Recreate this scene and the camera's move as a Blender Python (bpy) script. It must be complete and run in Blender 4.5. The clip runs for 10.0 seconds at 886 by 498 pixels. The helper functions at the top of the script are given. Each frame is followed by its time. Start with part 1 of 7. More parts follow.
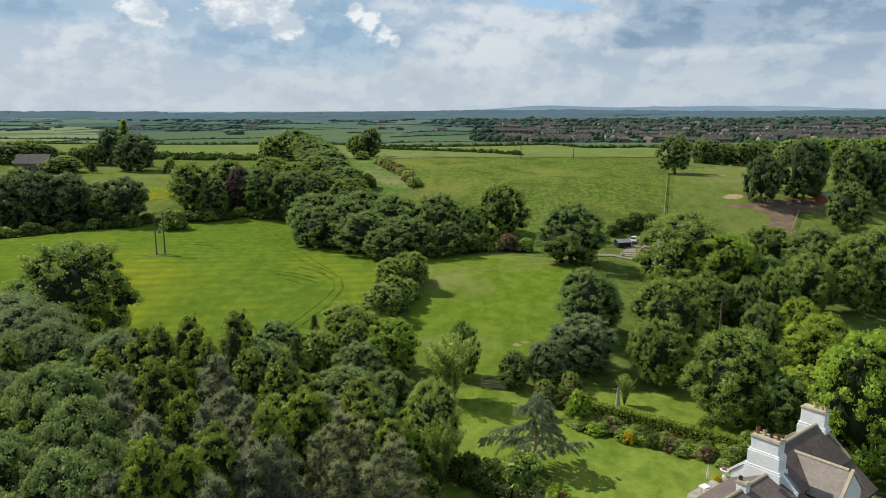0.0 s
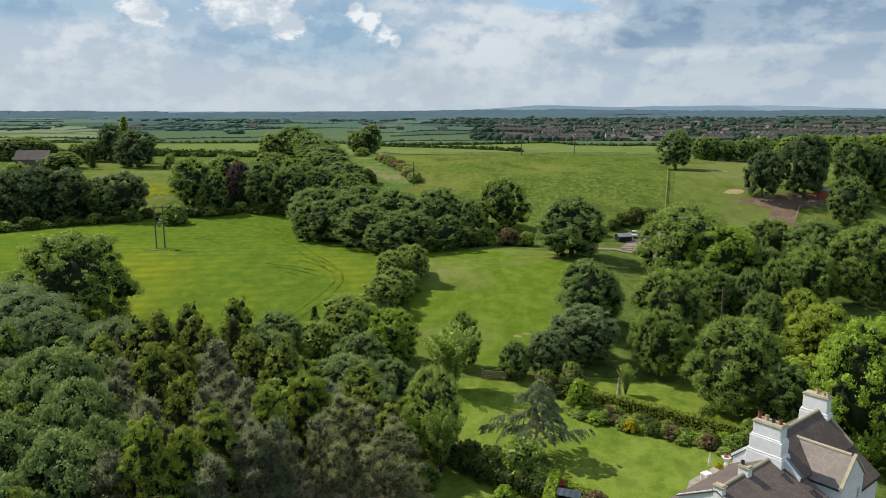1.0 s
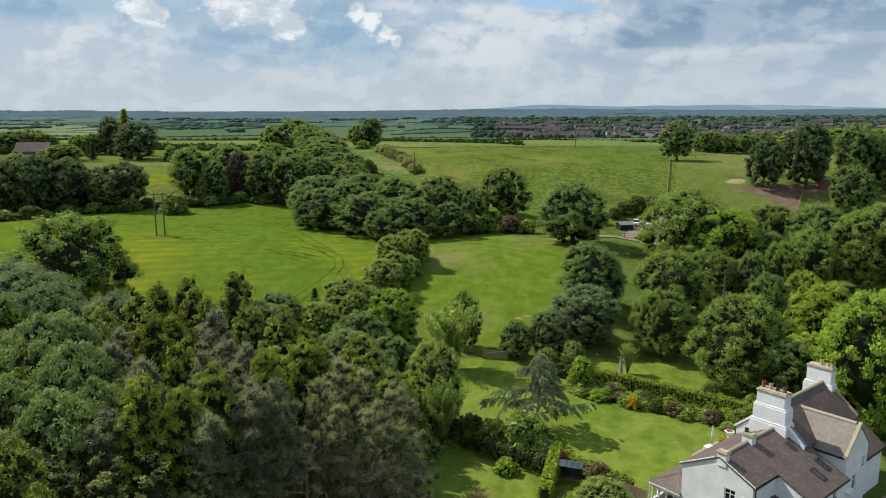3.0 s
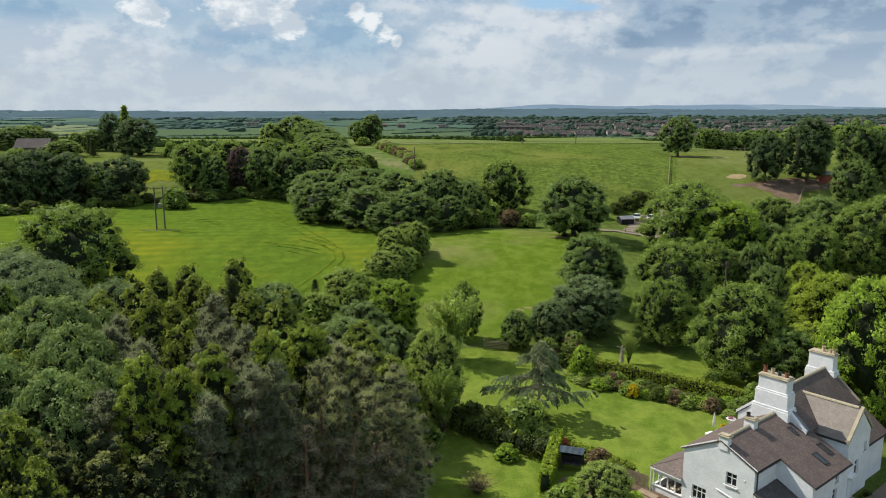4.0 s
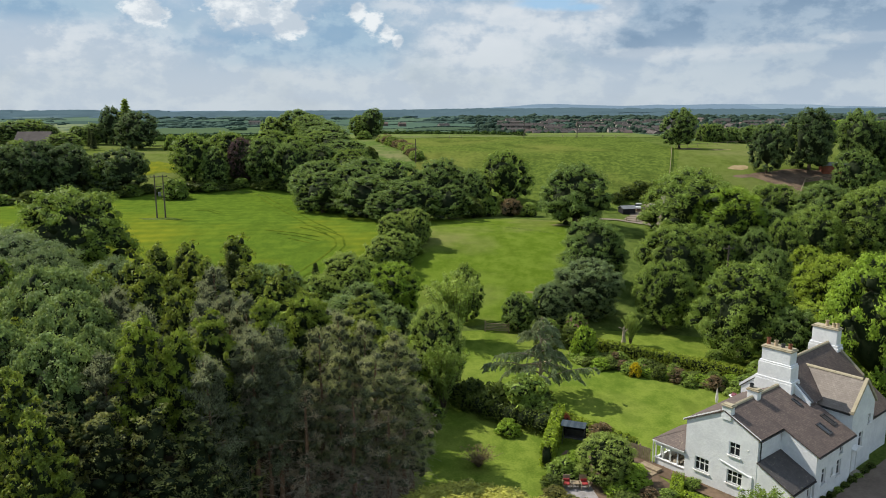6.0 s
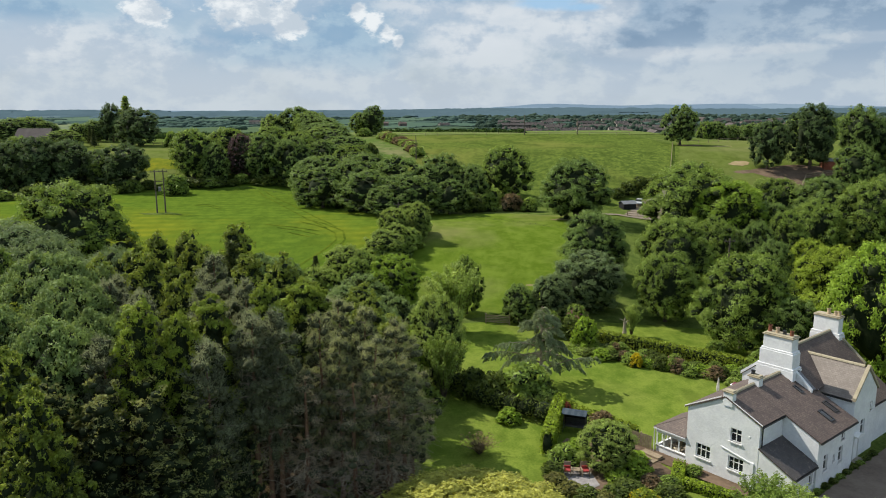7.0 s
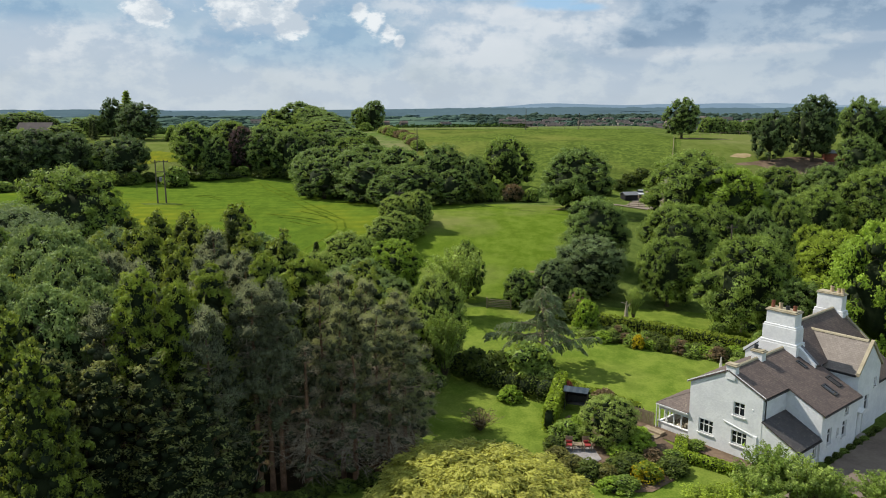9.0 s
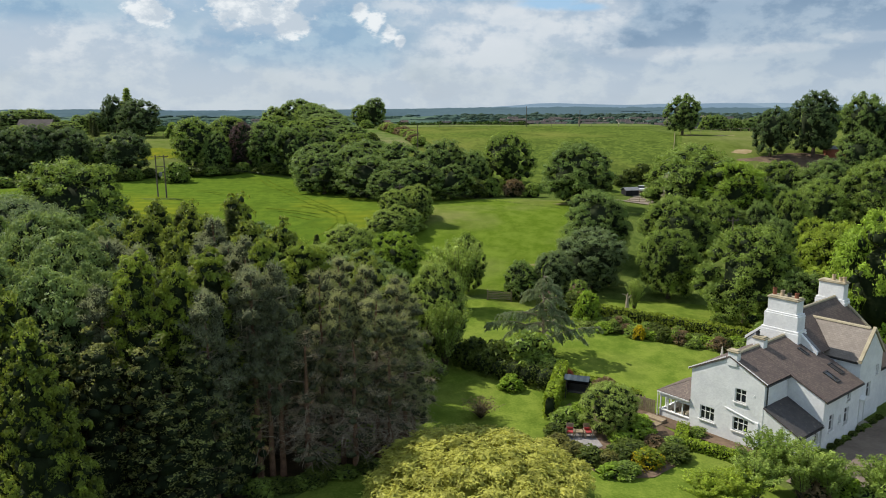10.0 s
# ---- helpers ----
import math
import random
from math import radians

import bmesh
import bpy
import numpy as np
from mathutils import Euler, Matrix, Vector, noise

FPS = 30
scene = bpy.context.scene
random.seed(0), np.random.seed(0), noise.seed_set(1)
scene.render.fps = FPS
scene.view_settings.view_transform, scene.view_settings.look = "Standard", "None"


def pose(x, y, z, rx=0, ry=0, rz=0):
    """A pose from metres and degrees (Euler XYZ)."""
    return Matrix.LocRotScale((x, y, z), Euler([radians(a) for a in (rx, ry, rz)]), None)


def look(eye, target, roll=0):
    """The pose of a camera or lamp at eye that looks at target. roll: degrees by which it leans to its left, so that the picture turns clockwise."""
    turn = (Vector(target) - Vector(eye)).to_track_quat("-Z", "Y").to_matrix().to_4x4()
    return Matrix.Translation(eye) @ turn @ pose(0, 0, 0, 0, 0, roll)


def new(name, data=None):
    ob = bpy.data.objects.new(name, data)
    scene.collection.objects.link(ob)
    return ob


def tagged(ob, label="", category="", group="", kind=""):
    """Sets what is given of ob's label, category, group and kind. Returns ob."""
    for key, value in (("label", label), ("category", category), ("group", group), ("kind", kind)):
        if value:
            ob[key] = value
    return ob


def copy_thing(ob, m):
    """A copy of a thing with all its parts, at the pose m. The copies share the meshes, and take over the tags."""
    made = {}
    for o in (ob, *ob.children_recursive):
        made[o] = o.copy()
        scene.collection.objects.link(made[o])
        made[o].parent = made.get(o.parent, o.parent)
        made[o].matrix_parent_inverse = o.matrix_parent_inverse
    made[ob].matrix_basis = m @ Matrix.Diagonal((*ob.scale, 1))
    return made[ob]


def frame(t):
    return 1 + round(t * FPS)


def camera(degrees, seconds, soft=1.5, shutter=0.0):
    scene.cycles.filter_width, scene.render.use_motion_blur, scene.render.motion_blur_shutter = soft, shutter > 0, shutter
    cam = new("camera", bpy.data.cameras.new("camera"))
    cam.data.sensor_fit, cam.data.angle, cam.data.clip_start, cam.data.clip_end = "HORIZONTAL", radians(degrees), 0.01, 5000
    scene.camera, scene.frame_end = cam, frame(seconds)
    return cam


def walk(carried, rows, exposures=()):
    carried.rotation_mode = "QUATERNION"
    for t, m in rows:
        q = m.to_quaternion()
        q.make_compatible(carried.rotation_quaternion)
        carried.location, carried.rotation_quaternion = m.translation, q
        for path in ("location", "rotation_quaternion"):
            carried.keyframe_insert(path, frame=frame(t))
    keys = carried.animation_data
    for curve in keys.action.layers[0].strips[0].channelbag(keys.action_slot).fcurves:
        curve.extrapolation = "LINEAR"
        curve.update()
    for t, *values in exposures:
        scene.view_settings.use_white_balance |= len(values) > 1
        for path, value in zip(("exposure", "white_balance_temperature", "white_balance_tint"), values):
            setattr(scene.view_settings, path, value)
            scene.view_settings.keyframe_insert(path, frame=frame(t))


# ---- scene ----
# ---------------------------------------------------------------- camera
cam = camera(61.5, 10.0, soft=1.0)
PATH = [
    (0.0, -0.008, -0.005, 36.822, 0.07, 0.10),
    (1.0, -0.023, 0.027, 35.418, 0.10, 0.12),
    (2.0, -0.033, 0.044, 33.986, 0.13, 0.13),
    (3.0, -0.041, 0.048, 32.575, 0.16, 0.15),
    (4.0, -0.044, 0.043, 31.221, 0.20, 0.16),
    (5.0, -0.044, 0.032, 29.945, 0.24, 0.17),
    (6.0, -0.040, 0.017, 28.752, 0.28, 0.19),
    (7.0, -0.033, 0.001, 27.636, 0.32, 0.21),
    (8.0, -0.022, -0.013, 26.571, 0.37, 0.22),
    (9.0, -0.007, -0.021, 25.522, 0.42, 0.24),
    (10.0, 0.011, -0.022, 24.434, 0.47, 0.25),
]
PITCH = -10.72
walk(cam, [(t, pose(x, y, z, 90 + PITCH, 0, yaw) @ pose(0, 0, 0, 0, 0, -roll)) for t, x, y, z, yaw, roll in PATH],
     exposures=[(0.0, 0.0), (10.0, 0.0)])

# ---------------------------------------------------------------- sun and sky
SUN_EL, SUN_AZ = radians(46), math.atan2(0.48, -0.88)      # azimuth as an angle from +x
sun_dir = Vector((math.cos(SUN_EL) * math.cos(SUN_AZ), math.cos(SUN_EL) * math.sin(SUN_AZ), math.sin(SUN_EL)))
sun = new("sun", bpy.data.lights.new("sun", "SUN"))
sun.data.energy, sun.data.angle, sun.data.color = 5.6, radians(0.6), (1.0, 0.94, 0.82)
sun.matrix_world = look((0, 0, 300), Vector((0, 0, 300)) - sun_dir)


def link(tree, a, b):
    tree.links.new(a, b)


def maths(tree, op, a, b=None, clamp=False):
    n = tree.nodes.new("ShaderNodeMath")
    n.operation, n.use_clamp = op, clamp
    for i, v in enumerate((a, b)):
        if v is None:
            continue
        if isinstance(v, (int, float)):
            n.inputs[i].default_value = v
        else:
            link(tree, v, n.inputs[i])
    return n.outputs[0]


def mix(tree, fac, a, b, blend="MIX"):
    n = tree.nodes.new("ShaderNodeMix")
    n.data_type, n.blend_type = "RGBA", blend
    for sock, v in ((n.inputs[0], fac), (n.inputs[6], a), (n.inputs[7], b)):
        if isinstance(v, (int, float)):
            sock.default_value = v
        elif isinstance(v, (tuple, list)):
            sock.default_value = (*v, 1)
        else:
            link(tree, v, sock)
    return n.outputs[2]


def noise_tex(tree, vec, scale, detail=4, rough=0.55):
    n = tree.nodes.new("ShaderNodeTexNoise")
    n.inputs["Scale"].default_value, n.inputs["Detail"].default_value, n.inputs["Roughness"].default_value = scale, detail, rough
    if vec is not None:
        link(tree, vec, n.inputs["Vector"])
    return n.outputs["Fac"]


def ramp(tree, fac, lo, hi):
    n = tree.nodes.new("ShaderNodeMapRange")
    n.interpolation_type = "SMOOTHSTEP"
    n.inputs[1].default_value, n.inputs[2].default_value = lo, hi
    link(tree, fac, n.inputs[0])
    return n.outputs[0]


world = bpy.data.worlds.new("sky")
scene.world = world
world.use_nodes = True
wt = world.node_tree
wt.nodes.clear()
sky = wt.nodes.new("ShaderNodeTexSky")
sky.sky_type, sky.sun_disc, sky.sun_elevation, sky.sun_rotation = "NISHITA", False, SUN_EL, math.pi / 2 - SUN_AZ
sky.air_density, sky.dust_density, sky.ozone_density = 1.0, 1.6, 1.5
geo = wt.nodes.new("ShaderNodeTexCoord")
sep = wt.nodes.new("ShaderNodeSeparateXYZ")
link(wt, geo.outputs["Generated"], sep.inputs[0])
stretch = wt.nodes.new("ShaderNodeVectorMath")
stretch.operation = "MULTIPLY"
stretch.inputs[1].default_value = (1, 1, 1.7)
link(wt, geo.outputs["Generated"], stretch.inputs[0])
big = noise_tex(wt, stretch.outputs[0], 7.0, 7, 0.55)
fine = noise_tex(wt, stretch.outputs[0], 19.0, 7, 0.62)
wisp = noise_tex(wt, stretch.outputs[0], 42.0, 5, 0.6)


def shifted(d):
    n = wt.nodes.new("ShaderNodeVectorMath")
    n.operation = "ADD"
    n.inputs[1].default_value = d
    link(wt, stretch.outputs[0], n.inputs[0])
    return n.outputs[0]


def billow(scale, reach, detail=7, rough=0.58):
    """How far a cloud's side is turned to the sun, which stands to the upper left: 0 away, 1 towards."""
    a = noise_tex(wt, shifted((0.7 * reach, 0, -1.2 * reach)), scale, detail, rough)
    b = noise_tex(wt, shifted((-0.7 * reach, 0, 1.2 * reach)), scale, detail, rough)
    return maths(wt, "ADD", 0.5, maths(wt, "MULTIPLY", maths(wt, "SUBTRACT", a, b), 2.4), clamp=True)


def cloud_blob(x, z, rx, rz, edge=0.55, torn=1.7):
    """A soft patch of the sky round one direction, its rim torn by noise."""
    dx = maths(wt, "DIVIDE", maths(wt, "SUBTRACT", sep.outputs[0], x), rx)
    dz = maths(wt, "DIVIDE", maths(wt, "SUBTRACT", sep.outputs[2], z), rz)
    r = maths(wt, "SQRT", maths(wt, "ADD", maths(wt, "MULTIPLY", dx, dx), maths(wt, "MULTIPLY", dz, dz)))
    r = maths(wt, "ADD", r, maths(wt, "MULTIPLY", maths(wt, "SUBTRACT", fine, 0.5), torn))
    r = maths(wt, "ADD", r, maths(wt, "MULTIPLY", maths(wt, "SUBTRACT", wisp, 0.5), torn * 0.6))
    n = wt.nodes.new("ShaderNodeMapRange")
    n.interpolation_type = "SMOOTHSTEP"
    n.inputs[1].default_value, n.inputs[2].default_value = 1 + edge * 0.4, 1 - edge
    link(wt, r, n.inputs[0])
    ahead = maths(wt, "GREATER_THAN", sep.outputs[1], 0.0)
    return maths(wt, "MULTIPLY", n.outputs[0], ahead)


def blobs(spots, edge=0.55, torn=1.7):
    total = None
    for s in spots:
        b = cloud_blob(*s, edge, torn)
        total = b if total is None else maths(wt, "MAXIMUM", total, b)
    return total


def lay(under, amount, over, share=1.0):
    return mix(wt, maths(wt, "MULTIPLY", amount, share), under, over)


height_z = sep.outputs[2]
heaped, rolls = billow(15.0, 0.010, 8, 0.6), billow(5.5, 0.030, 5, 0.5)
sides = maths(wt, "ADD", maths(wt, "MULTIPLY", heaped, 0.6), maths(wt, "MULTIPLY", rolls, 0.4))
lit = ramp(wt, sides, 0.34, 0.66)
veil = maths(wt, "SUBTRACT", 1.0, ramp(wt, height_z, 0.020, 0.092))             # whitish low sky
cover = ramp(wt, big, 0.36, 0.56)
col = mix(wt, 0.5, sky.outputs[0], (3.9, 5.6, 7.8))
col = lay(col, cover, mix(wt, lit, (4.9, 6.0, 7.3), (7.6, 8.0, 8.5)), 0.9)
# grey-blue undersides
grey = blobs([(-0.20, 0.066, 0.15, 0.020), (-0.14, 0.078, 0.10, 0.034), (-0.11, 0.062, 0.06, 0.026), (-0.13, 0.105, 0.055, 0.045), (-0.46, 0.118, 0.13, 0.022), (-0.30, 0.080, 0.14, 0.020)], 0.75, 1.3)
col = lay(col, grey, mix(wt, lit, (3.3, 4.9, 6.6), (4.6, 6.1, 7.4)), 0.95)
bank = blobs([(0.52, 0.128, 0.32, 0.074), (0.33, 0.104, 0.13, 0.042), (0.23, 0.080, 0.06, 0.022), (0.44, 0.060, 0.16, 0.013)], 0.75, 0.8)
col = lay(col, bank, mix(wt, lit, (1.9, 3.0, 4.4), (3.1, 4.4, 6.0)), 0.96)
col = lay(col, cloud_blob(0.46, 0.060, 0.34, 0.075, 0.95, 0.6), mix(wt, lit, (3.5, 4.7, 6.2), (5.2, 6.2, 7.2)), 0.75)
# pale decks
pale = blobs([(0.05, 0.072, 0.10, 0.042), (0.14, 0.092, 0.07, 0.028), (0.06, 0.122, 0.10, 0.014), (-0.44, 0.074, 0.16, 0.030), (0.30, 0.064, 0.09, 0.010), (0.32, 0.135, 0.035, 0.009), (0.20, 0.118, 0.035, 0.020)], 0.7, 1.5)
col = lay(col, pale, mix(wt, lit, (6.0, 6.7, 7.6), (8.4, 8.6, 8.9)), 0.82)
streak = blobs([(0.50, 0.078, 0.080, 0.007), (0.40, 0.068, 0.06, 0.006), (0.26, 0.068, 0.06, 0.007), (-0.56, 0.104, 0.05, 0.007)], 0.5, 1.6)
col = lay(col, streak, mix(wt, lit, (6.0, 6.6, 7.4), (7.8, 8.0, 8.3)), 0.7)
gap = blobs([(0.125, 0.130, 0.050, 0.009), (0.17, 0.124, 0.03, 0.006)], 0.6, 1.3)
col = lay(col, gap, (4.1, 6.5, 9.0), 0.85)
# white heaps
white = blobs([(-0.235, 0.118, 0.050, 0.024), (-0.205, 0.106, 0.026, 0.018), (-0.265, 0.130, 0.04, 0.014), (-0.36, 0.118, 0.022, 0.018), (-0.112, 0.122, 0.014, 0.014), (-0.094, 0.110, 0.014, 0.014), (-0.076, 0.096, 0.011, 0.011), (-0.062, 0.084, 0.008, 0.010),
               ], 0.36, 3.0)
col = lay(col, white, mix(wt, ramp(wt, sides, 0.34, 0.62), (6.6, 7.2, 7.9), (10.2, 10.2, 10.2)), 0.95)
col = lay(col, veil, mix(wt, lit, (6.3, 6.85, 7.5), (6.9, 7.4, 7.8)), 0.80)
col = lay(col, cloud_blob(0.50, 0.055, 0.30, 0.09, 0.95, 0.7), mix(wt, lit, (4.2, 5.2, 6.4), (5.8, 6.5, 7.2)), 0.45)
col = mix(wt, 1.0, col, (0.955, 1.0, 1.025), "MULTIPLY")
back = wt.nodes.new("ShaderNodeBackground")
back.inputs["Strength"].default_value = 0.088
out = wt.nodes.new("ShaderNodeOutputWorld")
link(wt, col, back.inputs["Color"])
link(wt, back.outputs[0], out.inputs["Surface"])

# ---------------------------------------------------------------- materials


def surface(name, rough=0.8, metal=0.0):
    m = bpy.data.materials.new(name)
    m.use_nodes = True
    t = m.node_tree
    p = t.nodes["Principled BSDF"]
    p.inputs["Roughness"].default_value, p.inputs["Metallic"].default_value = rough, metal
    return m, t, p


def place(t, scale=(1, 1, 1)):
    g = t.nodes.new("ShaderNodeNewGeometry")
    v = t.nodes.new("ShaderNodeVectorMath")
    v.operation = "MULTIPLY"
    v.inputs[1].default_value = scale
    link(t, g.outputs["Position"], v.inputs[0])
    return v.outputs[0]


def bump(t, p, fac, strength, distance):
    b = t.nodes.new("ShaderNodeBump")
    b.inputs["Strength"].default_value, b.inputs["Distance"].default_value = strength, distance
    link(t, fac, b.inputs["Height"])
    link(t, b.outputs[0], p.inputs["Normal"])


def plain(name, a, b, scale=2.0, rough=0.8, metal=0.0, relief=0.0, fine_scale=None):
    """A surface of two tones, mottled at two scales."""
    m, t, p = surface(name, rough, metal)
    if rough > 0.82:
        p.inputs["Specular IOR Level"].default_value = 0.1
    tc = t.nodes.new("ShaderNodeTexCoord")
    n1 = noise_tex(t, tc.outputs["Object"], scale, 5)
    n2 = noise_tex(t, tc.outputs["Object"], fine_scale or scale * 9, 3)
    f = ramp(t, maths(t, "ADD", maths(t, "MULTIPLY", n1, 0.65), maths(t, "MULTIPLY", n2, 0.35)), 0.32, 0.68)
    link(t, mix(t, f, a, b), p.inputs["Base Color"])
    if relief:
        bump(t, p, n2, 0.6, relief)
    return m


def grass(name, dark, light, dry, dry_amount=0.5, patch=0.03, tuft=0.6, rows=None, mottle=0.35):
    """Turf: large drifts of tone, tufts and a fine grain; rows: drill lines at an angle."""
    dark, light, dry = ((v[0] * 0.93, v[1] * 0.93, v[2] * 1.25 + 0.002) for v in (dark, light, dry))
    m, t, p = surface(name, 0.95)
    p.inputs["Specular IOR Level"].default_value = 0.0
    pos = place(t)
    drift = noise_tex(t, pos, patch, 5, 0.6)
    tufts = noise_tex(t, place(t, (1, 0.8, 1)), tuft, 5, 0.65)
    grain = noise_tex(t, pos, 5.0, 3, 0.7)
    f = maths(t, "ADD", maths(t, "MULTIPLY", tufts, 0.6), maths(t, "MULTIPLY", grain, 0.4))
    c = mix(t, ramp(t, f, 0.39, 0.61), dark, light)
    c = mix(t, maths(t, "MULTIPLY", ramp(t, drift, 0.46, 0.72), dry_amount), c, dry)
    patchy = noise_tex(t, place(t, (1, 0.55, 1)), patch * 6.5, 5)
    c = mix(t, maths(t, "MULTIPLY", ramp(t, patchy, 0.48, 0.68), mottle), c, tuple(0.7 * v for v in dark))
    if rows:
        w = t.nodes.new("ShaderNodeTexWave")
        w.wave_type, w.bands_direction = "BANDS", "X"
        w.inputs["Scale"].default_value, w.inputs["Distortion"].default_value, w.inputs["Detail"].default_value, w.inputs["Detail Scale"].default_value = rows[1], 9.0, 3, 0.12
        r = t.nodes.new("ShaderNodeVectorRotate")
        r.rotation_type = "Z_AXIS"
        r.inputs["Angle"].default_value = radians(rows[0])
        link(t, pos, r.inputs["Vector"])
        link(t, r.outputs[0], w.inputs["Vector"])
        c = mix(t, maths(t, "MULTIPLY", w.outputs["Fac"], rows[2]), c, dark)
    link(t, c, p.inputs["Base Color"])
    bump(t, p, f, 0.7, 0.12)
    return m


def foliage(name, dark, light, hue_shift=(0.06, 0.08, 0.03), passing=0.34, bias=1.15):
    """Leaves: tone by leaf, by spray and by tree; a part of the light comes through."""
    # shade blue goes into the dark tone, sun yellow into the light tone
    dark = (dark[0] * 0.88, dark[1] * 0.84, dark[2] * 1.5 + 0.004)
    light = (light[0] * 0.92, light[1] * 0.84, light[2] * 0.82 + 0.002)
    m, t, p = surface(name, 0.5)
    p.inputs["Specular IOR Level"].default_value = 0.10
    g = t.nodes.new("ShaderNodeNewGeometry")
    o = t.nodes.new("ShaderNodeObjectInfo")
    n = noise_tex(t, g.outputs["Position"], 0.40, 3)
    n2 = noise_tex(t, g.outputs["Position"], 1.5, 2)
    f = maths(t, "ADD", maths(t, "MULTIPLY", g.outputs["Random Per Island"], 0.42), maths(t, "MULTIPLY", ramp(t, n, 0.3, 0.7), 0.22))
    f = maths(t, "ADD", f, maths(t, "MULTIPLY", ramp(t, n2, 0.32, 0.68), 0.36))
    f = maths(t, "POWER", f, bias)
    # the wide tone range imitates lit sprays and dark gaps
    c = mix(t, f, tuple(v * 0.7 for v in dark), tuple(v * 1.62 for v in light))
    c = mix(t, maths(t, "MULTIPLY", o.outputs["Random"], 0.35), c, tuple(l * 0.6 + h * 0.4 for l, h in zip(light, hue_shift)))
    link(t, c, p.inputs["Base Color"])
    tr = t.nodes.new("ShaderNodeBsdfTranslucent")
    link(t, mix(t, 0.5, c, (light[0] * 1.6, light[1] * 1.5, light[2] * 0.95)), tr.inputs["Color"])
    ms = t.nodes.new("ShaderNodeMixShader")
    ms.inputs[0].default_value = passing
    link(t, p.outputs[0], ms.inputs[1])
    link(t, tr.outputs[0], ms.inputs[2])
    link(t, ms.outputs[0], t.nodes["Material Output"].inputs["Surface"])
    return m


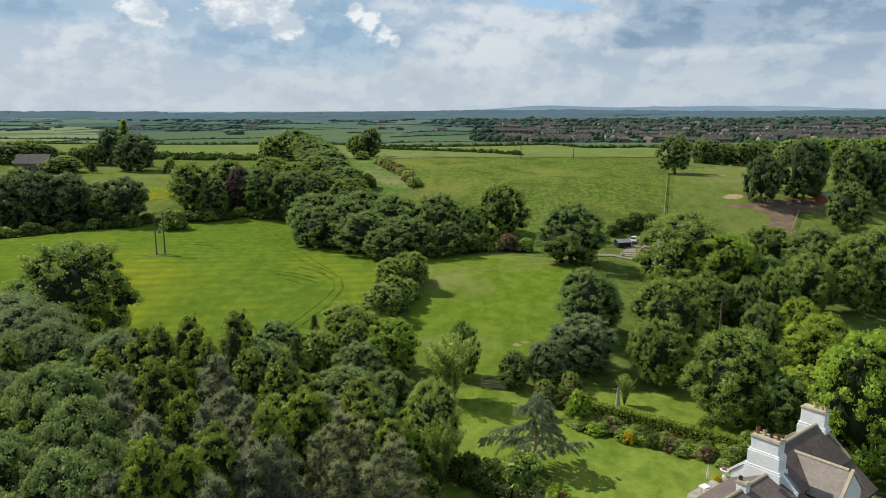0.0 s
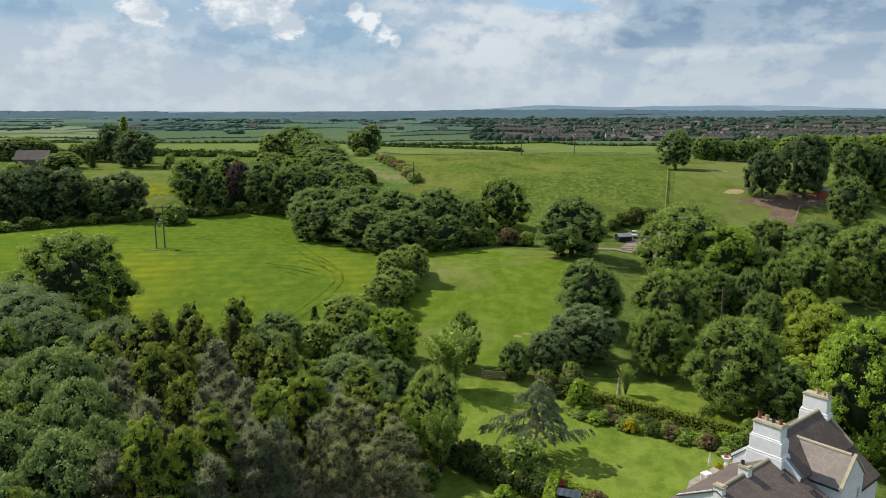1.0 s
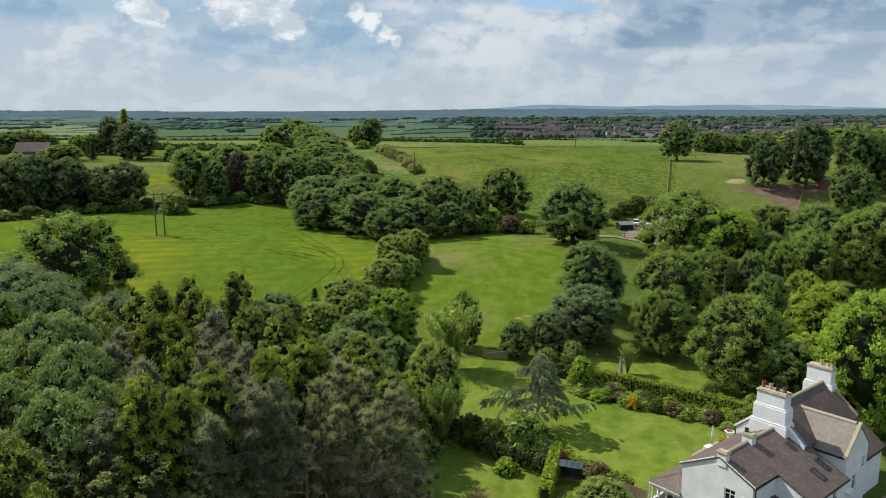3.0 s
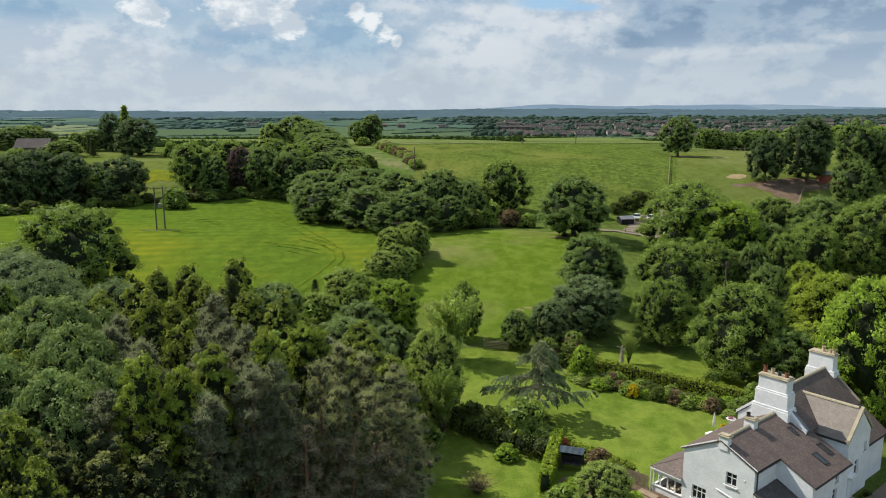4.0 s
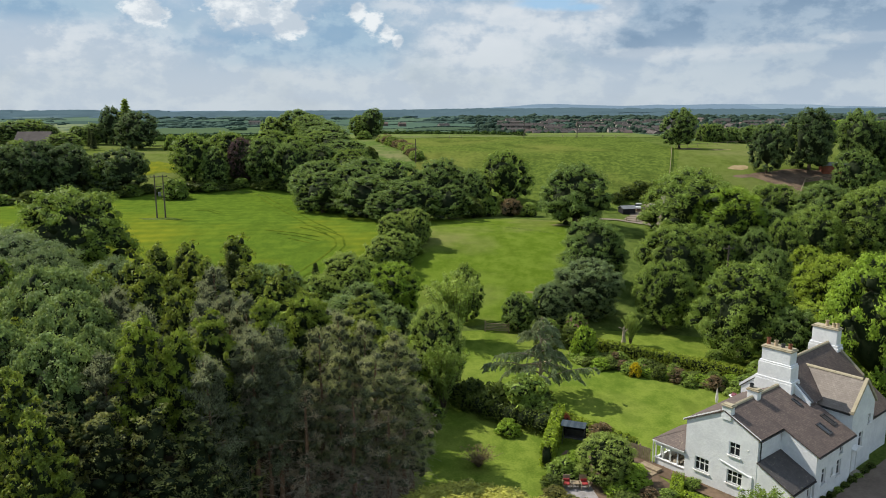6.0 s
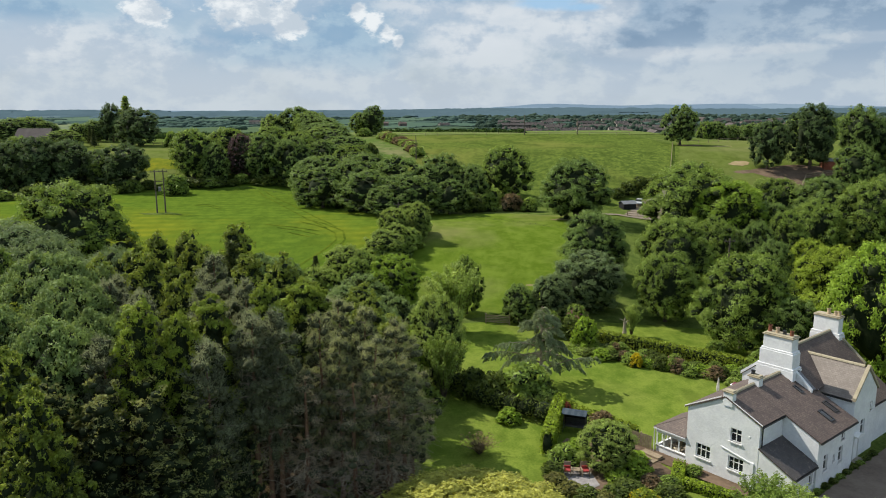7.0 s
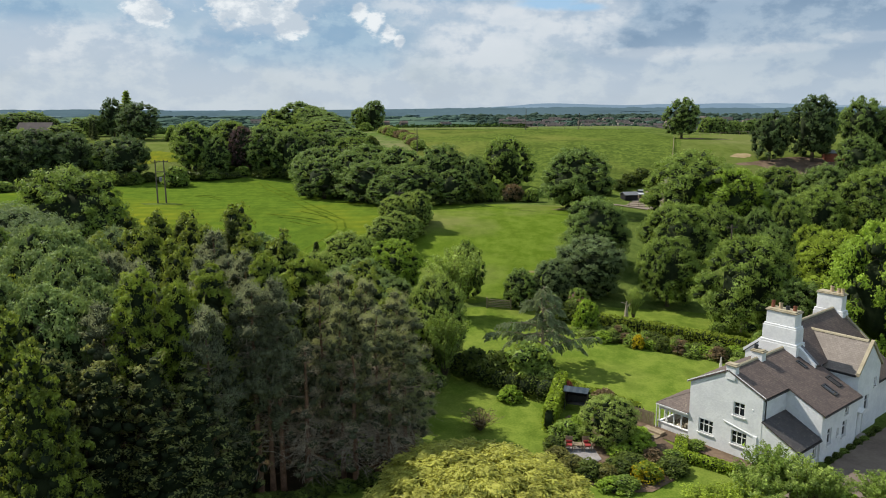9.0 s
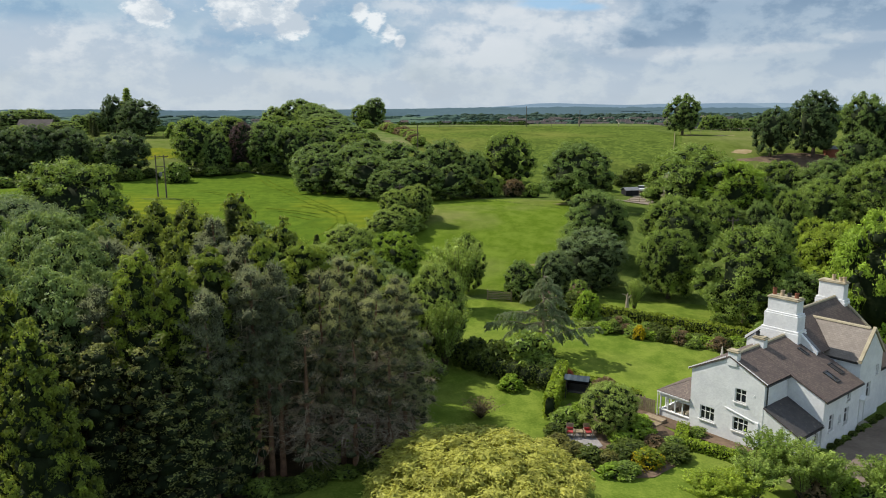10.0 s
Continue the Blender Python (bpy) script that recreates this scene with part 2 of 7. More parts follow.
M = {
    "meadow": grass("rough_meadow", (0.055, 0.088, 0.012), (0.135, 0.178, 0.024), (0.185, 0.190, 0.034), 0.6, 0.022, 0.85, mottle=0.5),
    "crop": grass("young_crop", (0.074, 0.124, 0.010), (0.122, 0.183, 0.014), (0.245, 0.245, 0.013), 0.9, 0.026, 0.5, (84, 0.085, 0.42)),
    "paddock": grass("grazed_paddock", (0.084, 0.135, 0.008), (0.138, 0.195, 0.018), (0.215, 0.205, 0.060), 0.75, 0.035, 0.4, (-70, 0.12, 0.12)),
    "lawn": grass("mown_lawn", (0.095, 0.148, 0.013), (0.175, 0.230, 0.026), (0.215, 0.235, 0.042), 0.6, 0.06, 0.5, mottle=0.5),
    "pasture": grass("grazed_pasture", (0.090, 0.124, 0.016), (0.136, 0.170, 0.029), (0.190, 0.185, 0.060), 0.6, 0.03, 0.3),
    "farfield": grass("smooth_far_pasture", (0.115, 0.156, 0.030), (0.150, 0.190, 0.044), (0.190, 0.212, 0.062), 0.4, 0.02, 0.2),
    "rough": grass("rough_grass", (0.062, 0.095, 0.014), (0.125, 0.165, 0.027), (0.160, 0.175, 0.042), 0.5, 0.05, 0.6),
    "litter": plain("needle_litter", (0.035, 0.028, 0.015), (0.085, 0.055, 0.030), 0.8, 0.95, relief=0.05),
    "soil": plain("trodden_earth", (0.10, 0.070, 0.048), (0.19, 0.135, 0.095), 0.3, 0.95, relief=0.04),
    "sand": plain("worn_sandy_ground", (0.26, 0.20, 0.10), (0.36, 0.28, 0.16), 0.5, 0.95, relief=0.04),
    "tarmac": plain("old_brown_tarmac", (0.135, 0.106, 0.086), (0.205, 0.165, 0.135), 0.5, 0.9, relief=0.01),
    "gravel": plain("grey_brown_gravel", (0.17, 0.138, 0.105), (0.265, 0.22, 0.17), 1.5, 0.95, relief=0.02),
    "white": plain("white_roughcast", (0.66, 0.67, 0.69), (0.80, 0.81, 0.82), 0.8, 0.8, relief=0.03, fine_scale=5),
    "trim": plain("white_paint", (0.74, 0.74, 0.74), (0.82, 0.82, 0.82), 1.0, 0.5),
    "stone": plain("grey_stone", (0.20, 0.18, 0.15), (0.36, 0.33, 0.28), 1.2, 0.9, relief=0.05),
    "brick": plain("brown_brick", (0.18, 0.095, 0.065), (0.28, 0.16, 0.11), 0.6, 0.9),
    "copestone": plain("weathered_sandstone", (0.30, 0.26, 0.18), (0.42, 0.37, 0.27), 1.5, 0.9, relief=0.02),
    "wood": plain("weathered_wood", (0.21, 0.165, 0.112), (0.34, 0.27, 0.19), 3.0, 0.85),
    "pole": plain("creosoted_pole", (0.085, 0.070, 0.055), (0.16, 0.135, 0.11), 2.0, 0.85),
    "iron": plain("black_iron", (0.02, 0.02, 0.022), (0.045, 0.045, 0.05), 3.0, 0.45, relief=0.0),
    "lead": plain("lead_flashing", (0.12, 0.125, 0.135), (0.20, 0.205, 0.22), 1.5, 0.55),
    "terracotta": plain("terracotta", (0.18, 0.070, 0.045), (0.29, 0.125, 0.075), 3.0, 0.85),
    "buff": plain("buff_clay", (0.42, 0.31, 0.20), (0.55, 0.43, 0.30), 3.0, 0.85),
    "red": plain("red_cushion", (0.26, 0.025, 0.025), (0.36, 0.045, 0.04), 4.0, 0.8),
    "bark": plain("brown_bark", (0.055, 0.042, 0.030), (0.13, 0.105, 0.078), 3.0, 0.95, relief=0.04),
    # near-black hearts: shade inside crowns, shrubs and hedges is put into this colour
    "heart_shade": plain("shaded_crown_heart", (0.013, 0.020, 0.010), (0.034, 0.046, 0.020), 1.5, 0.95),
    # pine hearts: dry-twig brown with the crown's inner shade in its tone
    "drytwigs": plain("dry_twigs_and_inner_shade", (0.040, 0.046, 0.025), (0.096, 0.102, 0.056), 1.5, 0.95),
    "pinebark": plain("red_pine_bark", (0.11, 0.066, 0.044), (0.27, 0.155, 0.098), 2.0, 0.95, relief=0.04),
    "deadwood": plain("bleached_dead_wood", (0.26, 0.215, 0.150), (0.42, 0.36, 0.27), 4.0, 0.9),
    "sheet": plain("pale_blue_sheet_metal", (0.42, 0.48, 0.54), (0.54, 0.60, 0.66), 0.6, 0.45, 0.2),
    "dark": plain("dark_interior", (0.018, 0.018, 0.020), (0.035, 0.035, 0.038), 1.0, 0.9),
    "room": plain("sunroom_interior", (0.20, 0.17, 0.13), (0.36, 0.32, 0.26), 0.9, 0.8),
    "rust": plain("rust_red_boards", (0.20, 0.060, 0.035), (0.30, 0.11, 0.07), 0.9, 0.85),
    "tyre": plain("tyre_rubber", (0.02, 0.02, 0.02), (0.04, 0.04, 0.04), 5.0, 0.9),
}


def glass(name):
    m, t, p = surface(name, 0.04)
    p.inputs["Base Color"].default_value = (0.02, 0.024, 0.03, 1)
    p.inputs["Specular IOR Level"].default_value = 0.7
    return m


def clear_glass(name):
    m, t, p = surface(name, 0.02)
    p.inputs["Base Color"].default_value = (0.95, 0.97, 0.97, 1)
    p.inputs["Transmission Weight"].default_value = 1.0
    p.inputs["IOR"].default_value = 1.1
    return m


M["glass"] = glass("window_glass")
M["clear"] = clear_glass("sunroom_glass")


def paint(name, colour):
    m, t, p = surface(name, 0.3)
    p.inputs["Base Color"].default_value = (*colour, 1)
    p.inputs["Coat Weight"].default_value = 0.5
    return m


def slate(name, a, b, c, row=0.15, length=0.21, mortar=(0.080, 0.060, 0.053)):
    """Slates in courses, each with its own tone; the texture follows the slope through the object's own axes."""
    m, t, p = surface(name, 0.72)
    tc = t.nodes.new("ShaderNodeTexCoord")
    br = t.nodes.new("ShaderNodeTexBrick")
    br.offset, br.squash = 0.5, 1.0
    link(t, tc.outputs["UV"], br.inputs["Vector"])
    br.inputs["Color1"].default_value, br.inputs["Color2"].default_value, br.inputs["Mortar"].default_value = (*a, 1), (*b, 1), (*mortar, 1)
    br.inputs["Scale"].default_value, br.inputs["Mortar Size"].default_value = 1.0, 0.012
    br.inputs["Brick Width"].default_value, br.inputs["Row Height"].default_value = length, row
    stain = noise_tex(t, tc.outputs["Object"], 0.7, 6, 0.6)
    moss = noise_tex(t, tc.outputs["Object"], 3.5, 5, 0.7)
    col = mix(t, maths(t, "MULTIPLY", ramp(t, stain, 0.42, 0.68), 0.6), br.outputs["Color"], c)
    col = mix(t, maths(t, "MULTIPLY", ramp(t, moss, 0.56, 0.72), 0.5), col, (0.26, 0.225, 0.175))
    link(t, col, p.inputs["Base Color"])
    bump(t, p, br.outputs["Fac"], -0.5, 0.02)
    return m


M["slate"] = slate("brown_slate", (0.096, 0.068, 0.059), (0.152, 0.112, 0.095), (0.070, 0.051, 0.047))
M["newslate"] = slate("dark_blue_slate", (0.052, 0.048, 0.050), (0.078, 0.072, 0.074), (0.040, 0.038, 0.040))
M["paleslate"] = slate("lichened_stone_slate", (0.180, 0.152, 0.132), (0.245, 0.208, 0.182), (0.145, 0.120, 0.105), 0.18, 0.25, (0.150, 0.126, 0.110))

LEAF = {
    "sycamore": foliage("sycamore_leaves", (0.042, 0.084, 0.018), (0.240, 0.370, 0.098)),
    # darker copy of the sycamore leaves: shade and backlight put into the colour
    "shade": foliage("shaded_sycamore_leaves", (0.031, 0.063, 0.024), (0.140, 0.222, 0.078)),
    "oak": foliage("oak_leaves", (0.062, 0.117, 0.021), (0.268, 0.400, 0.076)),
    "bright": foliage("fresh_leaves", (0.099, 0.187, 0.015), (0.309, 0.479, 0.054)),
    "olive": foliage("olive_leaves", (0.120, 0.205, 0.034), (0.370, 0.510, 0.115)),
    "pale": foliage("whitebeam_leaves", (0.052, 0.102, 0.028), (0.262, 0.385, 0.122)),
    "grey": foliage("grey_willow_leaves", (0.070, 0.116, 0.038), (0.240, 0.345, 0.146)),
    "pine": foliage("pine_needles", (0.076, 0.103, 0.054), (0.285, 0.350, 0.215), (0.03, 0.03, 0.01), 0.5),
    # paler copy of the pine needles: sunlight is put into the colour
    "edgepine": foliage("sunlit_pine_needles", (0.080, 0.108, 0.044), (0.350, 0.415, 0.210), (0.03, 0.03, 0.01), 0.5),
    "spruce": foliage("spruce_needles", (0.026, 0.046, 0.015), (0.102, 0.140, 0.040)),
    "cedar": foliage("blue_cedar_needles", (0.058, 0.094, 0.046), (0.330, 0.435, 0.240)),
    "willow": foliage("golden_willow_leaves", (0.205, 0.238, 0.024), (0.490, 0.530, 0.120), (0.05, 0.05, 0.02)),
    "purple": foliage("copper_leaves", (0.052, 0.031, 0.036), (0.156, 0.111, 0.111), (0.02, 0.0, 0.01)),
    "hedge": foliage("clipped_hedge_leaves", (0.100, 0.170, 0.012), (0.290, 0.390, 0.042)),
    # copy of the tips leaves for shaded trees; sparse lit tips are painted in
    "shadytips": foliage("shaded_leaves_with_few_lit_tips", (0.056, 0.076, 0.030), (0.350, 0.410, 0.130), bias=1.4),
    "fresh": foliage("fresh_yellow_green_tips", (0.040, 0.074, 0.010), (0.290, 0.410, 0.052)),
    "bronze": foliage("bronze_green_leaves", (0.060, 0.068, 0.018), (0.220, 0.235, 0.062)),
    "box": foliage("box_leaves", (0.110, 0.190, 0.014), (0.300, 0.430, 0.040)),
    "tips": foliage("dark_leaves_with_fresh_tips", (0.034, 0.060, 0.012), (0.310, 0.420, 0.060), bias=1.6),
    # brown copy of the pine needles, retoned for pines that stand in shade
    "deadneedle": foliage("brown_shaded_needles", (0.175, 0.162, 0.086), (0.500, 0.455, 0.315), (0.03, 0.03, 0.01)),
    "lime": foliage("yellow_green_leaves", (0.130, 0.205, 0.018), (0.360, 0.500, 0.055)),
    "yew": foliage("dark_hedge_leaves", (0.032, 0.059, 0.013), (0.139, 0.198, 0.035)),
    "rust": foliage("bronze_leaves", (0.100, 0.080, 0.034), (0.240, 0.190, 0.100), (0.05, 0.02, 0.01)),
    "yellow": foliage("yellow_blossom", (0.38, 0.32, 0.010), (0.60, 0.52, 0.020), (0.02, 0.02, 0.0)),
    "pink": foliage("pink_blossom", (0.22, 0.07, 0.10), (0.46, 0.22, 0.27), (0.05, 0.02, 0.03)),
    "redleaf": foliage("red_leaves", (0.24, 0.045, 0.025), (0.42, 0.12, 0.07), (0.03, 0.0, 0.0)),
}
# ---------------------------------------------------------------- mesh helpers


def mesh_ob(name, verts, faces, material, parent=None, smooth=False):
    me = bpy.data.meshes.new(name)
    me.from_pydata([tuple(v) for v in verts], [], faces)
    if material:
        me.materials.append(material)
    if smooth:
        me.shade_smooth()
    ob = new(name, me)
    ob.parent = parent
    return ob


def part(name, bm, material, parent, label=""):
    """One bmesh as one mesh object under a thing or a part."""
    me = bpy.data.meshes.new(name)
    bmesh.ops.recalc_face_normals(bm, faces=bm.faces)
    bm.to_mesh(me)
    bm.free()
    if material:
        me.materials.append(material)
    ob = new(name, me)
    ob.parent = parent
    if label:
        ob["label"] = label
    return ob


def thing(name, x, y, z, turn, label, category, group="", kind=""):
    ob = new(name)
    ob.matrix_basis = pose(x, y, z, 0, 0, turn)
    return tagged(ob, label, category, group, kind)


def add_box(bm, x0, y0, z0, x1, y1, z1, bevel=0.0):
    r = bmesh.ops.create_cube(bm, size=1)
    for v in r["verts"]:
        v.co = Vector((x0 + (v.co.x + 0.5) * (x1 - x0), y0 + (v.co.y + 0.5) * (y1 - y0), z0 + (v.co.z + 0.5) * (z1 - z0)))
    if bevel:
        edges = list({e for v in r["verts"] for e in v.link_edges})
        bmesh.ops.bevel(bm, geom=edges, offset=bevel, segments=1, affect="EDGES")
    return bm


def box(*a, bevel=0.0):
    return add_box(bmesh.new(), *a, bevel=bevel)


def add_tube(bm, p, q, r0, r1, sides=7):
    p, q = Vector(p), Vector(q)
    axis = (q - p)
    rot = axis.to_track_quat("Z", "Y").to_matrix()
    rings = []
    for c, r in ((p, r0), (q, r1)):
        rings.append([bm.verts.new(c + rot @ Vector((r * math.cos(2 * math.pi * i / sides), r * math.sin(2 * math.pi * i / sides), 0))) for i in range(sides)])
    for i in range(sides):
        bm.faces.new((rings[0][i], rings[0][(i + 1) % sides], rings[1][(i + 1) % sides], rings[1][i]))
    bm.faces.new(rings[1])
    bm.faces.new(rings[0][::-1])
    return bm


def tube(p, q, r0, r1, sides=7):
    return add_tube(bmesh.new(), p, q, r0, r1, sides)


def add_prism(bm, outline, a, b, axis):
    """A closed solid: the outline (pairs) pushed along an axis from a to b."""
    def at(pair, s):
        return {"x": (s, pair[0], pair[1]), "y": (pair[0], s, pair[1]), "z": (pair[0], pair[1], s)}[axis]
    lo, hi = [bm.verts.new(at(p, a)) for p in outline], [bm.verts.new(at(p, b)) for p in outline]
    bm.faces.new(lo)
    bm.faces.new(hi[::-1])
    for i in range(len(outline)):
        j = (i + 1) % len(outline)
        bm.faces.new((lo[i], hi[i], hi[j], lo[j]))
    return bm


def prism(outline, a, b, axis):
    return add_prism(bmesh.new(), outline, a, b, axis)


# ---------------------------------------------------------------- the lie of the land


def sm(a, b, t):
    k = np.clip((np.asarray(t, float) - a) / (b - a), 0, 1)
    return k * k * (3 - 2 * k)


def H(x, y):
    """Height of the ground: garden level, a rise to the paddock, a long hill with its crest, then the plain and far hills."""
    x, y = np.asarray(x, float), np.asarray(y, float)
    right = sm(25, 48, x)
    sh = 12 - 20 * sm(-40, 60, x)
    z = -0.85 + (6 - 1.4 * right) * sm(92, 152, y) + (10.5 + 1.4 * right - 1.4 * sm(-40, -80, x)) * sm(176 + sh, 236 + sh, y) + 1.2 * sm(236, 300, y)
    z = z - 11 * sm(310, 650, y) - 15 * sm(640, 1000, y)
    z = z - 9 * sm(85, 125, x) * sm(258, 330, y) * (1 - sm(500, 720, y))
    wave = np.sin(x / 31 + 1.3) * np.sin(y / 37) * 0.35 + np.sin(x / 67 + y / 53) * 0.4
    z = z + wave * sm(110, 190, y) * (1 + 4 * sm(700, 1600, y))
    far = sm(1500, 4500, y)
    z = z + 26 * far + far * 5 * np.sin(x / 410 + 0.6) * np.sin(y / 530)
    z = z + sm(3900, 4700, y) * (30 * np.exp(-((x - 640) / 330) ** 2) + 30 * np.exp(-((x - 2000) / 520) ** 2) + 20 * np.exp(-((x - 1300) / 420) ** 2))
    return z


def h(x, y):
    return float(H(x, y))


def axis_steps(lo, hi, step, limit, grow):
    a = list(np.arange(lo, hi + 0.1, step))
    s = step
    while a[-1] < limit:
        s = min(s * grow, 160)
        a.append(a[-1] + s)
    s = step
    while a[0] > -limit:
        s = min(s * grow, 160)
        a.insert(0, a[0] - s)
    return np.array(a)


def ground_sheet():
    gx = axis_steps(-150, 150, 4, 4300, 1.09)
    gy = axis_steps(-20, 330, 4, 4820, 1.06)
    gy = gy[gy > -700]
    X, Y = np.meshgrid(gx, gy)
    Z = H(X, Y)
    n = len(gx)
    verts = np.stack([X.ravel(), Y.ravel(), Z.ravel()], 1)
    i, j = np.meshgrid(np.arange(n - 1), np.arange(len(gy) - 1))
    a = (j * n + i).ravel()
    faces = np.stack([a, a + 1, a + 1 + n, a + n], 1)
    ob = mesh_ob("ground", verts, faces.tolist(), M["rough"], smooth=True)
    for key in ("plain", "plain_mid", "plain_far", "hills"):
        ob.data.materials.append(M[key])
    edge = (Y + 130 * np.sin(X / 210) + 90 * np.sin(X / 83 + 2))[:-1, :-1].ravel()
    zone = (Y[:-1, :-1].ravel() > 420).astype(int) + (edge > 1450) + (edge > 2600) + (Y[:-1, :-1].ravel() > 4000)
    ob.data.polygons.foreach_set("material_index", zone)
    return tagged(ob, "rolling farmland of rough grass running out to a hazy horizon", "ground", kind="structure")


def plain_of_fields(name, a, b, straw, dark, cell):
    """Fields of the plain in irregular plots, each with its own crop."""
    m, t, p = surface(name, 0.95)
    p.inputs["Specular IOR Level"].default_value = 0.0
    v = t.nodes.new("ShaderNodeTexVoronoi")
    v.inputs["Scale"].default_value, v.inputs["Randomness"].default_value = 1.0, 0.9
    link(t, place(t, (1 / cell, 0.8 / cell, 0)), v.inputs["Vector"])
    s = t.nodes.new("ShaderNodeSeparateColor")
    link(t, v.outputs["Color"], s.inputs[0])
    c = mix(t, s.outputs[0], a, b)
    c = mix(t, ramp(t, s.outputs[1], 0.76, 0.80), c, straw)
    c = mix(t, ramp(t, s.outputs[2], 0.62, 0.66), c, dark)
    c = mix(t, maths(t, "MULTIPLY", noise_tex(t, place(t, (1 / 110, 1 / 80, 0)), 1.0, 5), 0.45), c, dark)
    link(t, c, p.inputs["Base Color"])
    return m


# bluer outwards: the haze of distance is mixed into these field colours
M["plain"] = plain_of_fields("hazed_near_fields", (0.074, 0.112, 0.058), (0.112, 0.158, 0.078), (0.180, 0.205, 0.090), (0.060, 0.092, 0.058), 260)
M["plain_mid"] = plain_of_fields("hazed_middle_fields", (0.066, 0.110, 0.080), (0.098, 0.148, 0.102), (0.175, 0.205, 0.110), (0.056, 0.090, 0.076), 360)
M["plain_far"] = plain_of_fields("hazed_far_fields", (0.072, 0.112, 0.132), (0.090, 0.136, 0.152), (0.122, 0.168, 0.165), (0.062, 0.098, 0.120), 560)
M["hills"] = plain_of_fields("hazed_distant_hills", (0.155, 0.215, 0.280), (0.172, 0.234, 0.296), (0.182, 0.244, 0.304), (0.135, 0.192, 0.256), 900)
ground = ground_sheet()


def drape(name, outline, material, lift, label, category, step=4.0, kind="structure", parent=None, wobble=0.0):
    """A patch of ground cover laid over the sheet, its rim given as corners."""
    pts = []
    for k, (x, y) in enumerate(outline):
        x2, y2 = outline[(k + 1) % len(outline)]
        n = max(1, int(math.hypot(x2 - x, y2 - y) / step))
        for i in range(n):
            q = Vector((x + (x2 - x) * i / n, y + (y2 - y) * i / n, 0))
            if wobble:
                q += wobble * Vector((noise.noise(q * 0.21), noise.noise(q * 0.21 + Vector((9, 4, 0))), 0))
            pts.append(q)
    bm = bmesh.new()
    bm.faces.new([bm.verts.new(q) for q in pts])
    xs, ys = [q.x for q in pts], [q.y for q in pts]
    for lo, hi, normal in ((min(xs), max(xs), (1, 0, 0)), (min(ys), max(ys), (0, 1, 0))):
        c = math.floor(lo / step) * step + step
        while c < hi:
            bmesh.ops.bisect_plane(bm, geom=bm.verts[:] + bm.edges[:] + bm.faces[:], plane_co=Vector(normal) * c, plane_no=normal)
            c += step
    bmesh.ops.triangulate(bm, faces=bm.faces)
    for v in bm.verts:
        v.co.z = h(v.co.x, v.co.y) + lift
    for f in bm.faces:
        if f.normal.z < 0:
            f.normal_flip()
    me = bpy.data.meshes.new(name)
    bm.to_mesh(me)
    bm.free()
    me.materials.append(material)
    me.shade_smooth()
    ob = new(name, me)
    ob.parent = parent
    return tagged(ob, label, category, kind=kind)


def track(name, pts, width, material, lift, label, category, parent=None, kind="structure"):
    """A strip of ground along a line of points."""
    fine_pts = []
    for (x, y), (x2, y2) in zip(pts, pts[1:]):
        n = max(1, int(math.hypot(x2 - x, y2 - y) / 2.0))
        fine_pts += [(x + (x2 - x) * i / n, y + (y2 - y) * i / n) for i in range(n)]
    fine_pts.append(pts[-1])
    verts, faces = [], []
    for i, (x, y) in enumerate(fine_pts):
        a, b = fine_pts[max(i - 1, 0)], fine_pts[min(i + 1, len(fine_pts) - 1)]
        d = Vector((b[0] - a[0], b[1] - a[1], 0)).normalized()
        w = width * (0.8 + 0.5 * noise.noise(Vector((x * 0.3, y * 0.3, 2))))
        for s in (-1, 1):
            px, py = x - d.y * s * w / 2, y + d.x * s * w / 2
            verts.append((px, py, h(px, py) + lift))
        if i:
            k = 2 * i
            faces.append((k - 2, k - 1, k + 1, k))
    ob = mesh_ob(name, verts, faces, material, parent, smooth=True)
    for f in ob.data.polygons:
        if f.normal.z < 0:
            f.flip()
    return tagged(ob, label, category, kind=kind) if not parent else ob


def blot(x, y, rx, ry):
    """An uneven round outline."""
    out = []
    for a in np.linspace(0, 2 * math.pi, 41)[:-1]:
        k = 1 + 0.55 * noise.noise(Vector((math.cos(a) * 1.3 + x, math.sin(a) * 1.3 + y, 1))) + 0.25 * noise.noise(Vector((math.cos(a) * 4 + x, math.sin(a) * 4 + y, 5)))
        out.append((x + rx * k * math.cos(a), y + ry * k * math.sin(a)))
    return out


crop = drape("crop_field", [(-118, 150), (-108, 174), (-93, 193), (-75, 203), (-56, 206), (-41, 200), (-30, 178), (-16, 158), (-7, 143), (-13, 128), (-18, 108), (-22, 92), (-60, 92), (-120, 120)],
             M["crop"], 0.08, "bright green field of young crop with wheel tracks", "field", wobble=2.0)
drape("paddock", [(-5, 150), (-2, 160), (12, 161), (26, 157), (27, 146), (22, 128), (20, 112), (12, 102), (3, 98), (-4, 104), (-6, 124), (-4, 140)],
      M["paddock"], 0.09, "mown green paddock with dry brownish patches", "field", wobble=1.2)
drape("meadow", [(-28, 232), (-20, 296), (10, 303), (70, 303), (76, 246), (66, 214), (56, 180), (30, 172), (10, 176), (-8, 205)], M["meadow"], 0.09,
      "rough tussocky meadow climbing to the hilltop", "field", wobble=1.0)
drape("far_field", [(-34, 304), (-46, 420), (-60, 600), (70, 640), (180, 640), (190, 500), (140, 330), (110, 304)], M["farfield"], 0.16, "smooth pale green field beyond the hilltop", "field", 8.0)
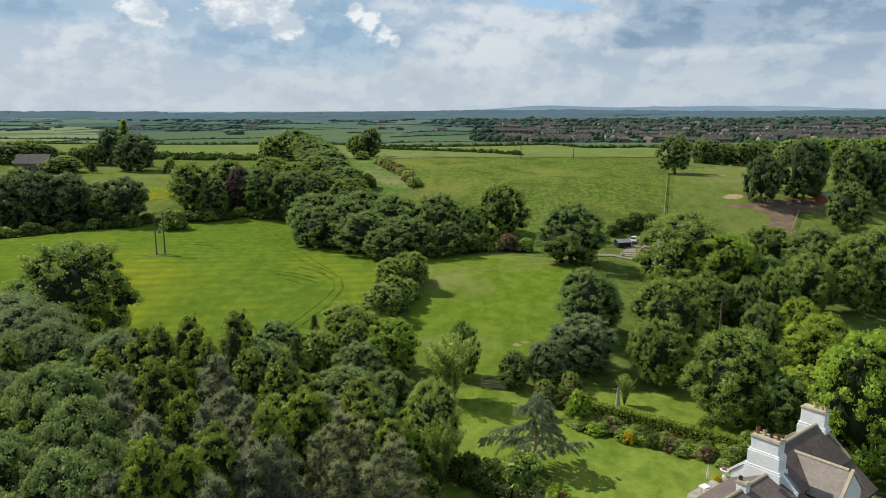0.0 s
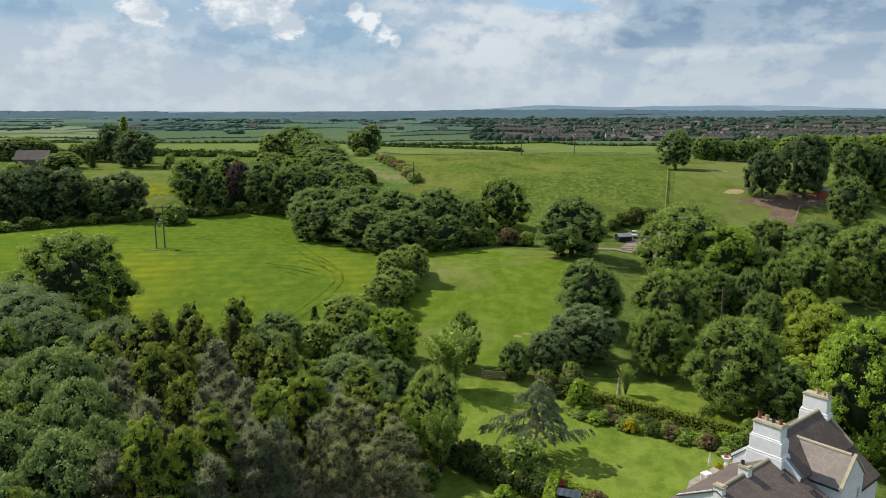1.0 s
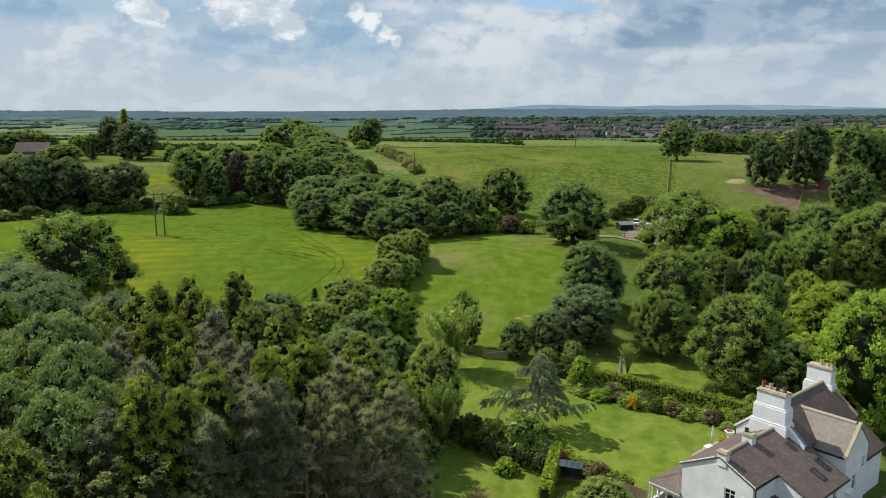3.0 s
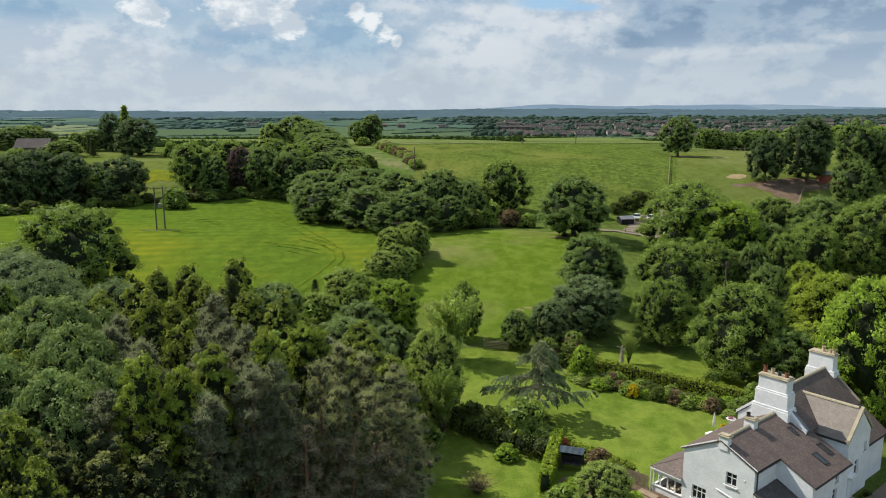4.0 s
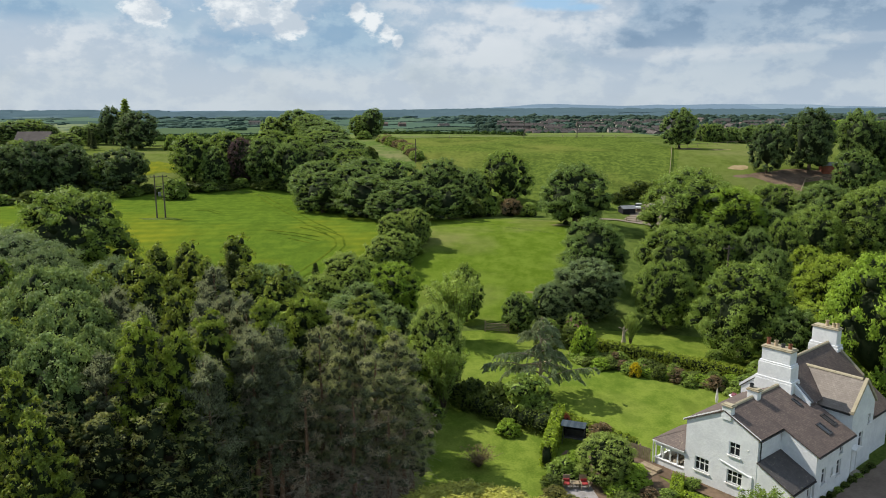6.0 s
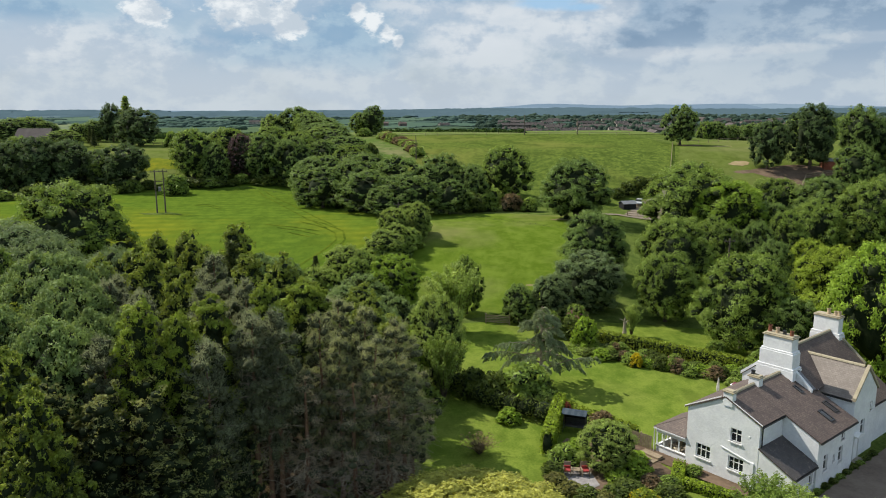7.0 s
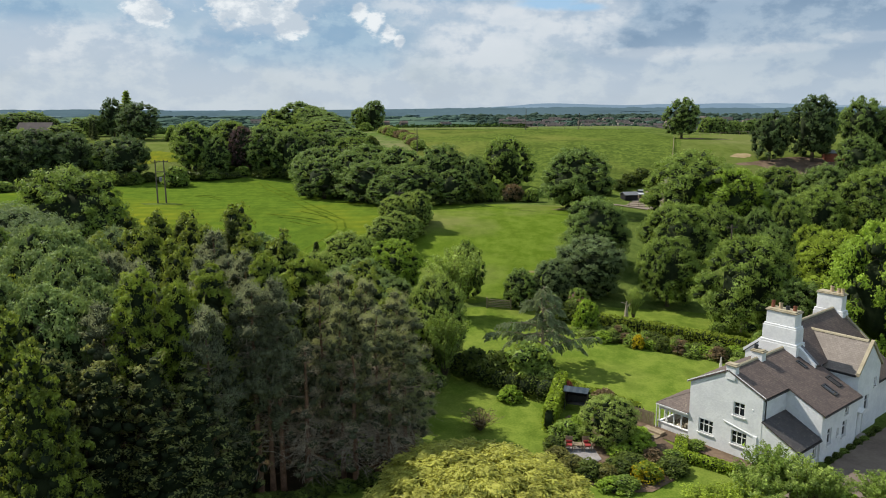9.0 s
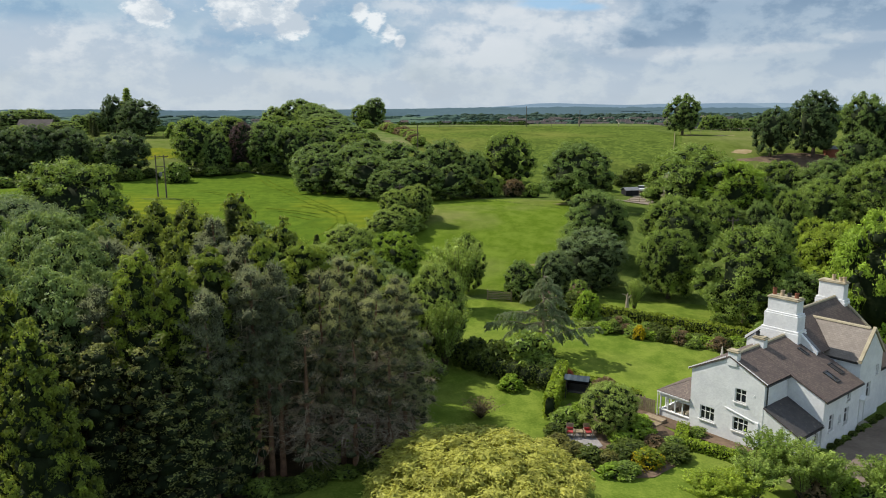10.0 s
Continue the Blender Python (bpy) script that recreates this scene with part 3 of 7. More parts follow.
drape("pasture", [(76, 250), (80, 262), (110, 268), (190, 260), (210, 190), (130, 150), (74, 168), (53, 180), (62, 214), (73, 246)], M["pasture"], 0.06, "short grazed yellowish pasture on the hillside", "field", wobble=1.0)
drape("left_far_field", [(-34.5, 306), (-46.5, 420), (-60.5, 600), (-110, 720), (-480, 760), (-440, 560), (-300, 430), (-180, 360), (-90, 330)], M["farfield"], 0.16, "yellow-green field beyond the wooded hillside", "field", 12.0)
drape("left_meadow", [(-160, 235), (-150, 275), (-90, 282), (-60, 262), (-68, 226), (-84, 205), (-110, 200)], M["pasture"], 0.10, "hillside meadow with a patch of yellow flowers", "field", wobble=1.5)
drape("garden_lawn", [(-13, 36), (-11, 44), (-8, 48), (-5.5, 55), (-4, 62), (0, 68), (1, 80), (2, 96), (8, 98), (20, 97), (40, 92), (44, 70), (36, 66), (26, 60), (18, 56), (20, 50), (24, 44), (12, 40)], M["lawn"], 0.05,
      "bright green mown garden lawn with soft mottling", "lawn", 3.0, wobble=0.8)
drape("woodland_floor", [(-75, 20), (-70, 88), (-40, 92), (-22, 90), (-6, 84), (-4.5, 66), (-3.0, 58), (-2.8, 52), (-5, 49), (-9, 47.2), (-13, 45), (-17, 40), (-20, 30), (-20, 18)], M["litter"], 0.07, "dark needle-littered floor under the pines", "ground", wobble=1.5)
M["buttercups"] = grass("buttercup_grass", (0.105, 0.140, 0.012), (0.185, 0.200, 0.014), (0.330, 0.270, 0.010), 0.9, 0.06, 0.5)
M["rank"] = grass("rank_meadow_grass", (0.064, 0.112, 0.017), (0.118, 0.176, 0.028), (0.205, 0.200, 0.070), 0.85, 0.09, 0.6)
drape("meadow_strip", [(-8.5, 221), (-10.5, 230), (-17, 250), (-23.5, 270), (-27, 288), (-36, 292), (-40, 266), (-34, 240), (-26, 218)], M["rank"], 0.12, "strip of lush blue-green grass beside the hillside hedge", "field", 2.0, wobble=1.6)
drape("flower_patch", blot(-86, 224, 8, 7), M["buttercups"], 0.16, "patch of yellow buttercups in the hillside meadow", "field", 2.0, wobble=1.0)
drape("bare_earth", [(81.0, 201.2), (85.7, 203.6), (96, 206), (107.0, 203.4), (102.3, 198.5), (94.2, 196.4), (88.6, 186.5), (82.5, 189.0), (86.4, 195.2), (84.0, 198.5)], M["soil"], 0.10, "trodden brown earth under the hilltop trees", "ground", 2.0, wobble=1.0)
for ex, ey, er in ((80, 201, 1.2), (77.5, 243.5, 2.6), (86.5, 184.5, 1.4)):
    drape("worn_patch", blot(ex, ey, er * 2.2, er), M["soil"], 0.085, "worn brown patch in the pasture turf", "ground", 1.5)
for sx, sy, sr in ((86.0, 237, 2.2), (81.0, 207.2, 1.9)):
    drape("sandy_patch", blot(sx, sy, sr * 1.4, sr), M["sand"], 0.10, "worn sandy patch in the pasture", "ground", 2.0, wobble=1.2)
drape("farm_yard", [(40, 167), (43, 174), (45, 182), (56, 186), (60, 160), (46, 159)], M["gravel"], 0.12, "pale gravel yard with parked vehicles", "yard", wobble=0.8)
drape("rough_strip", [(40, 81), (58, 78), (64, 98), (47, 104), (41, 92)], M["lawn"], 0.12, "strip of tall yellow-green grass behind the garden", "field", wobble=1.5)
track("farm_track", [(29, 158), (33, 163), (38, 165), (44, 160), (52, 150), (60, 146)], 3.2, M["gravel"], 0.17, "pale gravel farm track beside the paddock", "track")
drape("driveway", [(23, 47.2), (27.4, 50.9), (36.4, 58.4), (46, 66.6), (50, 61), (36, 50), (27, 43)], M["tarmac"], 0.09, "grey tarmac driveway along the white house", "driveway", wobble=0.2)
M["parched"] = plain("parched_grass", (0.17, 0.155, 0.060), (0.26, 0.22, 0.115), 0.5, 0.95, relief=0.02)
for sx, sy, sr in ((11.4, 111.1, 0.45), (13.0, 112.0, 0.35), (24.0, 151.0, 1.2)):
    drape("parched_patch", blot(sx, sy, sr * 1.8, sr), M["parched"], 0.115, "parched brownish patch in the paddock grass", "ground", 1.0, wobble=0.9)
drape("worn_ground", blot(-60.5, 157.6, 4.4, 1.5), M["rough"], 0.12, "bare trampled ground round the power pole", "ground", 1.5, wobble=0.8)
M["ruts"] = grass("crushed_crop", (0.052, 0.084, 0.006), (0.104, 0.148, 0.010), (0.15, 0.18, 0.012), 0.8, 0.15, 0.5)
for pts in ([(-27.0, 114.1), (-24.4, 121.1), (-21.8, 127.9), (-20.3, 134.1), (-21.1, 138.4), (-23.0, 141.4), (-25.6, 144.6), (-29.5, 148.0)], [(-25.4, 113.4), (-22.7, 120.4), (-20.1, 126.7), (-18.7, 134.1), (-19.9, 140.2), (-22.6, 143.6), (-25.4, 147.4), (-29.0, 151.0)],
            [(-50.0, 197.1), (-38.9, 173.4), (-28.8, 151.4), (-23.4, 142.5)], [(-48.2, 197.1), (-37.2, 175.1), (-27.2, 153.2), (-21.6, 143.3)], [(-59.0, 173.6), (-55.5, 173.0), (-50.7, 166.8)], [(-58.6, 171.2), (-55.2, 170.6), (-50.7, 164.8)], [(-36.0, 145.5), (-30.0, 143.2), (-24.5, 140.0)], [(-33.0, 142.6), (-28.5, 140.6), (-24.0, 137.4)], [(-30.0, 139.0), (-25.5, 136.0)]):
    track("wheel_track", pts, 0.45, M["ruts"], 0.13, "", "", parent=crop)
# ---------------------------------------------------------------- trees
_b = bmesh.new()
bmesh.ops.create_icosphere(_b, subdivisions=1, radius=1)
ICO_V = np.array([v.co[:] for v in _b.verts])
ICO_F = np.array([[v.index for v in f.verts] for f in _b.faces])
_b.free()


def unit(a):
    return a / np.maximum(np.linalg.norm(a, axis=1, keepdims=True), 1e-6)


class Crown:
    """Gathers leaves and the dense hearts of boughs into one mesh."""

    def __init__(self, seed):
        self.r = np.random.default_rng(seed)
        self.v, self.f, self.n, self.inner = [], [], 0, []

    def add(self, verts, faces, inner=False):
        self.inner.append(np.full(len(faces), int(inner)))
        self.v.append(verts)
        self.f.append(faces + self.n)
        self.n += len(verts)

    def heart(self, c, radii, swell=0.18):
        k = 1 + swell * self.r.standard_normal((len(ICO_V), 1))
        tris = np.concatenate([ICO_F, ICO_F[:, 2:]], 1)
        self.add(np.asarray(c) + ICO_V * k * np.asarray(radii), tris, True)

    def sprays(self, points, normals, size, slim=0.62, spread=0.75):
        """Leaf sprays round the points, turned mostly outwards."""
        n, r = len(points), self.r
        nor = unit(normals + spread * r.standard_normal((n, 3)))
        t = unit(np.cross(nor, r.standard_normal((n, 3))))
        b = np.cross(nor, t)
        s = size * r.uniform(0.6, 1.4, (n, 1))
        v = np.stack([points - t * s * 0.8 - b * s * slim, points - t * s * 0.8 + b * s * slim, points + t * s], 1).reshape(-1, 3)
        k = np.arange(3 * n).reshape(n, 3)
        self.add(v, np.concatenate([k, k[:, 2:]], 1))

    def blades(self, points, way, length, width):
        """Slim blades that point along a way."""
        n, r = len(points), self.r
        w = unit(way + 0.35 * r.standard_normal((n, 3)))
        b = unit(np.cross(w, r.standard_normal((n, 3))))
        s = length * r.uniform(0.6, 1.4, (n, 1))
        v = np.stack([points - b * width, points + b * width, points + w * s], 1).reshape(-1, 3)
        k = np.arange(3 * n).reshape(n, 3)
        self.add(v, np.concatenate([k, k[:, 2:]], 1))

    def bough(self, c, radii, count, size, slim=0.55, heart=0.70):
        d = unit(self.r.standard_normal((count, 3)) + np.array([0, 0, 0.35]))
        radii = np.asarray(radii)
        pts = np.asarray(c) + d * radii * self.r.uniform(0.72, 1.18, (count, 1))
        self.sprays(pts, d, size, slim)
        if heart:
            self.heart(c, radii * heart)

    def limb(self, c, r, out, tufts, per, size, flat=0.78, heart=0.62, up=0.4):
        """A leafy bough: tufts over its outer and upper side, each a small dome of sprays, dark and open below."""
        c, out = np.asarray(c), np.asarray(out)
        w = unit(self.r.standard_normal((tufts, 3)) + out * 0.75 + np.array((0, 0, up)))
        for d in w:
            q = c + d * np.array((r, r, r * flat)) * self.r.uniform(0.62, 1.0)
            k = r * self.r.uniform(0.40, 0.72)
            n = int(per * self.r.uniform(0.75, 1.25))
            e = unit(self.r.standard_normal((n, 3)) + d * 0.9 + np.array((0, 0, 0.5)))
            self.sprays(q + e * np.array((k, k, k * 0.8)) * self.r.uniform(0.3, 1.15, (n, 1)), e * 0.75 + d * 0.35, size, 0.5, 0.38)
        if heart:
            self.heart(c - np.array((0, 0, 0.12 * r)), np.array((r, r, r * flat)) * heart, 0.2)

    def build(self, name, material, parent, inner=None):
        me = bpy.data.meshes.new(name)
        v = np.concatenate(self.v)
        f = np.concatenate(self.f)
        # the hearts are triangles written as quads with a doubled corner
        tri = f[:, 2] == f[:, 3]
        sizes = np.where(tri, 3, 4)
        loops = f[np.arange(4)[None, :] < sizes[:, None]]
        me.vertices.add(len(v))
        me.vertices.foreach_set("co", v.astype(np.float32).ravel())
        me.loops.add(len(loops))
        me.loops.foreach_set("vertex_index", loops.astype(np.int32))
        me.polygons.add(len(f))
        me.polygons.foreach_set("loop_start", np.concatenate([[0], np.cumsum(sizes)[:-1]]).astype(np.int32))
        me.update(calc_edges=True)
        me.materials.append(material)
        # hearts take the dark inner material, which stands in for shade between leaves
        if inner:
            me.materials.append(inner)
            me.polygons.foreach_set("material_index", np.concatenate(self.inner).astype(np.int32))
        ob = new(name, me)
        ob.parent = parent
        return ob


def trunk_bm(rng, height, radius, limbs=6, start=0.35, reach=2.0, lean=0.15):
    bm = bmesh.new()
    p, r = Vector((0, 0, -0.4)), radius * 1.25
    steps = 6
    nodes = []
    for i in range(steps):
        q = Vector((lean * rng.standard_normal() * i / steps * height * 0.12, lean * rng.standard_normal() * i / steps * height * 0.12, height * (i + 1) / steps))
        r1 = radius * (1 - 0.85 * (i + 1) / steps) + 0.02
        add_tube(bm, p, q, r, r1, 8)
        nodes.append((q, r1))
        p, r = q, r1
    for k in range(limbs):
        q, r = nodes[min(steps - 2, int((start + (0.9 - start) * k / max(limbs, 1)) * steps))]
        a = k * 2.4 + rng.uniform(0, 1)
        e = q + Vector((math.cos(a) * reach, math.sin(a) * reach, reach * rng.uniform(0.3, 0.9)))
        mid = q.lerp(e, 0.5) + Vector((0, 0, 0.15 * reach))
        add_tube(bm, q, mid, r * 0.7, r * 0.45, 6)
        add_tube(bm, mid, e, r * 0.45, 0.03, 6)
    return bm


def broadleaf(seed, leaf, low=0.1, fine=False, shape=1.0, bark="bark", name="broadleaf_tree", size=None, R=5.5, top=12.0):
    """About 12 m high and wide: a domed, lobed crown of many leafy boughs on a short trunk with limbs."""
    c = Crown(seed)
    rng = c.r
    ob = new(name)
    bottom = top * low
    mid, rz = (top + bottom) / 2, (top - bottom) / 2
    count, tufts, per, size = (104, 9, 28, size or 0.135) if fine else (92, 7, 18, size or 0.19)
    lop = rng.uniform(0.86, 1.12, 7)
    lean = rng.uniform(-0.6, 0.6, 2)
    for i in range(count):
        zz = 1 - 1.88 * (i + 0.5) / count
        a = i * 2.39996 + rng.uniform(-0.5, 0.5)
        lobe = lop[int((a % 6.283) / 6.283 * 7) % 7] * (1 + 0.10 * math.sin(3 * a + seed) * (1 - zz))
        rr = math.sqrt(max(0, 1 - zz * zz)) ** shape * lobe
        r = R * rng.uniform(0.145, 0.25)
        k = rng.uniform(0.74, 0.98)
        pos = (R * rr * k * math.cos(a) + lean[0] * zz, R * rr * k * math.sin(a) + lean[1] * zz, mid + zz * (rz - r * 0.5) * rng.uniform(0.90, 1.05))
        c.limb(pos, r, (rr * math.cos(a), rr * math.sin(a), zz * 0.6), int(tufts * (0.5 + 16 * (r / R) ** 2)), per, size)
    c.heart((0, 0, mid), (R * 0.67, R * 0.67, rz * 0.72), 0.08)
    part("trunk", trunk_bm(rng, 9.0, 0.42, 7, 0.2, 3.2), M[bark], ob)
    c.build("crown", LEAF[leaf], ob, M["heart_shade"])
    return ob


def upright(seed, leaf, per=26, name="broadleaf_tree", size=0.11, tufts=7, low=6.6, count=50):
    """14 m high, 5 m wide: a bare stem and a narrow domed crown of upswept tufts, as in close woodland."""
    c = Crown(seed)
    rng = c.r
    ob = new(name)
    for i in range(count):
        f = (i + 0.5) / count
        z = low + (13.5 - low) * f * rng.uniform(0.88, 1.06)
        rad = 2.6 * (1 - f ** 1.9) ** 0.6 * rng.uniform(0.62, 1.02) + 0.1
        a = i * 2.39996 + rng.uniform(-0.3, 0.3)
        r = rng.uniform(0.55, 0.80) * (1.15 - 0.40 * f)
        c.limb((rad * 0.8 * math.cos(a), rad * 0.8 * math.sin(a), z), r, (math.cos(a) * 0.6, math.sin(a) * 0.6, 0.5), tufts, per, size, 0.9, 0.55, 0.7)
    for i in range(7):
        c.heart((0, 0, low + 0.4 + i * (12.5 - low) / 7), (1.5 - i * 0.15, 1.5 - i * 0.15, 0.09 * (13.5 - low) + 0.4), 0.2)
    part("trunk", trunk_bm(rng, 12.0, 0.22, 7, 0.2, 1.5), M["bark"], ob)
    c.build("crown", LEAF[leaf], ob, M["heart_shade"])
    return ob


def pine(seed, bare=0.42, leaf="pine", spread=2.6, per=30, dead=40, blade=0.17, n=46):
    """15 m high: a straight reddish trunk, bleached dead lower branches and a ragged crown of feathery needle sprays."""
    c = Crown(seed)
    rng = c.r
    ob = new("pine_tree")
    wood = bmesh.new()
    for i in range(n):
        f = (i + 0.5) / n
        z = 15 * (bare + (0.985 - bare) * f)
        rad = spread * (1 - f ** 2.4) ** 0.75 * rng.uniform(0.45, 1.15) + 0.25
        a = i * 2.39996 + rng.uniform(-0.5, 0.5)
        out = np.array((math.cos(a), math.sin(a), 0))
        side = np.array((-math.sin(a), math.cos(a), 0))
        rise = rng.uniform(-0.35, 0.30) + 0.30 * f
        tip = out * rad + np.array((0, 0, z + rad * rise))
        if i % 2 == 0:
            add_tube(wood, (0, 0, z - rad * 0.1), Vector(tip), 0.05, 0.015, 4)
        m = 6 + int(3.6 * rad)
        for s in rng.uniform(0.3, 1.05, m):
            q = out * rad * s + side * rng.uniform(-0.42, 0.42) * rad * (1.1 - 0.6 * s) + np.array((0, 0, z + rad * rise * s + rng.uniform(-0.25, 0.25)))
            k = rng.uniform(0.30, 0.58)
            d = unit(rng.standard_normal((per, 3)) + out * 0.4 + np.array((0, 0, 0.6)))
            c.blades(q + d * np.array((k, k, k * 0.95)) * rng.uniform(0.2, 1.15, (per, 1)), d + np.array((0, 0, 0.2)), blade, blade * 0.17)
            if rng.uniform() < 0.35:
                c.heart(q - np.array((0, 0, 0.1)), (k * 0.6, k * 0.6, k * 0.55), 0.3)
    stem = trunk_bm(rng, 14.6, 0.24, 0, lean=0.05)
    for i in range(dead):
        z = 15 * rng.uniform(0.16, bare + 0.36)
        a, l = rng.uniform(0, 6.28), rng.uniform(0.6, 2.3)
        q = Vector((math.cos(a) * l, math.sin(a) * l, z + l * rng.uniform(-0.5, 0.2)))
        mid = Vector((0, 0, z)).lerp(q, 0.5) + Vector((0, 0, 0.12 * l))
        add_tube(wood, (0, 0, z), mid, 0.032, 0.02, 4)
        add_tube(wood, mid, q, 0.02, 0.008, 4)
        for k in range(2):
            add_tube(wood, mid.lerp(q, 0.4 * k), q + Vector((rng.uniform(-0.7, 0.7), rng.uniform(-0.7, 0.7), rng.uniform(-0.7, 0.1))), 0.014, 0.006, 3)
    bare_me = bpy.data.meshes.new("branches")
    for f in wood.faces:
        f.material_index = 1
    wood.to_mesh(bare_me)
    wood.free()
    stem.from_mesh(bare_me)
    bpy.data.meshes.remove(bare_me)
    part("trunk", stem, M["pinebark"], ob, "reddish trunk with bleached dead branches").data.materials.append(M["deadwood"])
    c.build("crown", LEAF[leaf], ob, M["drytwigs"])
    return ob


def larch(seed, leaf="tips"):
    """15 m high, 10 m wide: a broad cone of long upswept boughs, dark within, each ending in fresh tufts."""
    c = Crown(seed)
    rng = c.r
    ob = new("broadleaf_tree")
    for i in range(160):
        f = (i + 0.5) / 160
        z = 1.0 + 13.6 * f
        rad = 5.0 * (1 - f) ** 0.75 * rng.uniform(0.72, 1.1) + 0.15
        a = i * 2.39996 + rng.uniform(-0.3, 0.3)
        out = np.array((math.cos(a), math.sin(a), 0))
        for s in (0.70, 1.0):
            r = rng.uniform(0.34, 0.56) * (1.2 - 0.5 * f)
            q = out * rad * s + np.array((rng.uniform(-0.5, 0.5), rng.uniform(-0.5, 0.5), z - 0.35 * rad * s + rng.uniform(-0.3, 0.3)))
            if s < 1:
                c.heart(q, (r * 0.9, r * 0.9, r * 0.8), 0.3)
            c.limb(q, r, out * 0.8 + np.array((0, 0, 0.4)), 4 if s < 1 else 9, 19, 0.095, 0.8, 0.45, 0.7)
    for i in range(8):
        k = 2.7 - i * 0.33
        c.heart((0, 0, 1.6 + i * 1.55), (k, k, 1.4), 0.2)
    part("trunk", trunk_bm(rng, 14.0, 0.3, 0, lean=0.02), M["bark"], ob)
    c.build("crown", LEAF[leaf], ob, M["heart_shade"])
    return ob


def spruce(seed, leaf="spruce", per=120, blade=0.34):
    """13 m high, 5 m wide: a cone of drooping tiers."""
    c = Crown(seed)
    rng = c.r
    ob = new("spruce_tree")
    for i in range(66):
        f = (i + 0.5) / 66
        z = 1.2 + 11.6 * f
        rad = 2.5 * (1 - f) ** 0.9 * rng.uniform(0.8, 1.08) + 0.08
        a = i * 2.39996
        for k in (0.55, 0.95):
            r = 0.28 + 0.40 * (1 - f)
            p = np.array((rad * k * math.cos(a), rad * k * math.sin(a), z - rad * k * 0.22))
            d = unit(rng.standard_normal((per // 2, 3)) * np.array((1, 1, 0.5)) + np.array((math.cos(a), math.sin(a), -0.1)) * 0.6)
            pts = p + d * r * rng.uniform(0.1, 0.9, (per // 2, 1))
            c.blades(pts, d, blade, blade * 0.19)
    for i in range(7):
        c.heart((0, 0, 2.2 + i * 1.5), (1.7 - i * 0.22, 1.7 - i * 0.22, 1.3), 0.12)
    part("trunk", trunk_bm(rng, 12.5, 0.24, 0, lean=0.02), M["bark"], ob)
    c.build("crown", LEAF[leaf], ob, M["heart_shade"])
    return ob


def cedar(seed):
    """8 m high, 9 m wide: level and drooping plates of blue needles on bare pale limbs."""
    c = Crown(seed)
    rng = c.r
    ob = new("cedar_tree")
    wood = trunk_bm(rng, 7.2, 0.24, 0, lean=0.05)
    lop = rng.uniform(0.55, 1.25, 6)
    for i in range(36):
        f = (i + 0.5) / 36
        z = 1.2 + 5.9 * f ** 0.95
        a = i * 2.39996 + rng.uniform(-0.3, 0.3)
        rad = 5.0 * (1 - f ** 1.5) ** 0.8 * lop[int((a % 6.283) / 1.0472) % 6] * rng.uniform(0.5, 1.3) + 0.35
        out = np.array((math.cos(a), math.sin(a), 0))
        side = np.cross(out, (0, 0, 1))
        rise = rng.uniform(0.08, 0.55)
        drop = rng.uniform(0.06, 0.22) * rad
        last = Vector((0, 0, z))
        for k in range(1, 5):
            e = k / 4
            p = Vector(out * rad * e) + Vector((0, 0, z + rad * rise * e - drop * 2.4 * e * e))
            add_tube(wood, last, p, 0.095 * (1.15 - e), 0.095 * (1.0 - e) + 0.010, 5)
            last = p
        for k in range(int(6 + 5.5 * rad)):
            s = rng.uniform(0.28, 1.03)
            w = rng.uniform(-1, 1) * (0.10 + 0.22 * rad * s * (1.2 - s))
            base = out * rad * s + side * w + np.array((0, 0, z + rad * rise * s - drop * 2.4 * s * s - 0.25 * abs(w)))
            m = 46
            t = rng.uniform(0, 1, (m, 1))
            way = unit(out[None, :] * 0.7 + side[None, :] * np.sign(w) * rng.uniform(0.2, 0.9) + np.array((0, 0, -0.35)))
            pts = base + way * t * 0.7 + rng.standard_normal((m, 3)) * np.array((0.05, 0.05, 0.03)) - np.array((0, 0, 1)) * 0.25 * t * t
            c.blades(pts, np.repeat(way, m, 0) + 0.6 * rng.standard_normal((m, 3)) + np.array((0, 0, 0.15)), 0.19, 0.050)
    part("trunk", wood, M["deadwood"], ob, "pale grey trunk and limbs")
    c.build("crown", LEAF["cedar"], ob)
    return ob


def willow(seed, leaf="willow"):
    """8 m high, 12 m wide: a golden dome hung with drooping sprays."""
    c = Crown(seed)
    rng = c.r
    ob = new("willow_tree")
    for i in range(120):
        f = (i + 0.5) / 120
        zz = 1 - f * 1.05
        a = i * 2.39996
        rr = math.sqrt(max(0.02, 1 - zz * zz)) * rng.uniform(0.82, 1.06)
        p = np.array((5.6 * rr * math.cos(a), 5.6 * rr * math.sin(a), 3.6 + 3.9 * zz * rng.uniform(0.9, 1.05)))
        r = rng.uniform(0.55, 0.95)
        d = unit(rng.standard_normal((260, 3)) + np.array((0, 0, 0.3)))
        pts = p + d * r * rng.uniform(0.5, 1.1, (260, 1))
        c.blades(pts, np.array((math.cos(a) * 0.35, math.sin(a) * 0.35, -0.9))[None, :] + 0.5 * d, 0.26, 0.06)
        c.sprays(pts[:170], d[:170] + np.array((0, 0, 0.7)), 0.15, 0.35, 0.45)
        c.heart(p, (r * 0.7, r * 0.7, r * 0.7), 0.2)
    c.heart((0, 0, 3.8), (4.6, 4.6, 2.9), 0.06)
    part("trunk", trunk_bm(rng, 6.0, 0.4, 6, 0.3, 2.6), M["bark"], ob)
    c.build("crown", LEAF[leaf], ob)
    return ob


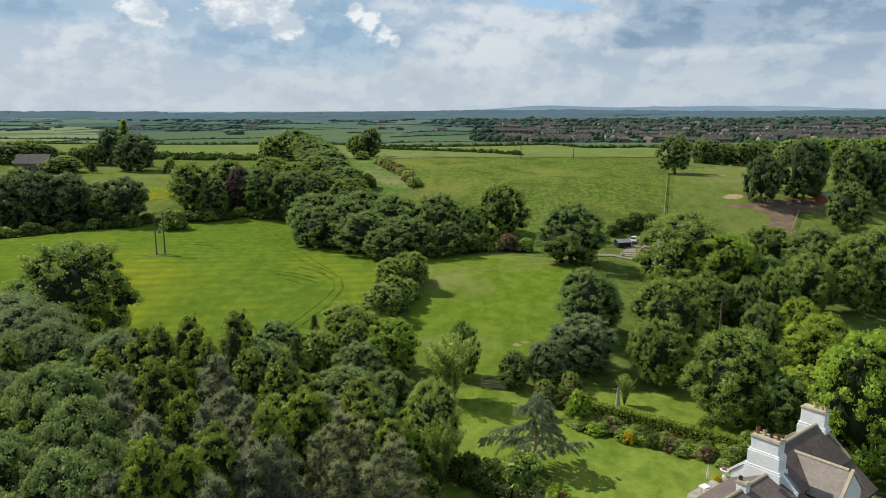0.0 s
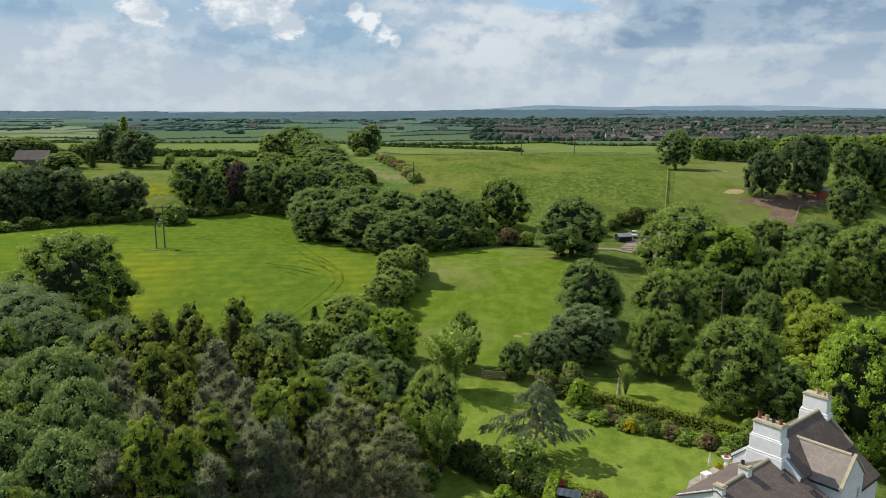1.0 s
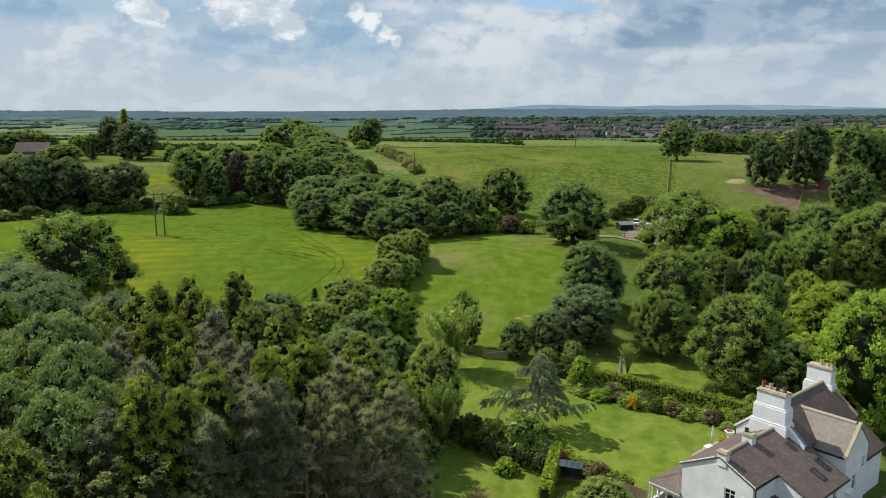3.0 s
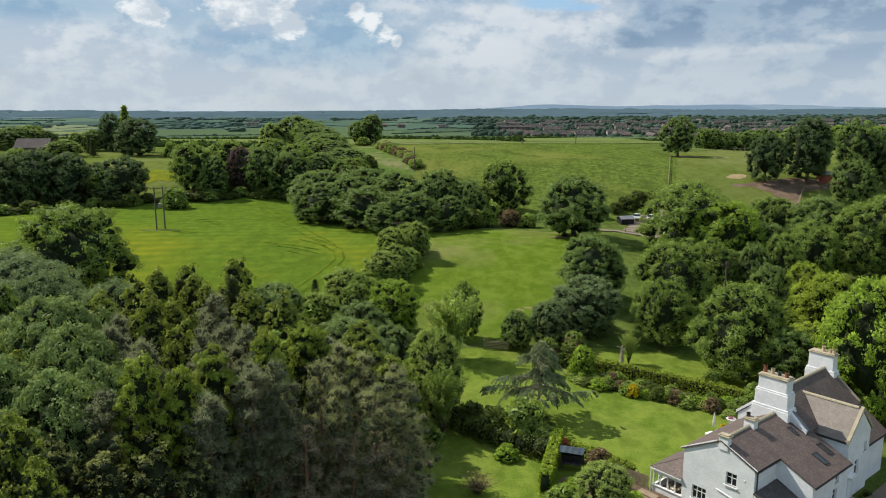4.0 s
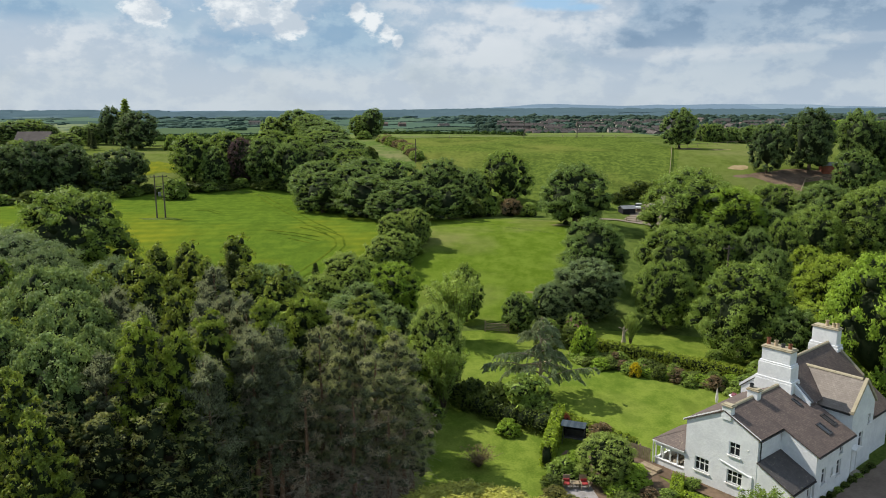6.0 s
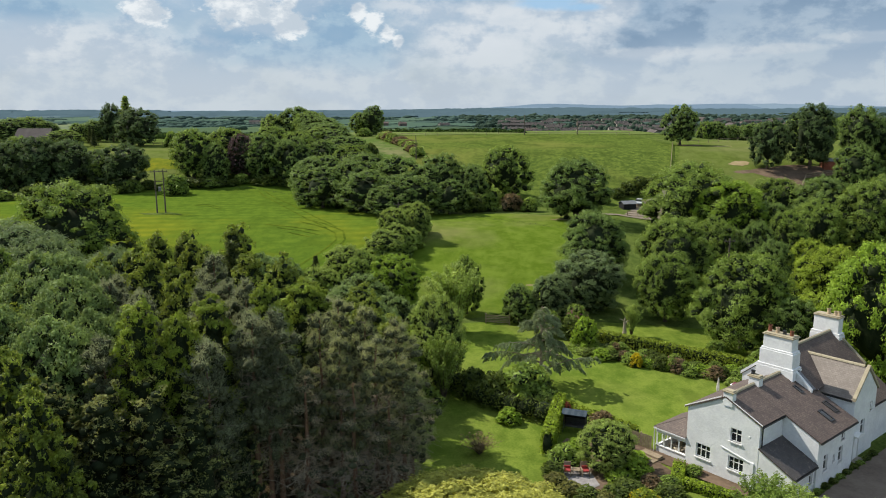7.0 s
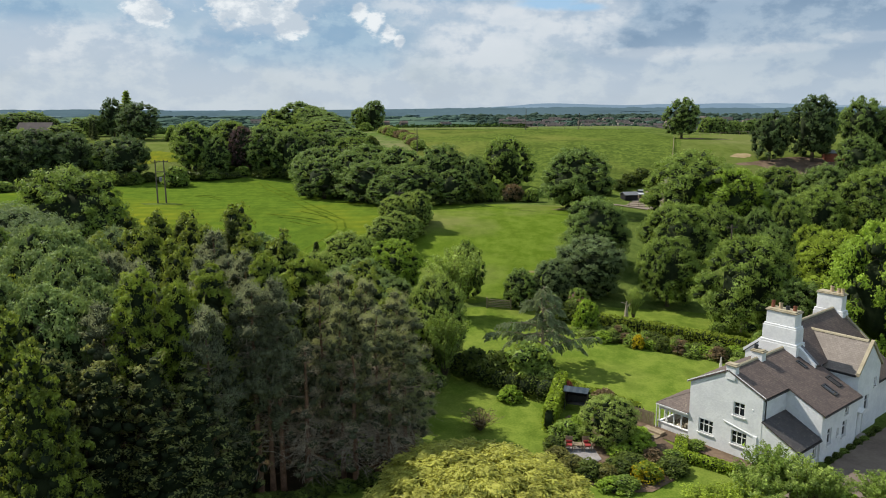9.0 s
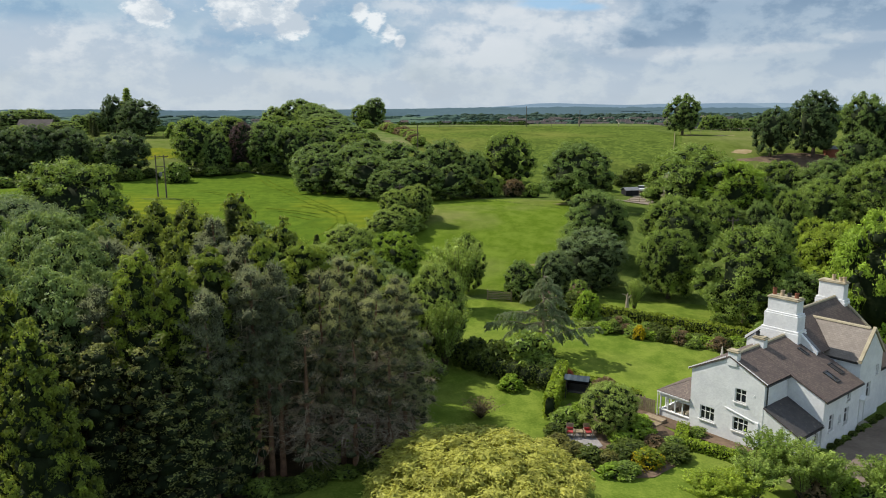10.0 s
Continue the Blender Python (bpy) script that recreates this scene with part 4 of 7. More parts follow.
def airy(seed, leaf, name="broadleaf_tree", m=270):
    """4 m high, 3 m wide: many thin upswept stems with sparse fine leaves, open to the light."""
    c = Crown(seed)
    rng = c.r
    ob = new(name)
    wood = bmesh.new()
    for i in range(34):
        a = i * 2.39996
        lean = 1.5 * math.sqrt((i + 0.5) / 34) * rng.uniform(0.75, 1.15)
        top = 4.0 - 0.75 * lean * rng.uniform(0.7, 1.5)
        e = np.array((lean * math.cos(a), lean * math.sin(a), top))
        add_tube(wood, (0, 0, -0.1), Vector((e[0] * 0.35, e[1] * 0.35, top * 0.5)), 0.03, 0.018, 4)
        add_tube(wood, (e[0] * 0.35, e[1] * 0.35, top * 0.5), Vector(e), 0.018, 0.006, 4)
        s = rng.uniform(0.30, 1.03, m)
        pts = e * s[:, None] * np.array((1, 1, 1)) + np.array((e[0], e[1], 0)) * (-0.25 * np.sin(s * 3.14))[:, None]
        d = unit(rng.standard_normal((m, 3)))
        pts = pts + d * (0.10 + 0.26 * rng.uniform(0, 1, (m, 1)) * (1.2 - s[:, None]))
        c.sprays(pts, d + np.array((0, 0, 0.4)), 0.075, 0.42)
    part("trunk", wood, M["bark"], ob)
    c.build("crown", LEAF[leaf], ob)
    return ob


def shrub(seed, leaf, per=100, size=0.125, blossom=None, flat=1.0, name="shrub", flowers=160):
    """2 m high, 2.4 m wide: a mound of leafy tufts on a few stems."""
    c = Crown(seed)
    rng = c.r
    ob = new(name)
    for i in range(20):
        zz = 1 - 1.1 * (i + 0.5) / 20
        a = i * 2.39996 + rng.uniform(-0.4, 0.4)
        rr = math.sqrt(max(0, 1 - zz * zz)) * rng.uniform(0.62, 0.98)
        r = rng.uniform(0.26, 0.50)
        c.bough((0.95 * rr * math.cos(a), 0.95 * rr * math.sin(a), 0.35 + 1.35 * max(zz, 0) * flat), (r, r, r * 0.85), per, size)
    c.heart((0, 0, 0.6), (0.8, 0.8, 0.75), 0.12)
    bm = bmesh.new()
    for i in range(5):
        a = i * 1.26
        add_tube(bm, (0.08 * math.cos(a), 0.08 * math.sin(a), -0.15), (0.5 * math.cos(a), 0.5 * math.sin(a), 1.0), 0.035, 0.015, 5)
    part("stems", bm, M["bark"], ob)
    c.build("leaves", LEAF[leaf], ob, M["heart_shade"])
    if blossom:
        b = Crown(seed + 50)
        d = unit(b.r.standard_normal((flowers, 3)) + np.array((0, 0, 0.6)))
        b.sprays(np.array((0, 0, 0.5)) + d * np.array((1.15, 1.15, 1.3 * flat)) * b.r.uniform(0.9, 1.08, (flowers, 1)), d, 0.085, 0.8)
        b.build("blossom", LEAF[blossom], ob)
    return ob


PROTO, SIZE = {}, {}
MAKE = {
    "sycamore": (lambda s, f: broadleaf(s, "sycamore", -0.04, f), "dense dark green sycamore with a heavy domed crown", "tree", 3),
    "darkmaple": (lambda s, f: broadleaf(s, "shade", -0.04, f), "dense sycamore with a heavy rounded crown, toned dark for shade", "tree", 2),
    "stem": (lambda s, f: broadleaf(s, "sycamore", 0.03, f, 0.8), "broad green parkland tree on a clear trunk", "tree", 2),
    "oak": (lambda s, f: broadleaf(s, "oak", 0.0, f), "broad mid-green deciduous tree with clumped foliage", "tree", 3),
    "bigoak": (lambda s, f: broadleaf(523, "oak", 0.0, True), "large spreading mid-green deciduous tree", "tree", 1),
    "tallpine": (lambda s, f: pine(s, 0.52, "pine", 2.0, 34, 46, 0.14, 30), "tall pine on a long bare reddish trunk", "tree", 1),
    "bright": (lambda s, f: broadleaf(s, "bright", 0.0, f, size=0.14 if f else 0.19), "fresh bright green deciduous tree in full leaf", "tree", 2),
    "olive": (lambda s, f: broadleaf(s, "olive", 0.0, f, size=0.13 if f else 0.18), "loose olive-green tree with feathery foliage", "tree", 2),
    "pale": (lambda s, f: broadleaf(s, "pale", 0.0, f), "pale silvery-green whitebeam in dense leaf", "tree", 2),
    "woodpale": (lambda s, f: broadleaf(s, "pale", 0.46, True, R=4.3, top=15.0), "pale silvery-green whitebeam crown in the wood", "tree", 2),
    "woodgrey": (lambda s, f: broadleaf(s, "grey", 0.36, True, size=0.11, R=5.0, top=14.0), "soft grey-green willow crown over the wood", "tree", 2),
    "grey": (lambda s, f: broadleaf(s, "grey", -0.03, f, size=0.14 if f else 0.18), "soft grey-green willow with fine foliage", "tree", 2),
    "lime": (lambda s, f: broadleaf(s, "lime", 0.0, f, size=0.15), "light yellow-green tree with loose feathery foliage", "tree", 1),
    "airylime": (lambda s, f: airy(s, "lime"), "loose yellow-green bush with open feathery foliage", "shrub", 1),
    "airyolive": (lambda s, f: airy(s, "olive"), "feathery olive-green tree with drooping open foliage", "tree", 2),
    "darkstem": (lambda s, f: broadleaf(s, "shade", 0.03, f, 0.8), "tall tree on a clear trunk, toned dark for backlight", "tree", 2),
    "shadetree": (lambda s, f: broadleaf(s, "shade", -0.03, f), "dense hilltop tree, toned dark for backlight", "tree", 2),
    "airyoak": (lambda s, f: airy(s, "oak"), "slender green birch-like tree with open foliage", "tree", 2),
    "airyrust": (lambda s, f: airy(s, "rust", "shrub", 60), "thin twiggy bronze-leaved bush on the lawn", "shrub", 1),
    "purple": (lambda s, f: broadleaf(s, "purple", 0.0, f), "dusky purple copper beech among green trees", "tree", 1),
    "up": (lambda s, f: upright(s, "tips", 15, size=0.13), "upright bright green young tree in the wood", "tree", 2),
    "upfine": (lambda s, f: upright(s, "fresh", 34, size=0.085, tufts=9), "upright young tree with bright green tips", "tree", 2),
    "upfull": (lambda s, f: upright(s, "shadytips", 16, size=0.085, tufts=4, low=1.6, count=96), "dark young tree with scattered bright leaf tips", "tree", 2),
    "deadpine": (lambda s, f: pine(s, 0.16, "deadneedle", 2.3, 30, 120, 0.13, 20), "shaded brown pine with dead lower branches", "tree", 2),
    "larch": (lambda s, f: larch(s), "broad cone-shaped tree with bright green tips", "tree", 2),
    "updark": (lambda s, f: upright(s, "oak", 15, size=0.14), "upright mid-green tree in the wood", "tree", 2),
    "pine": (lambda s, f: pine(s, 0.36, per=34, blade=0.15), "tall grey-green pine with bare dead lower branches", "tree", 3),
    "edgepine": (lambda s, f: pine(s, 0.34, "edgepine", 2.9, 46, 120, 0.14, 34), "ragged grey-green pine at the wood's edge", "tree", 2),
    "spruce": (lambda s, f: spruce(s), "dark conical spruce with drooping tiers", "tree", 1),
    "cypress": (lambda s, f: spruce(s, "olive"), "slender light green conifer with pointed top", "tree", 1),
    "cedar": (lambda s, f: cedar(s), "blue-grey weeping cedar on the lawn", "tree", 1),
    "willow": (lambda s, f: willow(s), "golden yellow-green weeping willow on the lawn", "tree", 1),
    "bush": (lambda s, f: shrub(s, "oak"), "rounded mid-green garden shrub in full leaf", "shrub", 2),
    "darkbush": (lambda s, f: shrub(s, "yew"), "dense dark green evergreen garden shrub", "shrub", 2),
    "brightbush": (lambda s, f: shrub(s, "bright"), "fresh bright green leafy garden shrub", "shrub", 2),
    "olivebush": (lambda s, f: shrub(s, "olive"), "loose olive-green spreading garden shrub", "shrub", 1),
    "bronzebush": (lambda s, f: shrub(s, "bronze"), "low dense bronze-green shrub at the edge of the bed", "shrub", 2),
    "rustbush": (lambda s, f: shrub(s, "rust"), "bronze-brown rounded garden shrub", "shrub", 1),
    "yellowbush": (lambda s, f: shrub(s, "hedge", blossom="yellow", flowers=420), "shrub covered in yellow blossom", "shrub", 1),
    "goldbush": (lambda s, f: shrub(s, "yellow"), "clipped bright golden yellow shrub", "shrub", 1),
    "pinkbush": (lambda s, f: shrub(s, "oak", blossom="pink"), "green shrub with pale pink blossom", "shrub", 1),
    "redbush": (lambda s, f: shrub(s, "redleaf"), "shrub with coppery red leaves", "shrub", 1),
}
PLANT_RNG = random.Random(7)


def plant(kind, x, y, top=None, width=None, tall=None, group="", label="", sink=0.0):
    """Sets one tree or shrub on the ground at x, y, with its top at that height and that width."""
    make, text, category, variants = MAKE[kind]
    key = (kind, PLANT_RNG.randrange(variants), y < 155)
    if key not in PROTO:
        ob = PROTO[key] = tagged(make(100 + len(PROTO) * 7, key[2]), text, category)
        leafy = max(ob.children, key=lambda o: len(o.data.vertices)).data
        pts = np.empty(len(leafy.vertices) * 3, np.float32)
        leafy.vertices.foreach_get("co", pts)
        pts = pts.reshape(-1, 3)
        SIZE[key] = (float(np.percentile(pts[:, 2], 99.8)), 2.1 * float(np.percentile(np.hypot(pts[:, 0], pts[:, 1]), 97)))
    else:
        ob = copy_thing(PROTO[key], Matrix.Identity(4))
    g = h(x, y) - sink
    H0, W0 = SIZE[key]
    sz = (tall if tall else top - g) / H0
    sx = width / W0 if width else sz
    ob.matrix_basis = Matrix.Translation((x, y, g)) @ Matrix.Rotation(PLANT_RNG.uniform(0, 6.28), 4, "Z") @ Matrix.Diagonal((sx, sx, sz, 1))
    ob["label"] = label or text
    if "group" in ob:
        del ob["group"]
    if group:
        ob["group"] = group
    return ob


# the wood of pines and young trees
wood_rng = random.Random(21)


def inside(x, y, poly):
    hit = False
    for (x1, y1), (x2, y2) in zip(poly, poly[1:] + poly[:1]):
        if (y1 > y) != (y2 > y) and x < (x2 - x1) * (y - y1) / (y2 - y1) + x1:
            hit = not hit
    return hit


WOOD = [(-64, 38), (-64, 84), (-40, 82), (-26, 80), (-14, 72), (-5.5, 66), (-3.8, 58), (-3.6, 52), (-8, 48.5), (-13, 47), (-17, 43), (-30, 40)]
# the trees that stand out: fresh young tops, whitebeams, and the ragged pines of the edge
MARKED = [("upfine", -15.9, 48.4, 15.3, 5.6), ("upfine", -19.6, 45.2, 15.9, 5.0), ("upfine", -12.9, 51.6, 15.5, 4.6), ("upfine", -11.9, 58.0, 14.1, 5.0), ("upfine", -10.6, 59.2, 13.4, 4.2), ("upfine", -17.4, 46.2, 14.8, 4.4), ("up", -24.9, 60.6, 16.0, 5.0),
          ("up", -20.2, 54.2, 15.6, 4.6), ("up", -27.9, 70.4, 16.0, 5.2), ("up", -25.4, 72.6, 15.0, 5.0), ("up", -30.5, 71.5, 15.2, 5.0), ("up", -23.2, 70.2, 14.6, 4.8), ("up", -7.2, 62.5, 11.6, 4.6),
          ("woodpale", -27.2, 51.4, 15.8, 8.5), ("woodpale", -23.9, 49.0, 14.2, 6.5), ("woodpale", -31.6, 57.6, 16.6, 9.0), ("woodpale", -31.0, 47.0, 15.0, 9.0), ("woodpale", -38.5, 55.0, 16.0, 10.0), ("woodpale", -18.2, 74.0, 13.2, 8.0), ("woodpale", -10.4, 78.0, 8.8, 8.6), ("woodpale", -7.8, 70.0, 9.2, 7.0),
          ("pine", -13.6, 49.2, 14.0, 4.6), ("pine", -11.6, 48.2, 14.4, 4.8), ("edgepine", -9.2, 51.4, 13.2, 5.2), ("edgepine", -6.3, 54.6, 12.9, 5.2), ("edgepine", -5.2, 50.6, 11.7, 5.2), ("edgepine", -3.8, 53.6, 12.2, 5.0), ("edgepine", -3.2, 51.0, 10.2, 4.6), ("edgepine", -7.6, 49.8, 12.0, 5.0),
          ("edgepine", -8.4, 55.4, 13.4, 5.0), ("pine", -15.0, 53.6, 15.2, 5.0), ("pine", -17.8, 52.4, 15.0, 5.0), ("pine", -15.2, 44.8, 13.4, 4.8), ("pine", -21.6, 50.6, 15.2, 5.0), ("pine", -21.8, 44.8, 13.6, 5.0),
          ("tallpine", -13.0, 47.4, 14.2, 4.6), ("tallpine", -12.3, 48.0, 12.8, 3.8), ("deadpine", -9.8, 48.2, 9.6, 5.2), ("deadpine", -6.6, 48.8, 9.0, 5.0), ("deadpine", -4.2, 49.6, 7.6, 4.8), ("deadpine", -2.8, 53.6, 7.4, 4.6), ("upfull", -15.6, 43.2, 10.6, 5.4), ("upfull", -18.0, 42.4, 11.6, 5.4), ("upfull", -20.6, 41.6, 12.0, 5.6),
          ("deadpine", -15.8, 44.6, 8.2, 4.6), ("upfull", -16.8, 41.4, 8.0, 5.6), ("upfull", -23.6, 41.0, 12.0, 5.6), ("deadpine", -12.4, 53.0, 10.0, 5.0), ("deadpine", -8.8, 52.4, 8.0, 5.0), ("deadpine", -5.0, 53.4, 7.6, 5.0), ("upfull", -14.2, 47.0, 9.5, 4.2),
          ("larch", -22.6, 36.4, 15.6, 9.6), ("larch", -19.6, 33.0, 14.8, 8.2), ("larch", -29.5, 36.0, 16.0, 10.0), ("larch", -25.5, 29.0, 14.0, 10.0)]
for kind, x, y, top, w in MARKED:
    plant(kind, x, y, top, w, group="trees of the wood")
row = 0
for yy in np.arange(26, 84, 4.2):
    row += 1
    for xx in np.arange(-62, -3, 4.6):
        x, y = xx + (row % 2) * 2.3 + wood_rng.uniform(-1.2, 1.2), yy + wood_rng.uniform(-1.2, 1.2)
        if not inside(x, y, WOOD) or min(math.hypot(x - q[1], y - q[2]) for q in MARKED) < 2.7:
            continue
        top = 14.2 + 1.0 * math.sin(x * 0.21) - 2.4 * float(sm(-16, -5, x)) * float(sm(44, 52, y)) + wood_rng.uniform(-1.8, 1.0)
        if x < -21 and 36 < y < 54:
            kind = wood_rng.choice(["woodpale", "pine", "up"])
        elif x < -34 and y > 60:
            kind = wood_rng.choice(["woodgrey", "woodpale", "updark"])
        elif y > 64:
            kind = wood_rng.choice(["up", "updark", "pine", "up"])
        else:
            kind = wood_rng.choice(["pine", "pine", "pine", "updark", "up"])
        w = {"woodpale": 8.0, "woodgrey": 9.0}.get(kind, wood_rng.uniform(4.4, 5.8))
        plant(kind, x, y, top - (1.0 if kind == "woodpale" else 0), w, group="trees of the wood")
plant("spruce", -21.1, 71.5, 14.8, 6.0, group="trees of the wood")
plant("spruce", -10.2, 84, 8.2, 4.0, group="trees of the wood")
plant("spruce", -27.5, 75, 13.8, 5.5, group="trees of the wood")
plant("woodgrey", -49, 84, 14.6, 13)
plant("woodgrey", -55, 90, 14.2, 14)
plant("woodgrey", -56, 77, 14.6, 13)
plant("woodgrey", -43, 78, 14.2, 10)
plant("bigoak", -57, 111, 17.2, 19, label="large mid-green spreading tree at the edge of the crop field")

# between wood, field and paddock
for kind, x, y, top, w in [("olive", -5.3, 134.0, 11.1, 5.2), ("olive", -9.8, 131.5, 10.3, 6.0), ("olive", -7.2, 136.5, 10.4, 5.5), ("olive", -10.6, 121.0, 8.2, 7.8), ("olive", -15.4, 112.0, 7.1, 7.8), ("oak", -12.4, 109.0, 6.8, 6.2), ("olive", -8.6, 126.0, 8.4, 6.0),
                           ("bright", -7.4, 101.2, 7.7, 8.4), ("pale", -11.1, 93.4, 6.5, 8.6), ("olive", -17.6, 101.3, 6.1, 6.4), ("olive", -1.2, 73.6, 9.0, 6.4), ("airyolive", 1.1, 91.4, 8.4, 6.6), ("airyoak", -0.4, 69.6, 6.2, 4.6), ("airyolive", 0.4, 92.6, 7.0, 5.8),
                           ("oak", 2.7, 100.1, 7.8, 5.0), ("pale", -24.0, 100.9, 7.4, 8.8), ("spruce", -19.7, 109.0, 6.0, 3.0), ("pale", -6.7, 84.0, 6.4, 7.5), ("bright", -3.5, 76.6, 4.6, 4.8), ("oak", -12.8, 103.5, 6.6, 6.0),
                           ("bright", -4.4, 70, 5.6, 5.0), ("bright", -5.2, 64.5, 5.0, 4.5)]:
    plant(kind, x, y, top, w)
plant("bush", -18.5, 100, 5.2, 6.5)
for k in range(16):
    f = k / 15
    plant(["olivebush", "bush", "darkbush", "olivebush"][k % 4], -5.0 - 12.5 * f + PLANT_RNG.uniform(-0.8, 0.8), 138 - 36 * f ** 0.9, tall=PLANT_RNG.uniform(2.6, 4.4), width=PLANT_RNG.uniform(4.5, 6.0), group="bushes between field and paddock")
# the big copse and the trees round the paddock
for x, y, top, w in [(-31, 181, 16.5, 16), (-20.4, 183, 17.0, 17), (-11.4, 174, 16.9, 16), (-2.2, 172, 17.4, 14), (-28.5, 170, 14.8, 14), (-18, 164, 14.4, 15), (-8, 159, 14.0, 15), (-35, 190, 15.5, 13), (4.5, 170, 15.0, 11), (-23, 173, 15.6, 14), (0.5, 160, 12.6, 10), (-13, 156, 11.5, 10)]:
    plant("sycamore", x, y, top, w, group="trees of the copse")
plant("oak", 14, 184, 18.6, 15)
plant("sycamore", 26.5, 152.5, 17.6, 16.5, label="large dark round-crowned tree beside the paddock")
for kind, x, y, top, w in [("bush", 9.5, 166, 9.0, 5), ("rustbush", 14.5, 166.5, 8.8, 5), ("bush", 18.5, 165.5, 8.0, 4.5), ("darkbush", 5.5, 163.5, 9.5, 6)]:
    plant(kind, x, y, top, w)
# the left-hand rows and copse
for kind, x, y, top, w in [("darkmaple", -111.0, 270.5, 28.2, 17.0), ("darkmaple", -129.0, 290.6, 30.0, 10.5), ("cypress", -124.5, 293.0, 32.5, 9.5), ("oak", -133.5, 261.9, 20.8, 15.5), ("spruce", -128.5, 270.4, 22.1, 2.5), ("spruce", -122.9, 261.2, 20.9, 3.3), ("sycamore", -169.4, 291.8, 24.5, 17.2), ("oak", -165.0, 298.7, 24.9, 15.9), ("sycamore", -159.0, 299.9, 23.0, 11.8), ("oak", -140.4, 286.1, 22.6, 7.9), ("sycamore", -137.0, 291.9, 23.6, 12.6), ("darkmaple", -115.9, 195.0, 19.8, 14.6), ("darkmaple", -107.9, 194.8, 20.8, 15.6), ("darkmaple", -100.7, 197.1, 19.9, 14.6), ("darkmaple", -86.9, 199.4, 18.9, 15.9), ("oak", -91.9, 200.5, 15.9, 10.0), ("oak", -123.5, 216.3, 20.2, 10.8), ("darkmaple", -124.5, 196.4, 21.2, 15.7),
                           ("darkmaple", -111.5, 203, 19.6, 14), ("darkmaple", -104, 205, 19.6, 14), ("darkmaple", -95.5, 203, 17.0, 11)]:
    plant(kind, x, y, top, w)
# trees at the head of the crop field
for kind, x, y, top, w in [("bush", -70.5, 192, 11, 8),
                           ("oak", -71, 209, 22.2, 15), ("oak", -63, 216, 22.4, 15), ("purple", -57.5, 210.5, 20.8, 10), ("sycamore", -50.5, 209, 20.8, 14), ("sycamore", -42.5, 206, 20.0, 13), ("oak", -52, 226, 22.5, 15), ("oak", -44, 222, 21.0, 13), ("sycamore", -64, 206, 18.5, 10)]:
    plant(kind, x, y, top, w)
for kind, x, y, top, w in [("sycamore", -62, 314, 28.4, 18), ("oak", -53, 296, 26.5, 18), ("sycamore", -46, 276, 24.5, 18), ("sycamore", -40, 258, 22.8, 17), ("sycamore", -36, 240, 21.2, 16), ("sycamore", -30, 224, 19.6, 15), ("oak", -26, 207, 17.8, 14), ("sycamore", -50, 286, 25.6, 15), ("sycamore", -44, 266, 23.0, 14), ("oak", -41, 246, 21.6, 14), ("sycamore", -35, 214, 19.0, 13),
                           ("olive", -72, 312, 25.5, 11), ("sycamore", -31, 316, 28.8, 11), ("oak", -36.5, 318, 26.0, 10), ("bush", -33, 300, 20.0, 7)]:
    plant(kind, x, y, top, w)
for k in range(24):
    f = k / 23
    plant(["rustbush", "olivebush", "bush"][k % 3], -24.5 + 15.5 * f + PLANT_RNG.uniform(-0.7, 0.7), 284 - 57 * f, tall=PLANT_RNG.uniform(2.0, 3.3), width=5.0, group="bushes of the hillside hedge")
plant("darkbush", -23.1, 227, tall=4.6, width=5)
for kind, x, y, top, w in [("oak", -145, 215, 19.5, 12), ("sycamore", -130, 205, 19, 12), ("sycamore", -190, 300, 26, 16), ("bush", -96, 262, 20.0, 6)]:
    plant(kind, x, y, top, w)
for k in range(26):                                   # dark undergrowth below the row and along the crop field
    f = k / 25
    plant("darkbush" if k % 3 else "bush", -118 + 74 * f + PLANT_RNG.uniform(-1, 1), 174 + 30 * math.sin(f * 1.75) + PLANT_RNG.uniform(-1, 1.5), tall=PLANT_RNG.uniform(1.6, 3.2), width=PLANT_RNG.uniform(4.5, 6.5), group="bushes along the crop field")
# the hilltop on the right
plant("stem", 75.5, 244, 28.6, 12.5, label="lone parkland tree by the hillside fence")
for kind, x, y, top, w in [("darkstem", 86.8, 203, 24.6, 11.0), ("darkstem", 98.2, 202.8, 28.6, 15.0), ("stem", 112.8, 206, 28.2, 13.5), ("stem", 101.4, 185.5, 18.6, 12.0), ("shadetree", 119, 207, 25, 13), ("shadetree", 126, 212, 24, 14), ("oak", 122, 198, 20, 12)]:
    plant(kind, x, y, top, w)
for k in range(20):
    plant(["oak", "sycamore", "sycamore"][k % 3], 136 + 3.2 * k + PLANT_RNG.uniform(-2, 2), 396 + 1.5 * k + PLANT_RNG.uniform(-8, 8), top=PLANT_RNG.uniform(17.0, 20.5), width=PLANT_RNG.uniform(11, 14), group="trees of the far shelter belt")
for k in range(9):
    plant("bright" if k % 3 else "olive", 160 + 13 * k, 345 + 6 * k, top=PLANT_RNG.uniform(22, 24.5), width=16, group="trees of the far shelter belt")
# the belt between paddock, yard and garden
for kind, x, y, top, w in [("oak", 45, 136.5, 17.8, 21), ("bright", 50, 130, 15.0, 14), ("oak", 63, 142, 14.4, 13), ("sycamore", 69, 136, 15.2, 13), ("oak", 73, 125, 16.4, 15), ("oak", 62, 124, 12.5, 11), ("sycamore", 56, 128, 11.5, 10),
                           ("oak", 80, 132, 16, 13), ("grey", 55, 145, 13.0, 10)]:
    plant(kind, x, y, top, w)
